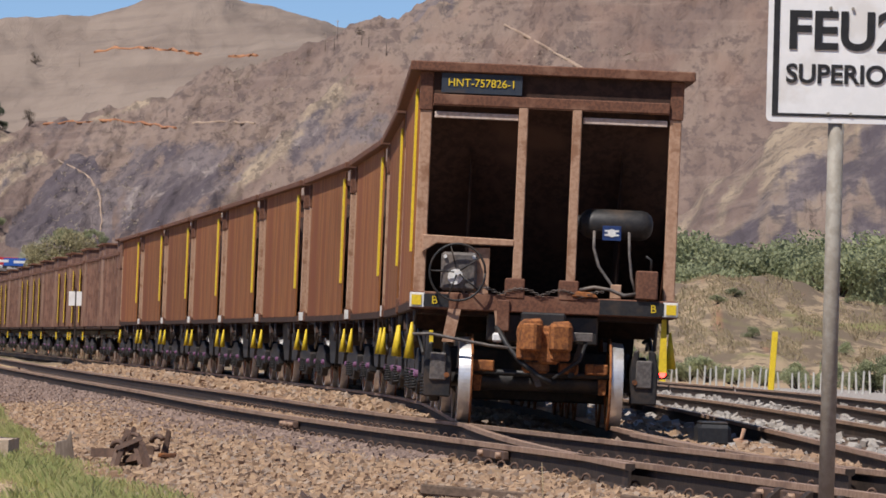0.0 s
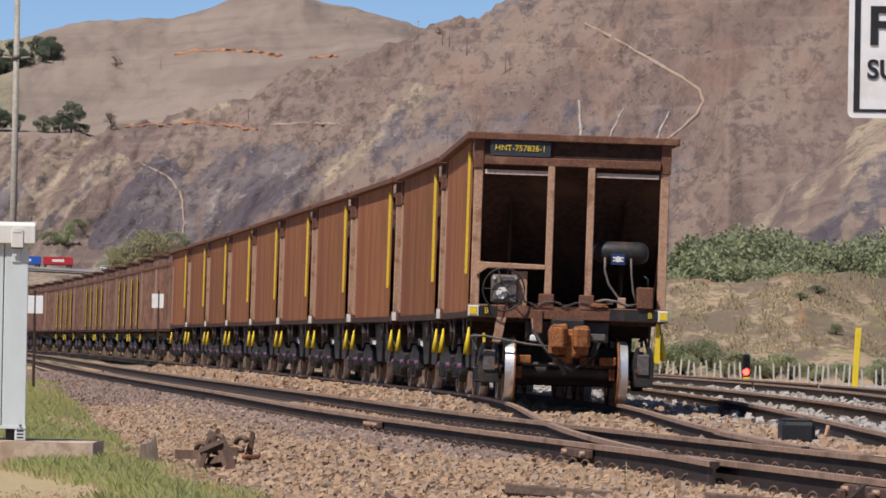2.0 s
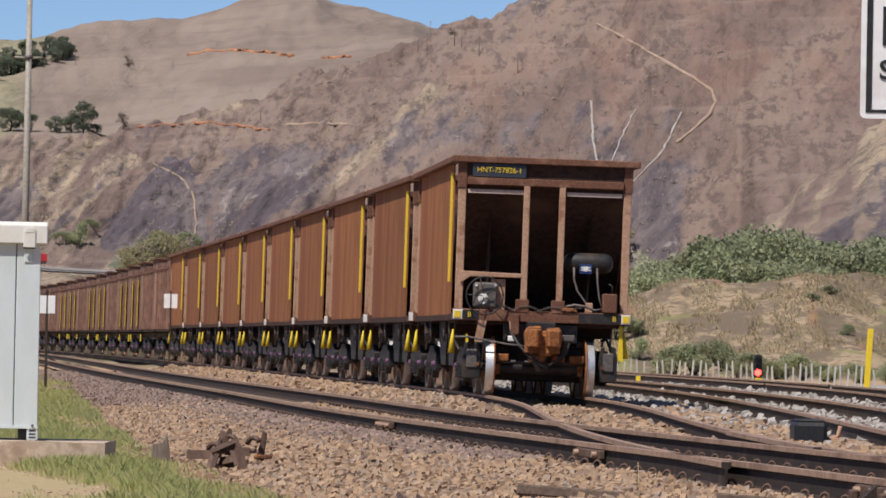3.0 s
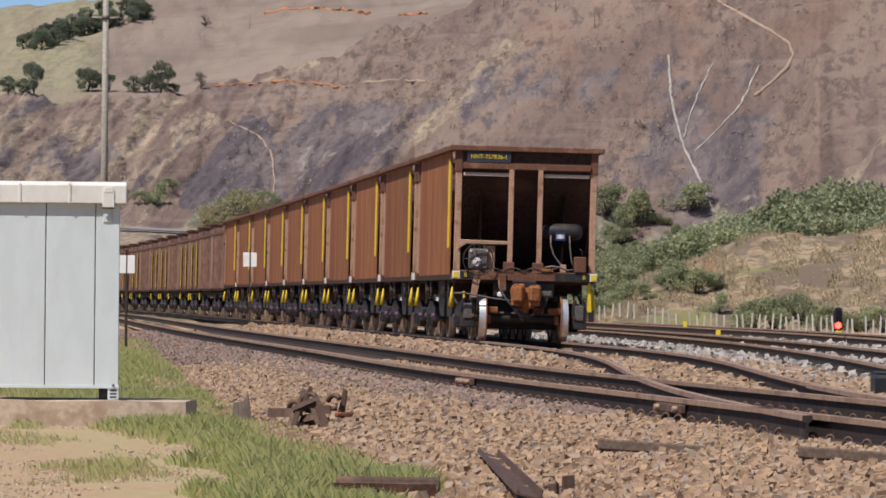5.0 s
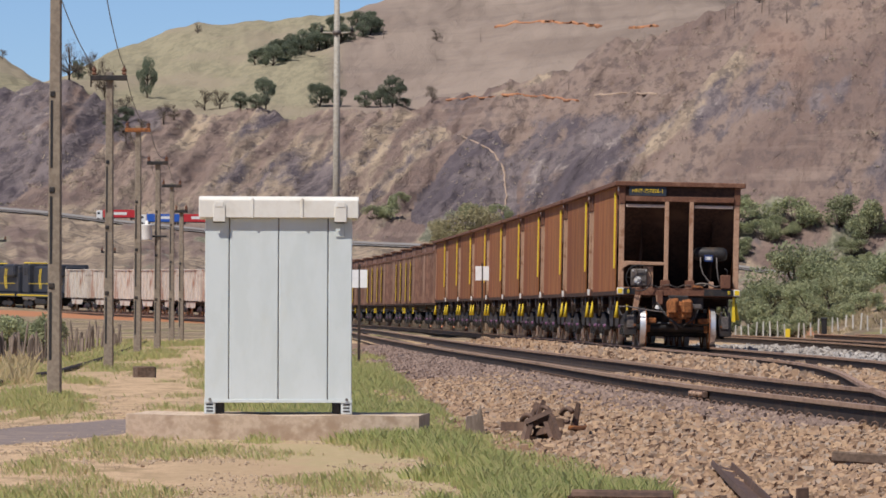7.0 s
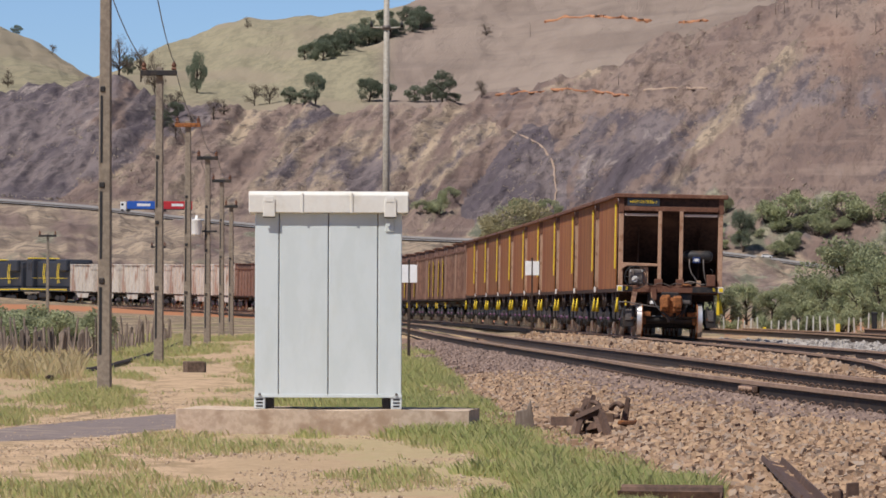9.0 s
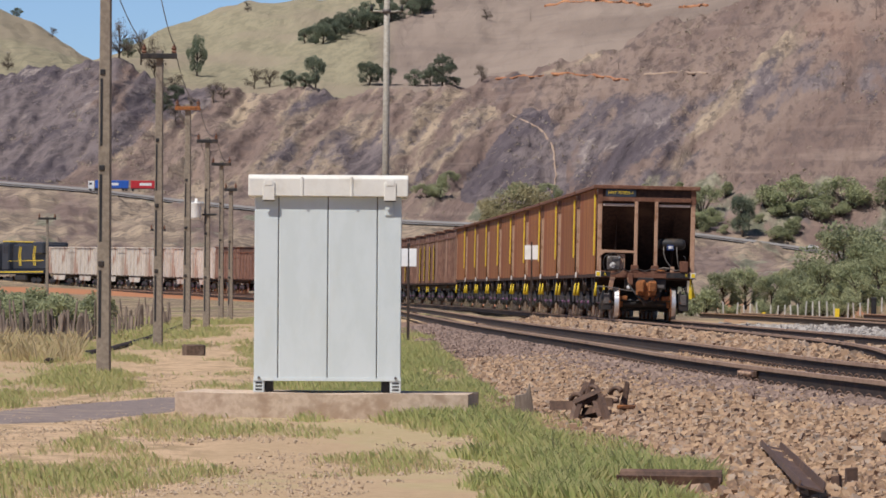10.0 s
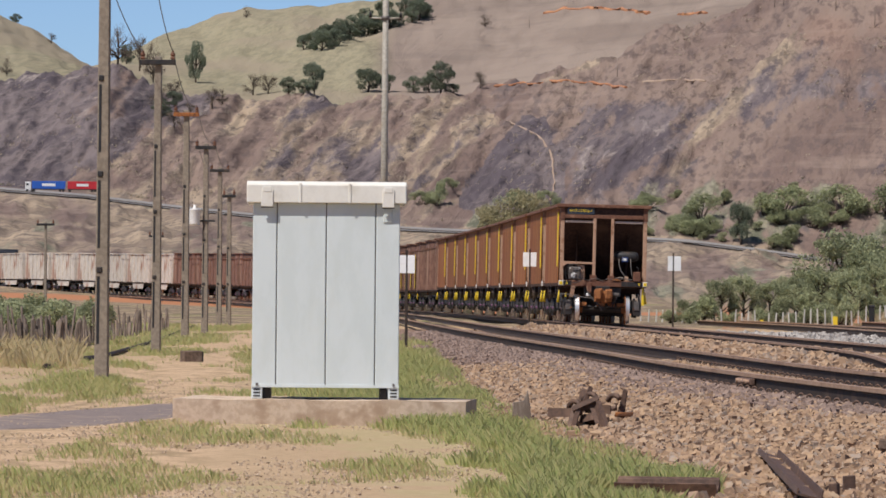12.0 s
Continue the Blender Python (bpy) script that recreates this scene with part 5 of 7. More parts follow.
def build_lamp_pole():
    x, y = -10.05, 119.0
    z0 = land(x, y)
    p = thing("steel_pole", "slim galvanised steel pole with short crossarms", "pole", pose(x, y, z0))
    shaft = part("shaft", rod(new_bm(), (0, 0, 0), (0, 0, 9.2), 0.10, 0.065, 14), GALV, p)
    for s, zz in ((-1, 7.78), (1, 7.78)):
        part("crossarm", rod(new_bm(), (0, 0, zz - 0.03), (s * 0.38, 0, zz), 0.025, 0.02, 6), GALV, p)
        part("insulator", rod(new_bm(), (s * 0.36, 0, zz), (s * 0.36, 0, zz + 0.14), 0.04, 0.02, 8), BLACK_STEEL, p)
    part("band", rod(new_bm(), (0, 0, 7.72), (0, 0, 7.82), 0.10, None, 12), GREY_STEEL, shaft)


build_lamp_pole()


# ---- signs ----
def build_limit_sign():
    x, y = 2.515, 27.3
    z0 = land(x, y)
    s = thing("marker_sign", "white rectangular track sign with black lettering on a steel post", "sign", pose(x, y, z0))
    part("post", rod(new_bm(), (0.045, 0, 0), (0.05, 0, 2.9), 0.043, None, 16), GALV, s)
    zb = 2.10 - z0
    face = new_bm()
    outline = []
    w0, w1, h, r = -0.335, 0.60, 0.80, 0.03
    for cx, cz, a0 in ((w1 - r, zb + r, -90), (w1 - r, zb + h - r, 0), (w0 + r, zb + h - r, 90), (w0 + r, zb + r, 180)):
        outline += [(cx + r * math.cos(radians(a0 + k * 30)), cz + r * math.sin(radians(a0 + k * 30))) for k in range(4)]
    plate = part("sign_plate", prism(face, outline, 1, -0.052, -0.046), SIGN_WHITE, s)
    for bx0, bx1, bz0, bz1 in ((w0 + 0.03, w1 - 0.03, zb + 0.032, zb + 0.048), (w0 + 0.03, w1 - 0.03, zb + h - 0.048, zb + h - 0.032), (w0 + 0.03, w0 + 0.062, zb + 0.048, zb + h - 0.048), (w1 - 0.062, w1 - 0.03, zb + 0.048, zb + h - 0.048)):
        part("border", box(new_bm(), bx0, bx1, -0.056, -0.0525, bz0, bz1), SIGN_BLACK, plate)
    bars_text("FEU2", 0.29, SIGN_BLACK, "sign_word", plate, Matrix.Translation((w0 + 0.1, -0.056, zb + 0.487)) @ BACK, "bold black word FEU2", True)
    bars_text("SUPERIOR", 0.142, SIGN_BLACK, "sign_word", plate, Matrix.Translation((w0 + 0.1, -0.056, zb + 0.258)) @ BACK, "bold black word SUPERIOR", True)
    for bx in (0.0, 0.12):
        for bz in (zb + 0.05, zb + 0.62):
            part("bolt", rod(new_bm(), (bx, -0.066, bz), (bx, -0.05, bz), 0.009, None, 8), GALV, plate)


build_limit_sign()


def build_small_sign(x, y, zl, zh, halves, base):
    """A thin post with one or two small white plates."""
    z0 = land(x, y)
    s = thing("track_marker", "small white marker plates on a thin dark post", "sign", pose(x, y, z0), "small track markers")
    part("post", bevel(box(new_bm(), -0.03, 0.03, -0.02, 0.02, 0, zh - z0 + 0.12), 0.005), RAIL_DARK, s)
    for a, b in halves:
        part("marker_plate", bevel(box(new_bm(), a, b, -0.035, -0.025, zl - z0, zh - z0), 0.004), SIGN_WHITE, s)


build_small_sign(-10.25, 185.0, 1.98, 2.5, ((-0.25, -0.02), (0.03, 0.26)), 0)
build_small_sign(-8.78, 110.0, 1.35, 1.74, ((-0.17, -0.01), (0.02, 0.18)), 0)
build_small_sign(-4.95, 183.0, 1.85, 2.38, ((-0.2, -0.02), (0.03, 0.28)), 0)
lean = new_bm()
prism(lean, [(-9.12, -0.5), (-9.06, -0.5), (-9.17, 0.22), (-9.22, 0.22)], 1, 109.5, 109.56)
solid("leaning_stake", lean, RAIL_DARK, "short dark stake leaning beside the marker", "stake")


# ---- posts, signal and fences ----
def yellow_post(x, y, h, w, tilt=0.0):
    z0 = land(x, y) - 0.03
    p = thing("marker_post", "yellow-painted clearance post in the gravel", "post", pose(x, y, z0, 0, tilt, 0), "yellow posts")
    part("shaft", bevel(box(new_bm(), -w / 2, w / 2, -w / 2, w / 2, 0, h), 0.01), YELLOW, p)
    part("foot", bevel(box(new_bm(), -w * 0.7, w * 0.7, -w * 0.7, w * 0.7, 0, 0.06), 0.01), CONCRETE, p)


yellow_post(11.1, 135.0, 1.72, 0.155, 3.0)
yellow_post(5.31, 142.9, 0.3, 0.13)
yellow_post(5.45, 178.0, 0.5, 0.15)
yellow_post(4.4, 200.0, 0.24, 0.24)
yellow_post(1.05, 214.0, 0.5, 0.2)
yellow_post(-2.2, 232.0, 0.32, 0.16)


def build_signal():
    x, y = 9.42, 155.0
    z0 = land(x, y)
    s = thing("dwarf_signal", "black dwarf signal showing a red light", "railway signal", pose(x, y, z0))
    part("base", bevel(box(new_bm(), -0.12, 0.12, -0.1, 0.1, -0.02, 0.08), 0.01), BLUE, s)
    part("number_plate", box(new_bm(), -0.1, 0.1, -0.07, -0.06, 0.14, 0.22), YELLOW, s)
    part("mast", rod(new_bm(), (0, 0, 0.05), (0, 0, 0.3), 0.05, None, 10), BLACK_STEEL, s)
    head = new_bm()
    prism(head, [(-0.13, 0.24), (0.13, 0.24), (0.13, 0.82), (0.08, 0.93), (-0.08, 0.93), (-0.13, 0.82)], 1, -0.05, 0.12)
    hd = part("head", bevel(head, 0.02), SIGN_BLACK, s)
    for z in (0.38, 0.56, 0.74):
        part("lens", turned(new_bm(), [(-0.005, 0.005), (-0.005, 0.09), (0.01, 0.09)], False, 16) and rod(new_bm(), (0, -0.075, z), (0, -0.05, z), 0.10 if z < 0.4 else 0.07, None, 18), RED_LIGHT if z < 0.4 else BLACK_STEEL, hd, "glowing red lens" if z < 0.4 else "")
        part("hood", prism(new_bm(), [(-0.09, z + 0.06), (0, z + 0.11), (0.09, z + 0.06), (0.09, z + 0.075), (0, z + 0.125), (-0.09, z + 0.075)], 1, -0.16, -0.05), SIGN_BLACK, hd)


RED_LIGHT = glow("red_signal_light", (1.0, 0.03, 0.02), 9.0)
build_signal()
dark_post = thing("relay_post", "short black relay post beside the far track", "post", pose(2.45, 203.0, land(2.45, 203.0)))
part("shaft", bevel(box(new_bm(), -0.11, 0.11, -0.1, 0.1, 0, 0.9), 0.03), SIGN_BLACK, dark_post)
part("cap", bevel(box(new_bm(), -0.13, 0.13, -0.12, 0.12, 0.85, 0.95), 0.03), SIGN_BLACK, dark_post)

rng = random.Random(5)
PICKETS = [mesh_of(bevel(prism(new_bm(), [(-0.035, -0.1), (0.035, -0.1), (0.03, h), (0.0, h + 0.04), (-0.03, h)], 1, -0.03, 0.03), 0.006), "picket", FENCE_POST) for h in (0.62, 0.68, 0.57, 0.72)]
fence = thing("picket_fence", "row of pale concrete pickets along the far siding", "fence")
a = -3.2
while a < 6.4:
    d = 222 - 11.2 * (a - 0.2) + rng.uniform(-0.3, 0.3)
    x, y = d * math.sin(radians(a)), d * math.cos(radians(a))
    part("picket", rng.choice(PICKETS), None, fence, at=pose(x, y, land(x, y), 0, rng.uniform(-5, 5), rng.uniform(-15, 15)))
    a += rng.choice((0.07, 0.075, 0.08, 0.085, 0.15))

wood_fence = thing("wooden_fence", "broken fence of weathered grey sleepers and stakes", "fence")
STAKES = []
for h, w in ((0.62, 0.08), (0.75, 0.07), (0.45, 0.1), (0.95, 0.05), (0.68, 0.11), (0.55, 0.06)):
    bm = bevel(prism(new_bm(), [(-w / 2, -0.15), (w / 2, -0.15), (w / 2 * 0.9, h * 0.9), (0.01, h), (-w / 2 * 0.85, h * 0.93)], 1, -w / 3, w / 3), 0.012)
    STAKES.append(mesh_of(bm, "stake", WOOD_POST))
for k in range(110):
    a = -9.6 + 2.35 * k / 109 + rng.uniform(-0.01, 0.01)
    d = 108 if a < -8.3 else 108 + (a + 8.3) * 55
    d += rng.uniform(-1.5, 1.5)
    x, y = d * math.sin(radians(a)), d * math.cos(radians(a))
    part("stake", rng.choice(STAKES), None, wood_fence, at=pose(x, y, land(x, y), 0, rng.uniform(-9, 9), rng.uniform(-30, 30)))

kp = [(-12.0, 79.0), (-12.6, 86), (-13.2, 94), (-15.4, 117), (-19.7, 157), (-22.0, 180)]
kerb = tube(new_bm(), [(x, y, land(x, y) + 0.03) for x, y in kp], 0.055, 6)
solid("old_rail", kerb, RAIL_DARK, "old dark rail lying along the path", "rail")
for x, y, w in ((-11.1, 91.0, 0.24),):
    b = thing("sleeper_block", "sawn end of an old brown sleeper in the grass", "wood block", pose(x, y, land(x, y), 0, 0, 25))
    part("block", bevel(box(new_bm(), -w, w * 0.5, -0.12, 0.12, -0.05, 0.2), 0.02), SLEEPER, b)
    part("sawn_end", bevel(box(new_bm(), w * 0.5, w * 0.5 + 0.02, -0.11, 0.11, -0.04, 0.19), 0.01), SIGN_BLACK, b)


# ---- scrap and gear beside the track ----
def scrap_piece(name, bm, m, label, x, y, rx=0, ry=0, rz=0, lift=0.0, group="scrap iron"):
    return solid(name, bm, m, label, "scrap metal", pose(x, y, land(x, y) + lift, rx, ry, rz), group)


def rail_stub(length, k=1.0):
    bm = new_bm()
    prism(bm, [(px * k, (pz + 0.165) * k) for px, pz in RAIL_PROFILE], 1, -length / 2, length / 2)
    return bm


JUNK = thing("scrap_heap", "heap of rusty cut rail ends and clips on the ballast", "scrap heap", pose(-2.02, 46.2, land(-2.02, 46.2)))
for x, y, z, rx, ry, rz, ln in ((-0.22, 0.1, 0.13, 6, 95, 82, 0.30), (-0.13, 0.0, 0.06, 62, 20, 10, 0.28), (-0.02, 0.05, 0.20, 55, 60, -30, 0.26), (0.10, 0.08, 0.17, 12, 85, 70, 0.28),
                                (0.13, -0.35, 0.05, 38, 10, 26, 0.44), (0.04, -0.05, 0.09, 20, 120, 60, 0.30), (-0.05, 0.12, 0.25, 70, 30, 20, 0.22)):
    part("rail_end", rail_stub(ln, 0.55), RAIL_BROWN, JUNK, at=pose(x, y, z, rx, ry, rz))
for x, z, r in ((-0.12, 0.16, 0.06), (0.02, 0.22, 0.07), (0.24, 0.22, 0.06)):
    part("bent_bar", tube(new_bm(), [(x + r * math.cos(q), 0.04 * q, z + r * 1.25 * math.sin(q)) for q in np.linspace(0.6, 2.9, 7)], 0.024, 6), RAIL_BROWN, JUNK)
part("bent_plate", bevel(prism(new_bm(), [(0.26, 0.1), (0.33, 0.08), (0.36, 0.34), (0.32, 0.36)], 1, 0.1, 0.16), 0.008), RAIL_BROWN, JUNK)
part("bent_plate", bevel(prism(new_bm(), [(0.24, 0.1), (0.40, 0.1), (0.42, 0.14), (0.25, 0.14)], 1, 0.05, 0.2), 0.008), RUST_ORANGE, JUNK)
scrap_piece("rail_offcut", rail_stub(0.62), RAIL_BROWN, "short brown rail offcut lying on its side in the grass", -0.86, 30.6, 0, 70, 84, 0.035)
angle = new_bm()
prism(angle, [(-0.075, 0.0), (0.075, 0.0), (0.075, 0.06), (0.065, 0.06), (0.065, 0.012), (-0.065, 0.012), (-0.065, 0.04), (-0.075, 0.04)], 1, -3.9, 3.9)
scrap_piece("channel_iron", angle, RAIL_BROWN, "long rusty channel iron lying on the ballast", -0.15, 32.6, 0, 14, 2.2, 0.05)
for x, y, w, h, rz in ((0.24, 30.3, 0.075, 0.13, 10), (0.15, 30.0, 0.06, 0.10, -30), (0.36, 30.2, 0.05, 0.05, 0)):
    scrap_piece("cut_plate", bevel(prism(new_bm(), [(-w / 2, -0.03), (w / 2, -0.03), (w / 2 * 0.9, h), (-w / 2, h * 0.95)], 1, -0.02, 0.02), 0.004), RAIL_BROWN, "small rusty cut plate standing in the ballast", x, y, 0, 0, rz)
scrap_piece("stake_plate", bevel(prism(new_bm(), [(-0.09, -0.05), (0.12, -0.05), (0.09, 0.1), (0.06, 0.32), (0.02, 0.22), (-0.08, 0.2)], 1, -0.03, 0.03), 0.006), WOOD_POST, "broken rusty plate standing at the ballast edge", -2.74, 48.2, 0, 0, 5)
for x, y, rz, ln in ((2.5, 33.2, 70, 0.75), (1.0, 36.5, 80, 0.5), (2.9, 33.0, 60, 0.4)):
    scrap_piece("old_plank", bevel(box(new_bm(), -0.09, 0.09, -ln, ln, -0.03, 0.05), 0.012), SLEEPER, "splintered brown plank half sunk in the ballast", x, y, 3, 4, rz, 0.02, "old planks")
machine = thing("switch_machine", "black switch machine box on the grey gravel", "switch machine", pose(3.95, 55.4, -0.17))
part("housing", bevel(box(new_bm(), -0.20, 0.16, -0.4, 0.4, 0.0, 0.24), 0.04), SIGN_BLACK, machine)
part("cover", bevel(box(new_bm(), -0.17, 0.13, -0.36, 0.36, 0.24, 0.27), 0.02), BLACK_STEEL, machine)
part("lever", tube(new_bm(), [(0.16, 0, 0.05), (0.3, 0, 0.08), (0.33, 0, 0.2)], 0.025, 6), RUST_POST, machine)
part("lever_foot", bevel(box(new_bm(), 0.2, 0.38, -0.1, 0.1, 0.0, 0.07), 0.01), RUST_POST, machine)
# joint bars, bolts and chairs along the near rail
for k, (yy, n) in enumerate(((58.0, 4), (44.5, 2), (33.8, 3))):
    d = Vector((main_x(yy + 0.4) - main_x(yy - 0.4), 0.8, 0)).normalized()
    c = Vector((main_x(yy), yy, 0)) - Vector((d.y, -d.x, 0)) * (0.836 + 0.05)
    jb = thing("joint_bar", "rusty bolted rail joint bar", "rail joint", pose(c.x, c.y, 0, 0, 0, math.degrees(math.atan2(-d.x, d.y))), "rail joints")
    part("bar", bevel(box(new_bm(), -0.025, 0.03, -0.6, 0.6, -0.13, -0.05), 0.01), RAIL_BROWN, jb)
    for q in range(n):
        part("bolt", rod(new_bm(), (-0.07, -0.45 + 0.9 * q / max(1, n - 1), -0.09), (0, -0.45 + 0.9 * q / max(1, n - 1), -0.09), 0.03, None, 6), RAIL_HEAD, jb)
for k in range(9):
    yy = 27.0 + 0.85 * k
    d = Vector((main_x(yy + 0.4) - main_x(yy - 0.4), 0.8, 0)).normalized()
    c = Vector((main_x(yy), yy, 0)) - Vector((d.y, -d.x, 0)) * (0.836 + 0.10)
    chair = thing("rail_brace", "rusty cast rail brace with a square bolt", "rail brace", pose(c.x, c.y, -0.165, 0, 0, math.degrees(math.atan2(-d.x, d.y))), "rail braces")
    part("brace", bevel(prism(new_bm(), [(-0.12, 0.0), (0.05, 0.0), (0.05, 0.13), (0.02, 0.13)], 1, -0.05, 0.05), 0.008), RAIL_DARK, chair)
    part("bolt", bevel(box(new_bm(), -0.11, -0.05, 0.14, 0.22, 0.0, 0.09), 0.012), RAIL_BROWN, chair)
# frog and guard rail of the turnout
for off, y0, y1 in ((-0.70, 46, 56),):
    part_line = thing("guard_rail", "brown check rail of the turnout", "rail")
    part("rail", rail_mesh(train_x, 0.72, 44, 52, 0.8, 0.01), None, part_line)

# ---- road vehicles ----
TRUCK_BLUE = mat("blue_trailer_paint", (0.02, 0.10, 0.42), (0.018, 0.085, 0.36), None, 2, 0.5, 0.5)
TRUCK_RED = mat("red_trailer_paint", (0.50, 0.025, 0.03), (0.42, 0.02, 0.025), None, 2, 0.5, 0.5)


def trailer(w, y0, y1, m, mark):
    t = part("trailer", bevel(box(new_bm(), -1.3, 1.3, y0, y1, 1.1, 4.0), 0.05), m, w)
    part("trailer_bed", box(new_bm(), -1.25, 1.25, y0, y1, 0.8, 1.1), BLACK_STEEL, w)
    for s in (-1, 1):
        part("side_mark", box(new_bm(), s * 1.31 - 0.01, s * 1.31 + 0.01, y0 + (y1 - y0) * 0.3, y0 + (y1 - y0) * 0.7, 2.1, 3.1), WHITE, t)
    for y in (y0 + 0.8, y0 + 2.0, y1 - 0.8):
        for s in (-1, 1):
            part("wheel", rod(new_bm(), (s * 1.0, y, 0.5), (s * 1.3, y, 0.5), 0.5, None, 12), BLACK_STEEL, w)


def build_truck(second):
    w = thing("articulated_truck", "white-cabbed lorry pulling a blue and a red trailer" if second else "white-cabbed lorry pulling a red trailer", "truck", group="road traffic")
    cab = part("cab", bevel(box(new_bm(), -1.25, 1.25, 0.4, 2.6, 0.7, 3.7), 0.12), WHITE, w)
    part("windscreen", bevel(box(new_bm(), -1.1, 1.1, 2.58, 2.63, 2.2, 3.2), 0.02), SIGN_BLACK, cab)
    for s in (-1, 1):
        part("side_window", bevel(box(new_bm(), s * 1.25 - 0.02, s * 1.25 + 0.02, 1.3, 2.3, 2.3, 3.1), 0.02), SIGN_BLACK, cab)
        for y in (0.0, 1.9):
            part("wheel", rod(new_bm(), (s * 1.0, y, 0.5), (s * 1.25, y, 0.5), 0.5, None, 12), BLACK_STEEL, w)
    trailer(w, -12.5, 0.1, TRUCK_BLUE if second else TRUCK_RED, 0)
    if second:
        trailer(w, -24.5, -13.3, TRUCK_RED, 0)
    return w


def build_car():
    w = thing("car", "small pale hatchback on the far road", "car", group="road traffic")
    bm = new_bm()
    prism(bm, [(-2.1, 0.35), (2.1, 0.35), (2.1, 0.8), (1.2, 0.95), (0.5, 1.45), (-1.3, 1.5), (-2.0, 1.0)], 0, -0.85, 0.85)
    body = part("body", bevel(bm, 0.06), WHITE, w)
    part("windows", bevel(prism(new_bm(), [(-1.7, 1.0), (0.9, 1.0), (0.45, 1.38), (-1.2, 1.42)], 0, -0.87, 0.87), 0.01), SIGN_BLACK, body)
    for y in (-1.3, 1.3):
        for s in (-1, 1):
            part("wheel", rod(new_bm(), (s * 0.7, y, 0.33), (s * 0.88, y, 0.33), 0.33, None, 12), BLACK_STEEL, w)
    return w


blue_truck, red_truck, car = build_truck(True), build_truck(False), build_car()


def road_place(a, heading_left=True, lane=1913.0):
    x, y = lane * math.sin(radians(a)), lane * math.cos(radians(a))
    return pose(x, y, land(x, y) + 0.6, 0, 0, (90 if heading_left else -90) - a)


# the road itself: a ribbon on its bench, with a low guard rail
verts, faces = [], []
bearings = np.arange(-12, 4.01, 0.1)
for a in bearings:
    for r in (1899.0, 1931.0):
        x, y = r * math.sin(radians(a)), r * math.cos(radians(a))
        verts.append((x, y, land(x, y) + 0.5))
for i in range(len(bearings) - 1):
    faces.append((2 * i, 2 * i + 1, 2 * i + 3, 2 * i + 2))
tagged(new("road", raw("road", verts, faces, ASPHALT)), "pale two-lane road benched into the hillside", "road", kind="structure")
rail_pts = []
for a in np.arange(-12, 3.6, 0.4):
    p = Vector((1898.5 * math.sin(radians(a)), 1898.5 * math.cos(radians(a)), 0))
    p.z = land(p.x, p.y) + 1.0
    rail_pts.append(p)
solid("guard_rail", tube(new_bm(), rail_pts, 0.35, 4), GREY_STEEL, "grey guard rail along the hill road", "guard rail")


# ---- things on the hills ----
PALE_EARTH = mat("pale_worn_path", (0.38, 0.28, 0.205), (0.31, 0.22, 0.16), None, 0.2, 0.05, 0.95, 0, 0)
ORANGE_EARTH = mat("orange_cut_earth", (0.45, 0.22, 0.11), (0.34, 0.15, 0.08), None, 0.15, 0.04, 0.95, 0, 0)
PALE_CONCRETE = mat("pale_chute_concrete", (0.40, 0.36, 0.325), (0.32, 0.285, 0.25), None, 0.3, 0.08, 0.9, 0, 0)


def hill_line(name, route, radius, m, label, category, wobble=0.02, sub=5):
    """A worn line on the hillside, along bearings and elevations."""
    r2 = random.Random(len(name) + len(route))
    pts = []
    for (a0, e0), (a1, e1) in zip(route, route[1:]):
        for k in range(sub):
            t = k / sub
            pts.append(on_hill(a0 + (a1 - a0) * t + r2.uniform(-wobble, wobble), e0 + (e1 - e0) * t + r2.uniform(-wobble, wobble) * 0.6))
    pts.append(on_hill(*route[-1]))
    bm = tube(new_bm(), pts, [radius * r2.uniform(0.4, 0.95) for p in pts], 6)
    return solid(name, bm, m, label, category)


hill_line("earth_scar", ((-3.05, 3.22), (-2.75, 3.27), (-2.4, 3.275), (-2.1, 3.25), (-1.85, 3.22)), 1.9, ORANGE_EARTH, "orange eroded cut across the grassy hill", "earth bank")
hill_line("earth_scar", ((-1.5, 3.2), (-1.35, 3.225), (-1.2, 3.225)), 1.6, ORANGE_EARTH, "short orange eroded cut on the hill", "earth bank")
hill_line("earth_scar", ((-3.6, 2.40), (-3.2, 2.42), (-2.8, 2.46), (-2.4, 2.42), (-2.1, 2.38)), 1.0, ORANGE_EARTH, "pale orange track along the hill shoulder", "earth bank")
hill_line("foot_track", ((1.59, 3.652), (1.95, 3.48), (2.3, 3.281), (2.688, 3.064), (2.9, 2.93), (2.947, 2.80), (2.886, 2.66), (2.7, 2.48), (2.509, 2.327)), 1.1, PALE_EARTH, "pale worn footpath curving over the hill", "path", 0.003)
hill_line("foot_track", ((-1.9, 2.44), (-1.6, 2.48), (-1.2, 2.46)), 0.9, PALE_EARTH, "faint pale path on the hill", "path")
hill_line("drain_chute", ((1.545, 2.78), (1.56, 2.5), (1.569, 2.333), (1.65, 2.0), (1.716, 1.761), (1.85, 1.5), (2.075, 1.012)), 0.75, PALE_CONCRETE, "pale concrete drainage chute down the slope", "drain", 0.006)
hill_line("drain_chute", ((2.05, 2.7), (1.993, 2.6), (1.88, 2.35), (1.75, 1.99), (1.72, 1.85)), 0.55, PALE_CONCRETE, "pale concrete drainage chute down the slope", "drain", 0.01)
hill_line("drain_chute", ((2.565, 2.674), (2.45, 2.42), (2.348, 2.213), (2.1, 1.95), (1.844, 1.698)), 0.7, PALE_CONCRETE, "pale concrete drainage chute down the slope", "drain", 0.01)
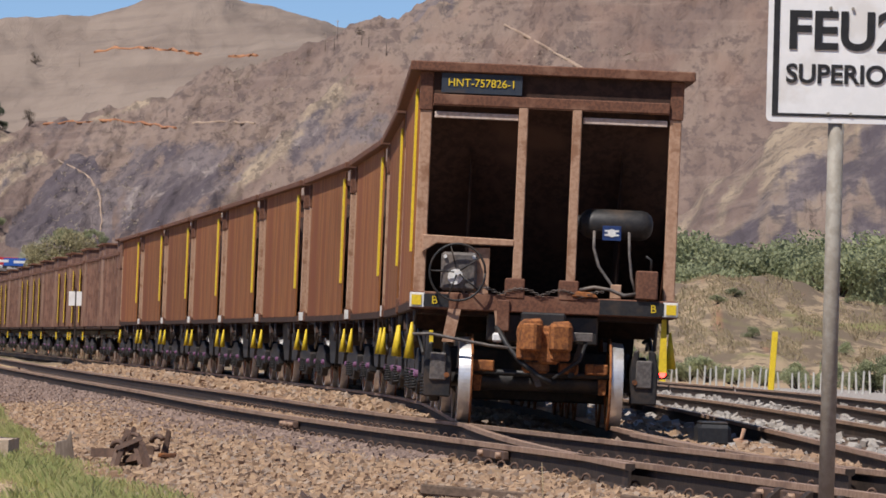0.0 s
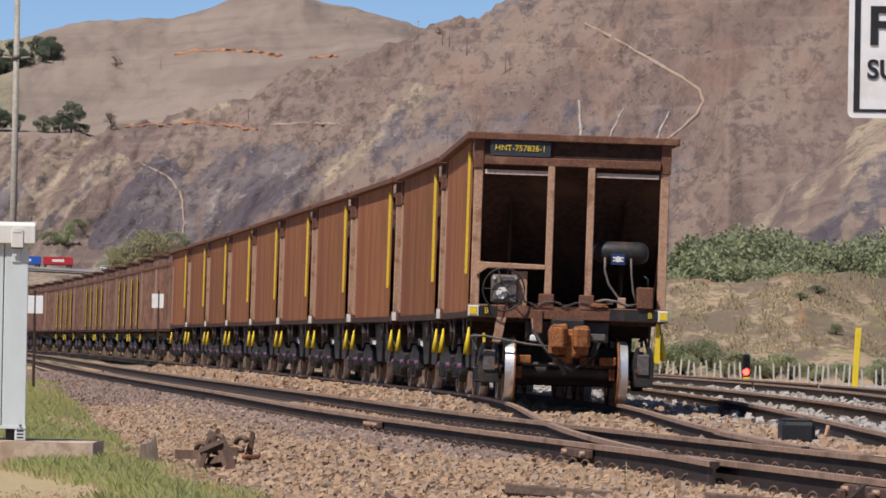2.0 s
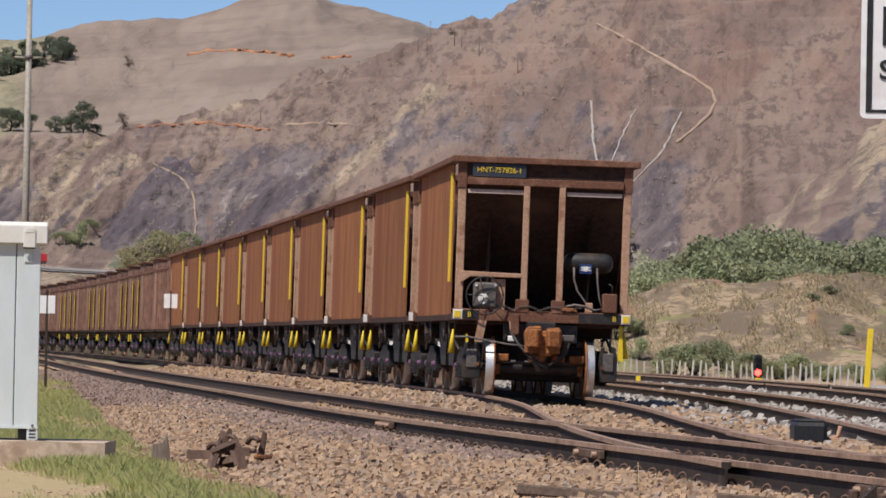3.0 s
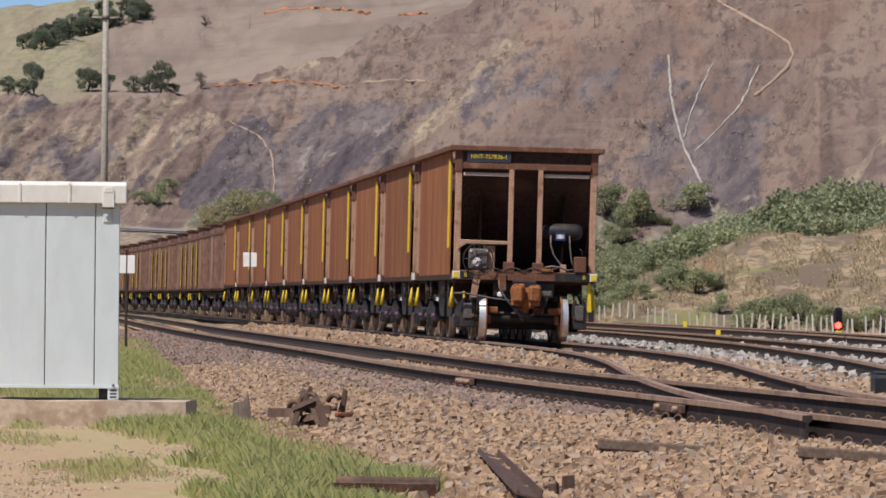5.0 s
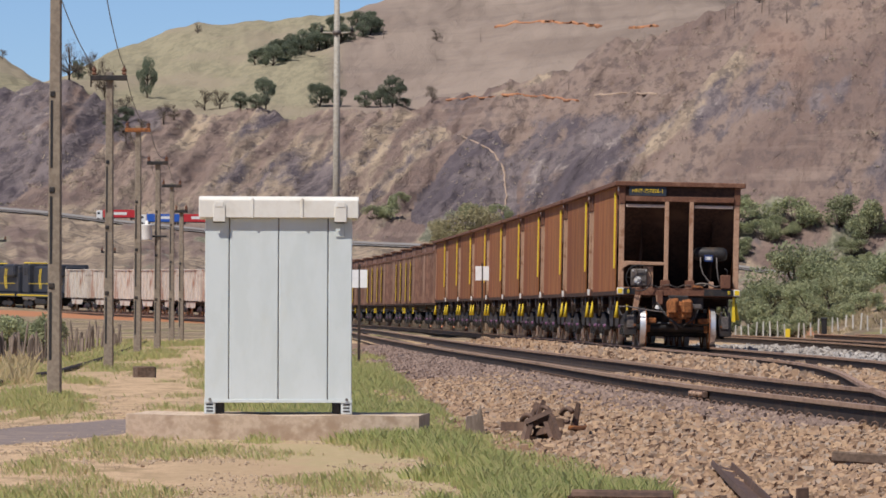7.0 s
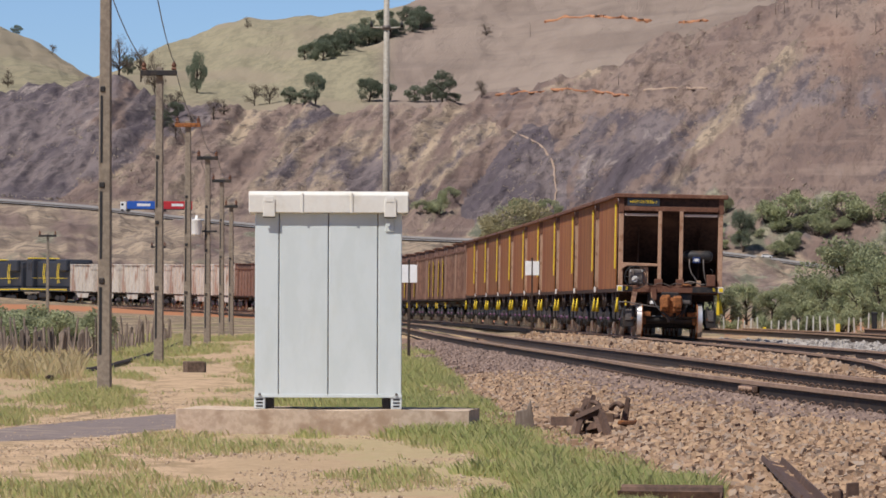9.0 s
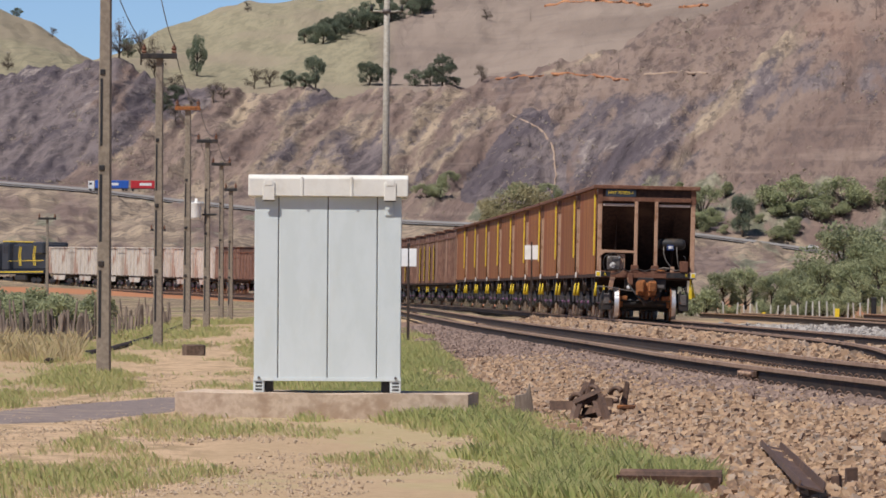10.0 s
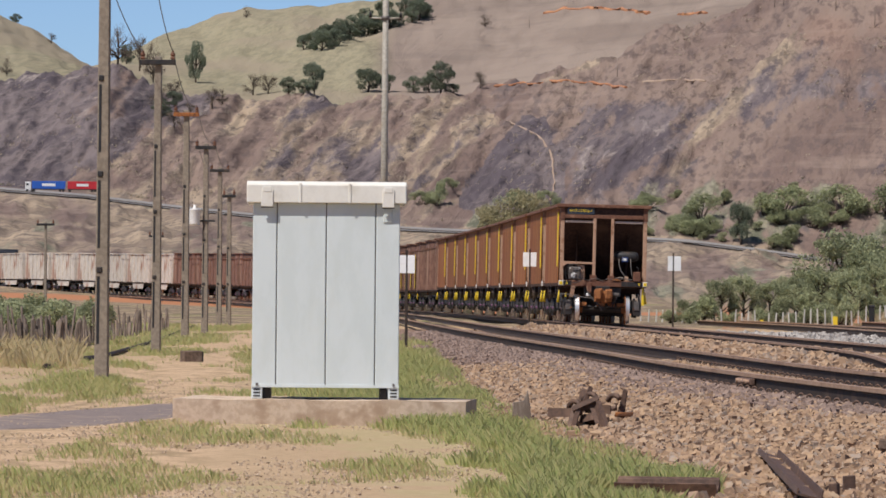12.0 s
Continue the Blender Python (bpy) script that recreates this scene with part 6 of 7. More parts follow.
hill_line("drain_chute", ((-3.45, 2.0), (-3.1, 1.85), (-2.93, 1.62), (-2.9, 1.3), (-2.95, 1.1)), 0.7, PALE_EARTH, "faint washed gully beside the dark rock", "gully", 0.012)

for a, e in ((-0.298, 3.45), (-0.43, 3.3), (-0.33, 3.32), (-0.02, 3.38), (0.06, 3.36), (0.26, 3.27), (0.70, 3.08), (-2.2, 2.5), (-4.3, 3.08), (-3.2, 3.05)):
    q = on_hill(a, e)
    p = thing("power_post", "thin weathered wooden power post on the hillside", "utility pole", Matrix.Translation(q), "hill power posts")
    part("shaft", rod(new_bm(), (0, 0, -1), (0, 0, 8.5), 0.17, 0.13, 6), WOOD_POST, p)
    part("crossarm", box(new_bm(), -0.7, 0.7, -0.08, 0.08, 7.9, 8.1), WOOD_POST, p)


# ---- trees and growth ----
def leaf_cloud(rand, centres, n, size):
    """Small folded leaf clumps scattered round the ends of the limbs."""
    verts, faces = [], []
    for k in range(n):
        c, r = rand.choice(centres)
        d = Vector((rand.gauss(0, 1), rand.gauss(0, 1), rand.gauss(0, 0.75)))
        d = d.normalized() * r * rand.uniform(0.35, 1.0) ** 0.6
        p = c + d
        u = Vector((rand.gauss(0, 1), rand.gauss(0, 1), rand.gauss(0, 1))).normalized()
        v = u.orthogonal().normalized()
        w = u.cross(v)
        s = size * rand.uniform(0.6, 1.4)
        i = len(verts)
        verts += [p - v * s, p + w * s * 0.6, p + v * s, p - w * s * 0.6 + u * s * 0.35]
        faces += [(i, i + 1, i + 2), (i, i + 2, i + 3)]
    return verts, faces


def build_tree(seed, leaf, bare=False, tall=1.0, clumps=6500, size=0.017):
    """A tree of unit height: tapered trunk, limbs, a full uneven crown of many small clumps."""
    rand = random.Random(seed)
    t = thing("tree", "", "tree")
    trunk = new_bm()
    top = Vector((rand.uniform(-0.04, 0.04), rand.uniform(-0.04, 0.04), 0.42))
    rod(trunk, (0, 0, -0.03), top, 0.032, 0.02, 7)
    rod(trunk, top, top + Vector((rand.uniform(-0.05, 0.05), 0, 0.3)), 0.02, 0.006, 6)
    centres = [(Vector((0, 0, 0.6)), 0.26), (Vector((rand.uniform(-0.08, 0.08), rand.uniform(-0.08, 0.08), 0.83)), 0.16)]
    for k in range(15):
        a = 2 * math.pi * k / 15 * 4 + rand.uniform(-0.4, 0.4)
        z = rand.uniform(0.20, 0.84)
        out = (0.36 - 0.30 * abs(z - 0.45)) * rand.uniform(0.55, 1.1) / tall
        end = Vector((out * math.cos(a), out * math.sin(a), z))
        start = Vector((0, 0, max(0.1, min(0.42, z - rand.uniform(0.08, 0.25)))))
        rod(trunk, start, start.lerp(end, 0.5) + Vector((0, 0, 0.03)), 0.014, 0.01, 5)
        rod(trunk, start.lerp(end, 0.5) + Vector((0, 0, 0.03)), end, 0.01, 0.004, 5)
        if bare:
            for q in range(6):
                tip = end + Vector((rand.uniform(-0.12, 0.12), rand.uniform(-0.12, 0.12), rand.uniform(0.02, 0.16)))
                rod(trunk, start.lerp(end, rand.uniform(0.5, 1.0)), tip, 0.005, 0.002, 4)
        centres.append((end, rand.uniform(0.09, 0.18)))
    part("trunk", trunk, BARK, t)
    v, f = leaf_cloud(rand, centres, clumps // (3 if bare else 1), size * (0.7 if bare else 1))
    part("crown", raw("crown", v, f, leaf), None, t)
    return t


def build_bush(seed, leaf, clumps=3000):
    rand = random.Random(seed)
    t = thing("bush", "", "bush")
    stem = new_bm()
    centres = []
    for k in range(10):
        a = rand.uniform(0, 2 * math.pi)
        end = Vector((0.55 * math.cos(a) * rand.random(), 0.45 * math.sin(a) * rand.random(), rand.uniform(0.25, 0.8)))
        rod(stem, (0, 0, -0.02), end, 0.02, 0.006, 4)
        centres.append((end, rand.uniform(0.16, 0.26)))
    part("stem", stem, BARK, t)
    v, f = leaf_cloud(rand, centres, clumps, 0.024)
    part("foliage", raw("foliage", v, f, leaf), None, t)
    return t


TREES = {"dark": [build_tree(1, LEAF_DARK), build_tree(2, LEAF_DARK)], "green": [build_tree(3, LEAF), build_tree(4, LEAF, tall=0.8), build_tree(5, LEAF)],
         "dry": [build_tree(6, LEAF_DRY, True), build_tree(7, LEAF_DRY, True)], "pale": [build_bush(12, LEAF_PALE)], "bush": [build_bush(8, LEAF), build_bush(9, LEAF), build_bush(10, LEAF)]}
TREE_WORDS = {"dark": "dark green spreading tree on the hill shoulder", "green": "green tree with an uneven crown, its colour paled for haze", "dry": "half-bare grey tree on the dry hill", "bush": "green bush beyond the tracks, its colour paled for haze", "pale": "pale yellowed bush below the road"}
USED = set()
tr = random.Random(11)


def plant(kind, place, h, wide=1.0, group=""):
    base = tr.choice(TREES[kind])
    m = Matrix.Translation(place) @ Matrix.Rotation(tr.uniform(0, 6.28), 4, "Z") @ Matrix.Diagonal((h * wide, h * wide, h, 1))
    if base.name in USED:
        ob = copy_thing(base, m @ Matrix.Diagonal((*(1 / v for v in base.scale), 1)))
    else:
        USED.add(base.name)
        base.matrix_basis = m
        ob = base
    return tagged(ob, TREE_WORDS[kind], "bush" if kind in ("bush", "pale") else "tree", group)


def plant_at(kind, a, r, top_el, wide=1.0, group=""):
    x, y = r * math.sin(radians(a)), r * math.cos(radians(a))
    z = land(x, y)
    h = max(1.0, EYE.z + r * math.tan(radians(top_el)) - z)
    plant(kind, Vector((x, y, z - 0.1)), h, wide, group)


for kind, a, e, h, wide in (("dark", -5.02, 2.31, 14, 1.3), ("dark", -4.83, 2.31, 11, 1.3), ("dark", -4.5, 2.31, 10, 1.4), ("dark", -4.33, 2.31, 11, 1.2), ("dark", -4.19, 2.31, 16, 1.0),
                            ("dark", -4.05, 2.31, 5, 1.6), ("dark", -5.92, 2.28, 9, 1.2), ("dark", -5.63, 2.28, 16, 0.8), ("dark", -5.75, 2.28, 8, 1.2), ("dry", -6.32, 2.26, 13, 1.1), ("dry", -6.15, 2.28, 12, 1.2),
                            ("dark", -6.97, 2.40, 25, 0.55), ("dry", -7.85, 2.6, 20, 0.8), ("dry", -7.6, 2.52, 22, 0.7), ("dry", -7.45, 2.4, 26, 0.6), ("dark", -7.75, 2.6, 13, 0.9), ("dry", -9.1, 2.45, 12, 0.8), ("dry", -3.75, 2.36, 9, 1.0),
                            ("dry", -3.7, 3.06, 9, 1.1), ("dark", -7.2, 2.12, 8, 1.3), ("dark", -7.35, 2.0, 9, 1.3), ("dark", -5.5, 2.85, 13, 1.2), ("dark", -5.35, 2.9, 14, 1.2), ("dark", -5.2, 2.95, 14, 1.2), ("dark", -5.05, 3.05, 13, 1.2),
                            ("dark", -4.85, 3.15, 12, 1.3), ("dark", -4.6, 3.2, 12, 1.2), ("dark", -4.45, 3.25, 9, 1.3), ("dark", -5.75, 2.78, 10, 1.3), ("dry", -6.4, 3.13, 9, 0.8), ("dark", -9.0, 3.05, 7, 1.5), ("dry", -8.6, 2.82, 8, 1.0)):
    plant(kind, on_hill(a, e) - Vector((0, 0, 0.4)), h, wide, "trees on the hill")
plant("dry", on_hill(-0.05, 3.5), 4, 1.5, "trees on the hill")
VEG = curve((-1.8, 0.75), (-0.8, 0.93), (0.0, 0.62), (0.4, 0.85), (1.0, 0.7), (2.0, 1.0), (2.6, 1.2), (3.0, 1.4), (3.5, 1.52), (4.2, 1.3), (5, 1.48), (6.5, 1.5))
for k in range(64):
    a = 1.5 + 4.9 * k / 63 + tr.uniform(-0.07, 0.07)
    plant_at("green", a, tr.uniform(300, 420), float(VEG(a)) * tr.uniform(0.78, 1.02), tr.uniform(0.8, 1.15), "trees behind the mound")
for a, top, r in ((0.35, 0.86, 340), (0.6, 0.7, 320), (0.95, 0.66, 310), (1.25, 0.72, 330), (1.6, 0.78, 340), (1.9, 0.85, 330), (0.1, 0.42, 300), (0.75, 0.5, 295), (-0.75, 0.33, 320), (-1.0, 0.28, 300), (-0.45, 0.25, 300), (0.5, 0.42, 280), (1.1, 0.5, 285)):
    plant_at("green", a, r, top, 1.1, "trees behind the mound")
plant("dark", on_hill(-0.79, 0.6, 1935), 17, 0.8, "roadside trees")
for a, e, h in ((-1.3, 0.66, 16), (-1.1, 0.7, 18), (-0.5, 0.68, 17), (-0.2, 0.7, 20), (0.1, 0.66, 20), (0.3, 0.72, 22), (0.8, 0.75, 22), (-1.6, 0.75, 16), (1.3, 0.8, 22), (1.8, 0.9, 24), (-4.1, 0.95, 18), (-4.0, 1.15, 14), (-4.3, 1.0, 14), (-3.4, 0.75, 12), (-3.1, 0.8, 12), (-3.2, 0.9, 14), (-2.9, 0.85, 12)):
    plant("bush", on_hill(a + tr.uniform(-0.15, 0.15), e + tr.uniform(-0.05, 0.3), 1936) - Vector((0, 0, 1)), h * tr.uniform(0.4, 0.8), tr.uniform(1.0, 1.5), "roadside scrub")
for k in range(46):
    a = tr.uniform(-2.1, 1.9)
    plant("bush", on_hill(a, float(ROAD(a)) + 0.05 + 0.75 * tr.random() ** 1.7 * (0.35 + 0.65 * min(1.0, (a + 2.1) / 1.2)), 1936) - Vector((0, 0, 0.6)), tr.uniform(3.5, 8), tr.uniform(1.0, 1.7), "roadside scrub")
for k in range(26):
    a = tr.uniform(-0.35, 2.0)
    plant_at("green" if k % 3 else "bush", a, tr.uniform(420, 640), 0.12 + 0.32 * tr.random() + 0.16 * a, tr.uniform(0.9, 1.2), "trees below the road")
for k in range(14):
    a = -5.62 + 1.25 * k / 13 + tr.uniform(-0.04, 0.04)
    plant("dark", on_hill(a, 2.78 + 0.40 * (a + 5.62) / 1.25 - 0.03 * tr.random()) - Vector((0, 0, 1)), tr.uniform(9, 15), tr.uniform(1.0, 1.4), "trees on the hill")
for k in range(8):
    a = tr.uniform(-7.4, -6.6)
    plant("dry", on_hill(a, tr.uniform(1.75, 2.2)), tr.uniform(7, 11), 1.1, "trees on the hill")
for a, top, wide in ((-3.45, 1.22, 1.1), (-3.25, 1.15, 1.2), (-3.62, 1.05, 1.1), (-3.08, 1.0, 1.2)):
    plant_at("pale", a, 1860 + 20 * top, top, wide, "pale bushes below the road")
for k in range(46):
    a = -1.5 + 8 * k / 45 + tr.uniform(-0.1, 0.1)
    d = 228 - 11.2 * (a - 0.2) + tr.uniform(3, 14)
    d = min(d, 236)
    x, y = d * math.sin(radians(a)), d * math.cos(radians(a))
    plant("bush", Vector((x, y, land(x, y) - 0.05)), tr.uniform(0.7, 1.5), tr.uniform(1.0, 1.6), "bushes behind the pickets")
for k in range(7):
    a = tr.uniform(1.4, 6)
    r = tr.uniform(215, 238)
    x, y = r * math.sin(radians(a)), r * math.cos(radians(a))
    plant("bush", Vector((x, y, land(x, y) - 0.05)), tr.uniform(0.4, 0.8), 1.5, "bushes on the mound")
for k in range(22):
    a = -9.7 + 1.55 * k / 21
    d = tr.uniform(114, 128)
    x, y = d * math.sin(radians(a)), d * math.cos(radians(a))
    plant("bush", Vector((x, y, land(x, y) - 0.05)), tr.uniform(0.9, 1.45), 1.3, "bushes behind the wooden fence")
for kind in TREES:
    for base in TREES[kind]:
        if base.name not in USED:
            plant_at(kind, 7.5, 330, 0.6)


def island_material(name, colours, rough=0.9):
    """A material that differs from piece to piece."""
    m = bpy.data.materials.new(name)
    m.use_nodes = True
    nt = m.node_tree
    geo = nt.nodes.new("ShaderNodeNewGeometry")
    cr = nt.nodes.new("ShaderNodeValToRGB")
    el = cr.color_ramp.elements
    while len(el) < len(colours):
        el.new(0.5)
    for i, c in enumerate(colours):
        el[i].position, el[i].color = i / (len(colours) - 1), (*c, 1)
    nt.links.new(geo.outputs["Random Per Island"], cr.inputs[0])
    tc = nt.nodes.new("ShaderNodeTexCoord").outputs["Object"]
    dust = mix(nt, ramp(nt, speckle(nt, tc, 40.0, 4.0), 0.4, 0.75), cr.outputs[0], colours[-1])
    nt.links.new(dust, nt.nodes["Principled BSDF"].inputs["Base Color"])
    nt.nodes["Principled BSDF"].inputs["Roughness"].default_value = rough
    nt.nodes["Principled BSDF"].inputs["Specular IOR Level"].default_value = 0.2
    return m


def scatter_stones(name, n, where, size, material, label):
    """Angular stones, each a small skewed block with its own turn."""
    g = np.random.default_rng(len(name) * 7 + n)
    cube = np.array([(-1, -1, -1), (1, -1, -1), (1, 1, -1), (-1, 1, -1), (-1, -1, 1), (1, -1, 1), (1, 1, 1), (-1, 1, 1)], float)
    quads = np.array([(3, 2, 1, 0), (4, 5, 6, 7), (0, 1, 5, 4), (1, 2, 6, 5), (2, 3, 7, 6), (3, 0, 4, 7)])
    verts, faces, count = [], [], 0
    for k in range(n):
        place = where(g)
        if place is None:
            continue
        x, y = place
        s = size[0] + (size[1] - size[0]) * g.random() ** 2.2
        p = cube * (1 + g.uniform(-0.35, 0.25, (8, 3))) * (s * np.array((1.0, 0.85, 0.65)) * g.uniform(0.7, 1.2, 3))
        q = Euler(g.uniform(0, 6.28, 3)).to_matrix()
        p = p @ np.array(q).T
        p += (x, y, land(x, y) + s * 0.25)
        verts.append(p)
        faces.append(quads + 8 * count)
        count += 1
    me = raw(name, np.concatenate(verts).tolist(), np.concatenate(faces).tolist(), material)
    return tagged(new(name, me), label, "ballast", kind="stuff")


BALLAST = island_material("mixed_brown_ballast", [(0.18, 0.12, 0.085), (0.37, 0.245, 0.15), (0.28, 0.18, 0.115), (0.31, 0.25, 0.20), (0.43, 0.29, 0.175), (0.36, 0.235, 0.145)])
GREY_BALLAST = island_material("pale_grey_gravel", [(0.24, 0.21, 0.185), (0.38, 0.345, 0.305), (0.31, 0.275, 0.24), (0.42, 0.385, 0.345)])


def near_bank(g):
    y = 27.0 * (85.0 / 27.0) ** g.random()
    mx = main_x(y)
    left = mx - 0.8 - float(SHOULDER(y))
    x = g.uniform(left - 0.5, mx + 1.6)
    if abs(abs(x - mx) - 0.836) < 0.09 or (x < left + 0.4 and g.random() < 0.6):
        return None
    return x, y


def between_tracks(g):
    y = 42.0 * (170.0 / 42.0) ** g.random()
    lo, hi = main_x(y) + 1.0, train_x(y) + 2.4
    x = g.uniform(lo, hi)
    if abs(abs(x - train_x(y)) - 0.836) < 0.1:
        return None
    return x, y


def far_gravel(g):
    y = 42.0 * (180.0 / 42.0) ** g.random()
    x = g.uniform(train_x(y) + 1.2, train_x(y) + 11.0)
    if min(abs(abs(x - line(y)) - 0.836) for line in (side_x, far_x)) < 0.12:
        return None
    return x, y


scatter_stones("ballast", 60000, near_bank, (0.014, 0.042), BALLAST, "loose brown crushed stone beside the rails")
scatter_stones("ballast_between", 20000, between_tracks, (0.03, 0.075), BALLAST, "brown crushed stone between the two lines")
DARK_BALLAST = island_material("oil_darkened_ballast", [(0.145, 0.105, 0.089), (0.251, 0.178, 0.145), (0.197, 0.139, 0.112), (0.303, 0.218, 0.172)])


def oily_bank(g):
    y = 46.0 * (150.0 / 46.0) ** g.random()
    mx = main_x(y)
    x = mx - 0.95 - abs(g.normal(0, 0.45)) * min(1.8, y / 55.0)
    return (x, y) if x > edge_at(y) - 0.1 else None


def edge_at(y):
    return main_x(y) - 0.8 - float(SHOULDER(y))


scatter_stones("dark_ballast", 12000, oily_bank, (0.02, 0.05), DARK_BALLAST, "oil-darkened stones close to the near rail")
scatter_stones("gravel", 9000, far_gravel, (0.03, 0.08), GREY_BALLAST, "pale grey gravel between the sidings")


def land_many(x, y):
    """Heights of the ground at many places."""
    r, a = np.hypot(x, y), np.degrees(np.arctan2(x, y))
    i = np.clip(np.searchsorted(RINGS, r) - 1, 0, len(RINGS) - 2)
    j = np.clip(np.searchsorted(BEARINGS, a) - 1, 0, len(BEARINGS) - 2)
    u, v = (r - RINGS[i]) / (RINGS[i + 1] - RINGS[i]), (a - BEARINGS[j]) / (BEARINGS[j + 1] - BEARINGS[j])
    g = GROUND_Z
    return (g[i, j] * (1 - v) + g[i, j + 1] * v) * (1 - u) + (g[i + 1, j] * (1 - v) + g[i + 1, j + 1] * v) * u


EDGE_Y = np.arange(24.0, 200.0, 0.5)
EDGE_X = np.array([edge_at(v) for v in EDGE_Y])


def grass_field(name, seed, x, y, h, material, label, width=0.0022):
    """Bent blades of heights h standing at x, y."""
    g = np.random.default_rng(seed)
    z = land_many(x, y) - 0.01
    n = len(x)
    a, lean = g.uniform(0, 6.28, n), g.uniform(0.1, 0.75, n)
    h = h * g.uniform(0.45, 1.3, n)
    w = width * g.uniform(0.8, 1.6, n) + y * 0.000022
    dx, dy = np.cos(a) * lean * h, np.sin(a) * lean * h
    v = np.stack([np.stack([x - w, y, z], 1), np.stack([x + w, y, z], 1), np.stack([x + dx * 0.4 + w * 0.5, y + dy * 0.4, z + h * 0.62], 1), np.stack([x + dx, y + dy, z + h], 1)], 1)
    f = np.array([(0, 1, 2), (0, 2, 3)])[None] + 4 * np.arange(n)[:, None, None]
    return tagged(new(name, raw(name, v.reshape(-1, 3).tolist(), f.reshape(-1, 3).tolist(), material)), label, "grass", kind="stuff")


def yard_spots(seed, n, y0, y1):
    """Places on the open yard, as dense in the picture near as far, with the distance to the ballast's edge."""
    g = np.random.default_rng(seed)
    y = y0 * (y1 / y0) ** g.random(n)
    edge = np.interp(y, EDGE_Y, EDGE_X)
    lo = -0.175 * y
    x = lo + (edge + 0.35 - lo) * g.random(n)
    lane = np.interp(y, [p[1] for p in LANES[0]], [p[0] for p in LANES[0]])
    keep = ~((x > -5.95) & (x < -3.12) & (y > 46.5) & (y < 48.3)) & ~((np.abs(x + 0.86) < 0.42) & (y > 29.2) & (y < 30.9))
    keep &= ~((np.hypot((x + 7.05 - 0.04 * (y - 48.6)) / 0.8, (y - 48.6) / 5.8) < 1.0))
    return x[keep], y[keep], (x - edge)[keep], np.abs(x - lane)[keep], g


GRASS = leafy(island_material("green_grass_blades", [(0.237, 0.306, 0.094), (0.375, 0.406, 0.150), (0.300, 0.356, 0.119), (0.575, 0.500, 0.250), (0.338, 0.375, 0.131), (0.475, 0.444, 0.194)]))
STRAW = leafy(island_material("dry_straw_blades", [(0.605, 0.473, 0.275), (0.462, 0.380, 0.193), (0.660, 0.539, 0.330), (0.407, 0.358, 0.165), (0.528, 0.418, 0.231)]))


def cover(x, y):
    return fbm_grid(x * 0.55 + 0.07 * y, y * 0.11, 21, 5, 0.6)


# the greener strip along the ballast
x, y, d, lane, g = yard_spots(31, 420000, 28.0, 120.0)
v = 1.5 * cover(x + 4, y) + 0.75 - np.abs(d + 0.55) / np.where(y < 44, 0.85, 1.3) + 0.3 * fbm_grid(x * 3, y * 0.8, 25, 3)
v = np.where((y < 38) & (d < -1.6), -1, v)
k = (v > 0.12) & (g.random(len(x)) < np.clip(v * 1.5, 0.15, 1) * np.where(d > -3, 1, 0))
grass_field("grass", 1, x[k], y[k], 0.05 + 0.085 * np.clip(v[k], 0, 1), GRASS, "green grass along the edge of the ballast")
# patches of short grass, green and straw, on the trodden yard
x, y, d, lane, g = yard_spots(32, 330000, 28.5, 190.0)
c = cover(x, y) + 0.25 * fbm_grid(x * 2.2, y * 0.6, 26, 3)
path = np.clip(lane / np.where(y > 50, 1.3, 0.9), 0, 1)
far_green = np.clip((y - 48) / 12, 0, 1)
v = c + 0.38 * far_green - 0.04 - 0.75 * (1 - path) * np.where(y > 50, 1, 0.35)
k = (v > 0.0) & (g.random(len(x)) < np.clip(0.12 + 1.6 * v, 0, 0.75))
x, y, v = x[k], y[k], v[k]
green = (g.random(len(x)) < np.clip(0.18 + 0.9 * v + 0.25 * np.clip((y - 48) / 12, 0, 1), 0, 0.85))
grass_field("grass_tufts", 2, x[green], y[green], 0.035 + 0.055 * np.clip(v[green], 0, 1) + 0.0004 * y[green], GRASS, "short green tufts on the trodden yard", 0.002)
grass_field("dry_grass", 3, x[~green], y[~green], 0.03 + 0.04 * np.clip(v[~green], 0, 1) + 0.0003 * y[~green], STRAW, "dry straw stubble over the yard", 0.002)
# tall dry growth before the wooden fence, and straw on the mound beyond the pickets
g = np.random.default_rng(5)
a, r = np.radians(g.uniform(-9.9, -8.25, 9000)), g.uniform(80, 112, 9000)
grass_field("dry_bank", 4, r * np.sin(a), r * np.cos(a), g.uniform(0.08, 0.34, 9000), STRAW, "tall dry grass before the wooden fence", 0.003)
a, r = g.uniform(0.5, 7.0, 60000), g.uniform(212, 243, 60000)
k = fbm_grid(a * 3, r * 0.12, 33, 4) > -0.12
a, r = np.radians(a[k]), r[k]
MOUND_STRAW = island_material("mound_straw", [(0.30, 0.23, 0.14), (0.20, 0.155, 0.10), (0.38, 0.29, 0.18), (0.24, 0.21, 0.11), (0.33, 0.26, 0.155)])
grass_field("mound_grass", 6, r * np.sin(a), r * np.cos(a), g.uniform(0.05, 0.2, len(a)), MOUND_STRAW, "dry tufted grass over the earth mound", 0.012)
# pebbles and crumbs of earth on the bare path
PEBBLE = island_material("yard_pebbles", [(0.48, 0.35, 0.23), (0.38, 0.28, 0.19), (0.56, 0.44, 0.31), (0.32, 0.235, 0.165)])


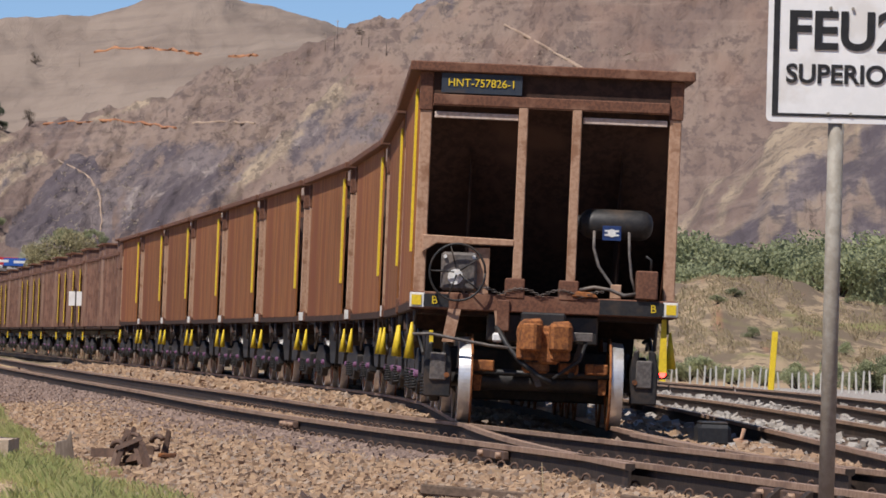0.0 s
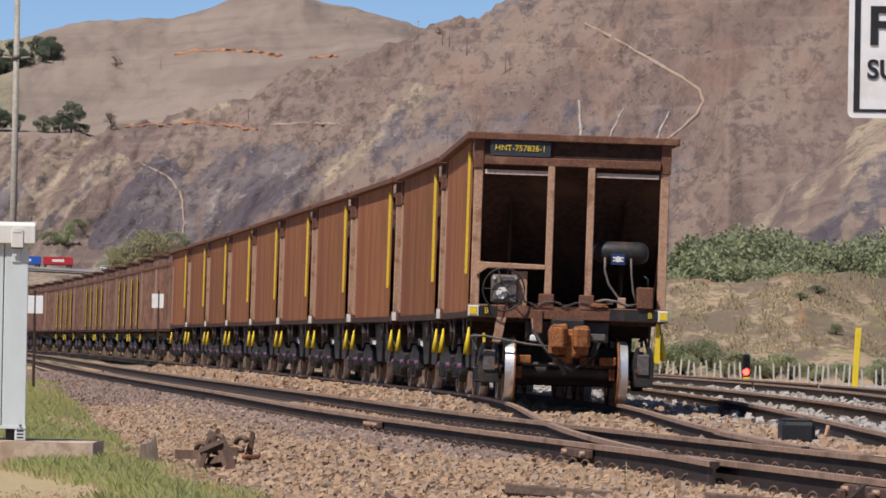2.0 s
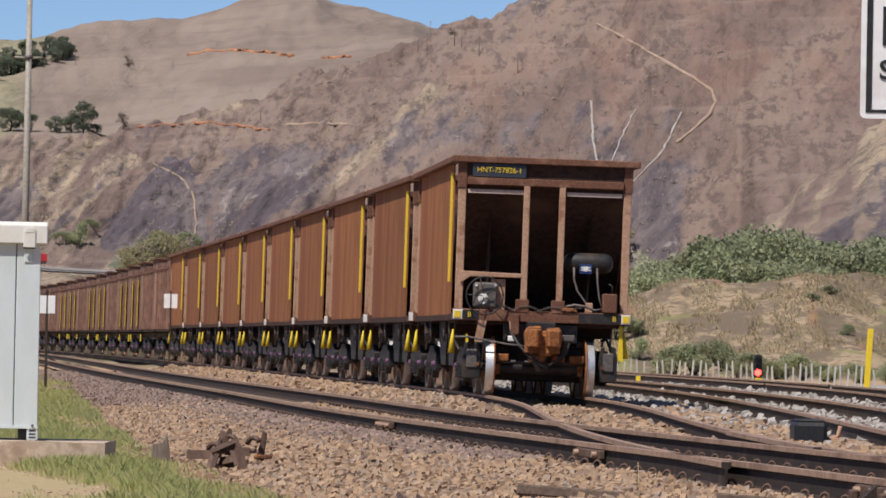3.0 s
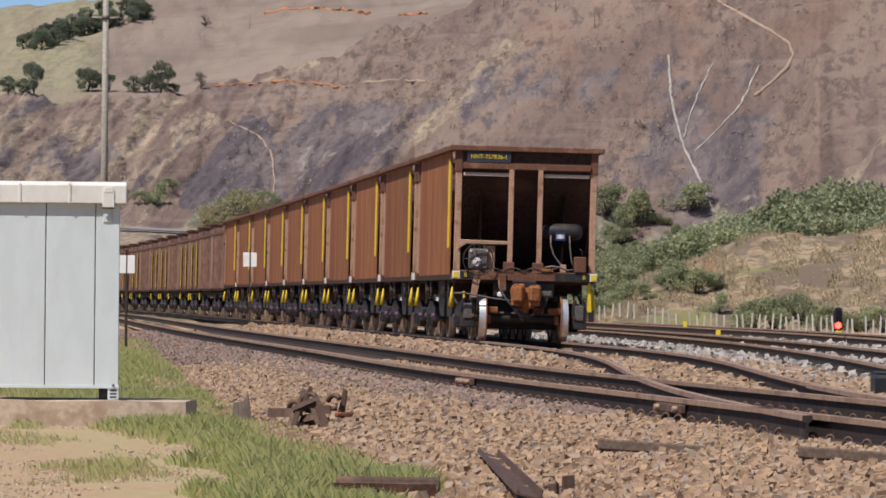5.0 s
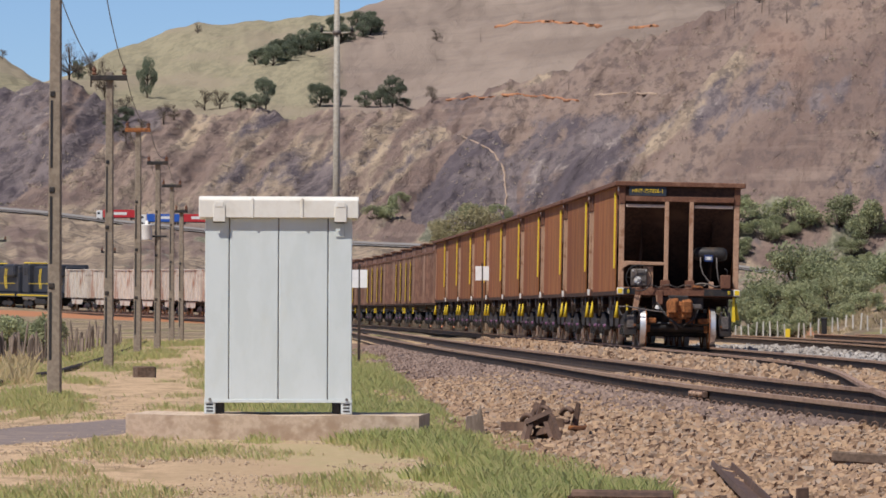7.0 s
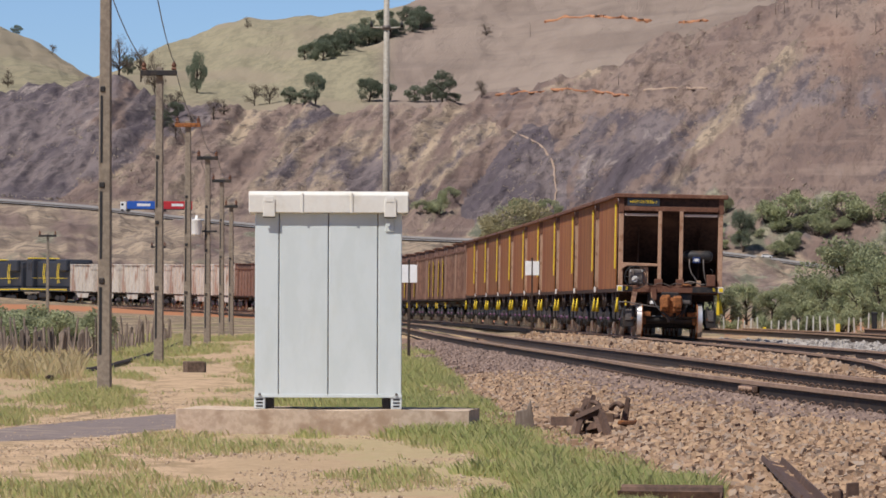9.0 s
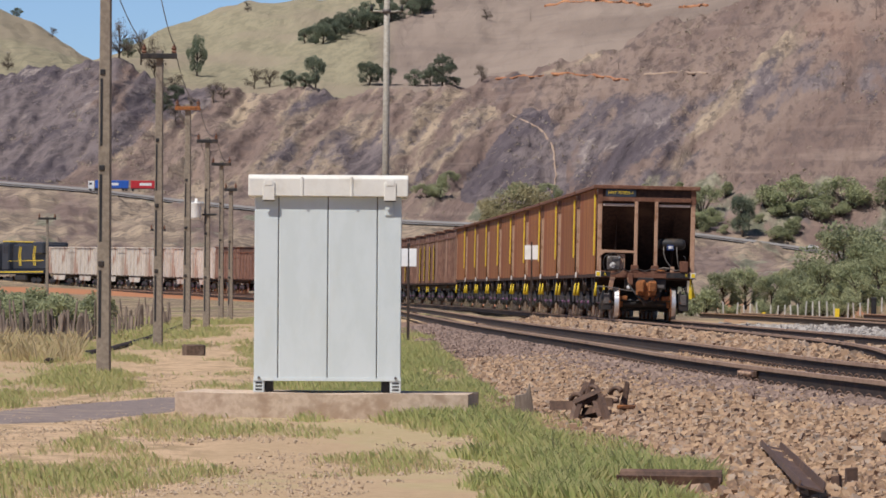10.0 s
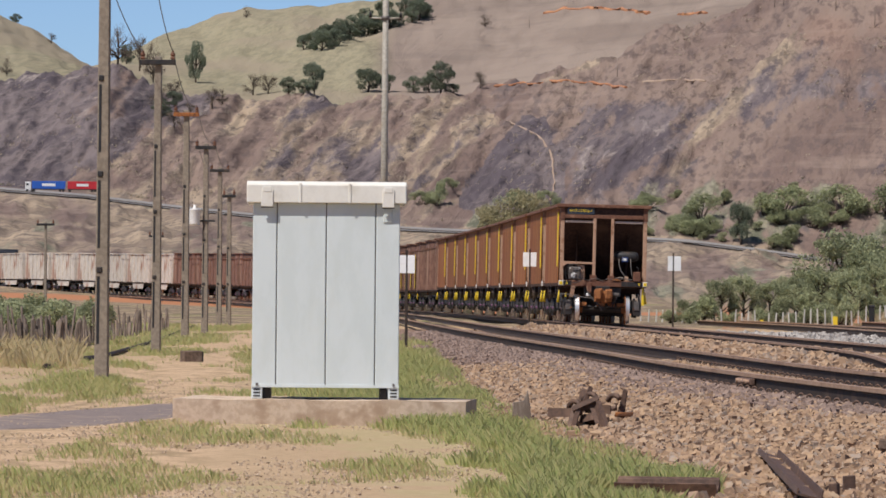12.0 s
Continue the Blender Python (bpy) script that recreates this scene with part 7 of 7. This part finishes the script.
def bare_yard(g):
    y = 28.5 * (75.0 / 28.5) ** g.random()
    x = g.uniform(-0.175 * y, edge_at(y) + 0.4)
    if (-5.95 < x < -3.1 and 46.4 < y < 48.4) or fbm(x * 0.7, y * 0.2, 12.0) < -0.1:
        return None
    return x, y


scatter_stones("pebbles", 22000, bare_yard, (0.003, 0.013), PEBBLE, "small pebbles and crumbs of earth on the path")


def hill_scrub():
    """Low scrub and stones over the scarp, too many to count."""
    g = np.random.default_rng(3)
    verts, faces = [], []
    for k in range(5000):
        a = g.uniform(-10, 7)
        e = g.uniform(0.75, 3.4)
        if a > 3.1 or e > float(LIP(a)) - 0.03 or fbm(a * 1.3, e * 1.6, 8.0) < -0.12:
            continue
        p = on_hill_fast(a, e)
        if p is None:
            continue
        s = g.uniform(0.35, 1.1)
        for q in range(7):
            d = Vector(g.normal(0, 1, 3) * (s, s, s * 0.55))
            u = Vector(g.normal(0, 1, 3)).normalized()
            v = u.orthogonal().normalized() * s * 0.55
            w = u.cross(v)
            c = p + d + Vector((0, 0, s * 0.3))
            i = len(verts)
            verts += [c - v, c + w, c + v]
            faces.append((i, i + 1, i + 2))
    m = island_material("dull_scrub", [(0.24, 0.19, 0.15), (0.34, 0.265, 0.19), (0.24, 0.215, 0.145), (0.38, 0.30, 0.215), (0.28, 0.235, 0.165)])
    return tagged(new("hill_scrub", raw("hill_scrub", verts, faces, m)), "sparse dull scrub over the eroded slopes", "scrub", kind="stuff")


def on_hill_fast(a, e):
    j = int(np.clip(np.searchsorted(BEARINGS, a) - 1, 0, len(BEARINGS) - 2))
    i0 = int(np.searchsorted(RINGS, 1940))
    el = np.degrees(np.arctan2(GROUND_Z[i0:, j] - EYE.z, RINGS[i0:]))
    up = np.nonzero(el >= e)[0]
    if not len(up):
        return None
    r = RINGS[i0 + up[0]]
    x, y = r * math.sin(radians(a)), r * math.cos(radians(a))
    return Vector((x, y, land(x, y)))


hill_scrub()
patch = new_bm()
bmesh.ops.create_grid(patch, x_segments=24, y_segments=24, size=1.0)
for v in patch.verts:
    x, y = v.co.x, v.co.y
    k = 1 + 0.12 * fbm(x * 2, y * 2, 3.3)
    v.co.x, v.co.y = -7.05 + 0.75 * x * k + 0.25 * y, 48.6 + 5.6 * y * k
    r = math.hypot(x, y)
    v.co.z = land(v.co.x, v.co.y) + (0.012 if r < 0.95 else -0.06 * (r - 0.9))
TAR = mat("worn_tar_patch", (0.23, 0.18, 0.155), (0.18, 0.14, 0.125), (0.30, 0.23, 0.18), 12, 1.5, 0.9, 0, 0.2)
tagged(solid("tar_patch", patch, TAR, "worn dark tar patch on the path", "pavement"), kind="structure")

weed = thing("dry_weed", "tall dry straw-coloured weed stalks on the ballast", "weed", pose(1.18, 31.0, land(1.18, 31.0)))
for dx, dy, h, lean in ((0.0, 0.0, 0.42, -0.02), (0.03, 0.1, 0.2, 0.17), (-0.05, 0.0, 0.16, -0.08), (0.06, -0.1, 0.12, 0.1), (0.02, 0.05, 0.25, 0.2)):
    part("stalk", tube(new_bm(), [(dx, dy, -0.02), (dx + lean * 0.4, dy, h * 0.55), (dx + lean, dy, h)], [0.004, 0.003, 0.002], 5), STRAW, weed)


# ---- what moves ----
def motions():
    for k, vehicle in enumerate(TRAIN):
        walk(vehicle, [(t, train_place(k, t)) for t in np.arange(0, 12.01, 0.5)])
    turns = np.arange(0, 181) / 15
    for vehicle in TRAIN[:10]:
        for axle in [o for o in vehicle.children if o.name.startswith("wheelset")]:
            place = axle.matrix_basis.translation.copy()
            walk(axle, [(t, Matrix.Translation(place) @ pose(0, 0, 0, -math.degrees(SPEED * t / 0.46))) for t in turns])
    walk(blue_truck, [(t, road_place(a)) for t, a in ((0, -3.99), (1.5, -4.66), (5.5, -6.35), (6.5, -6.76), (9, -7.75), (10.5, -8.28), (12, -8.80))])
    walk(red_truck, [(t, road_place(a)) for t, a in ((0, -4.2), (1.5, -4.9), (5.5, -6.64), (6.5, -7.08), (9, -9.7), (12, -13.0))])
    walk(car, [(t, road_place(a, False, 1920.0)) for t, a in ((0, -4.6), (9, -0.52), (9.5, -0.25), (12, 0.9))])


motions()
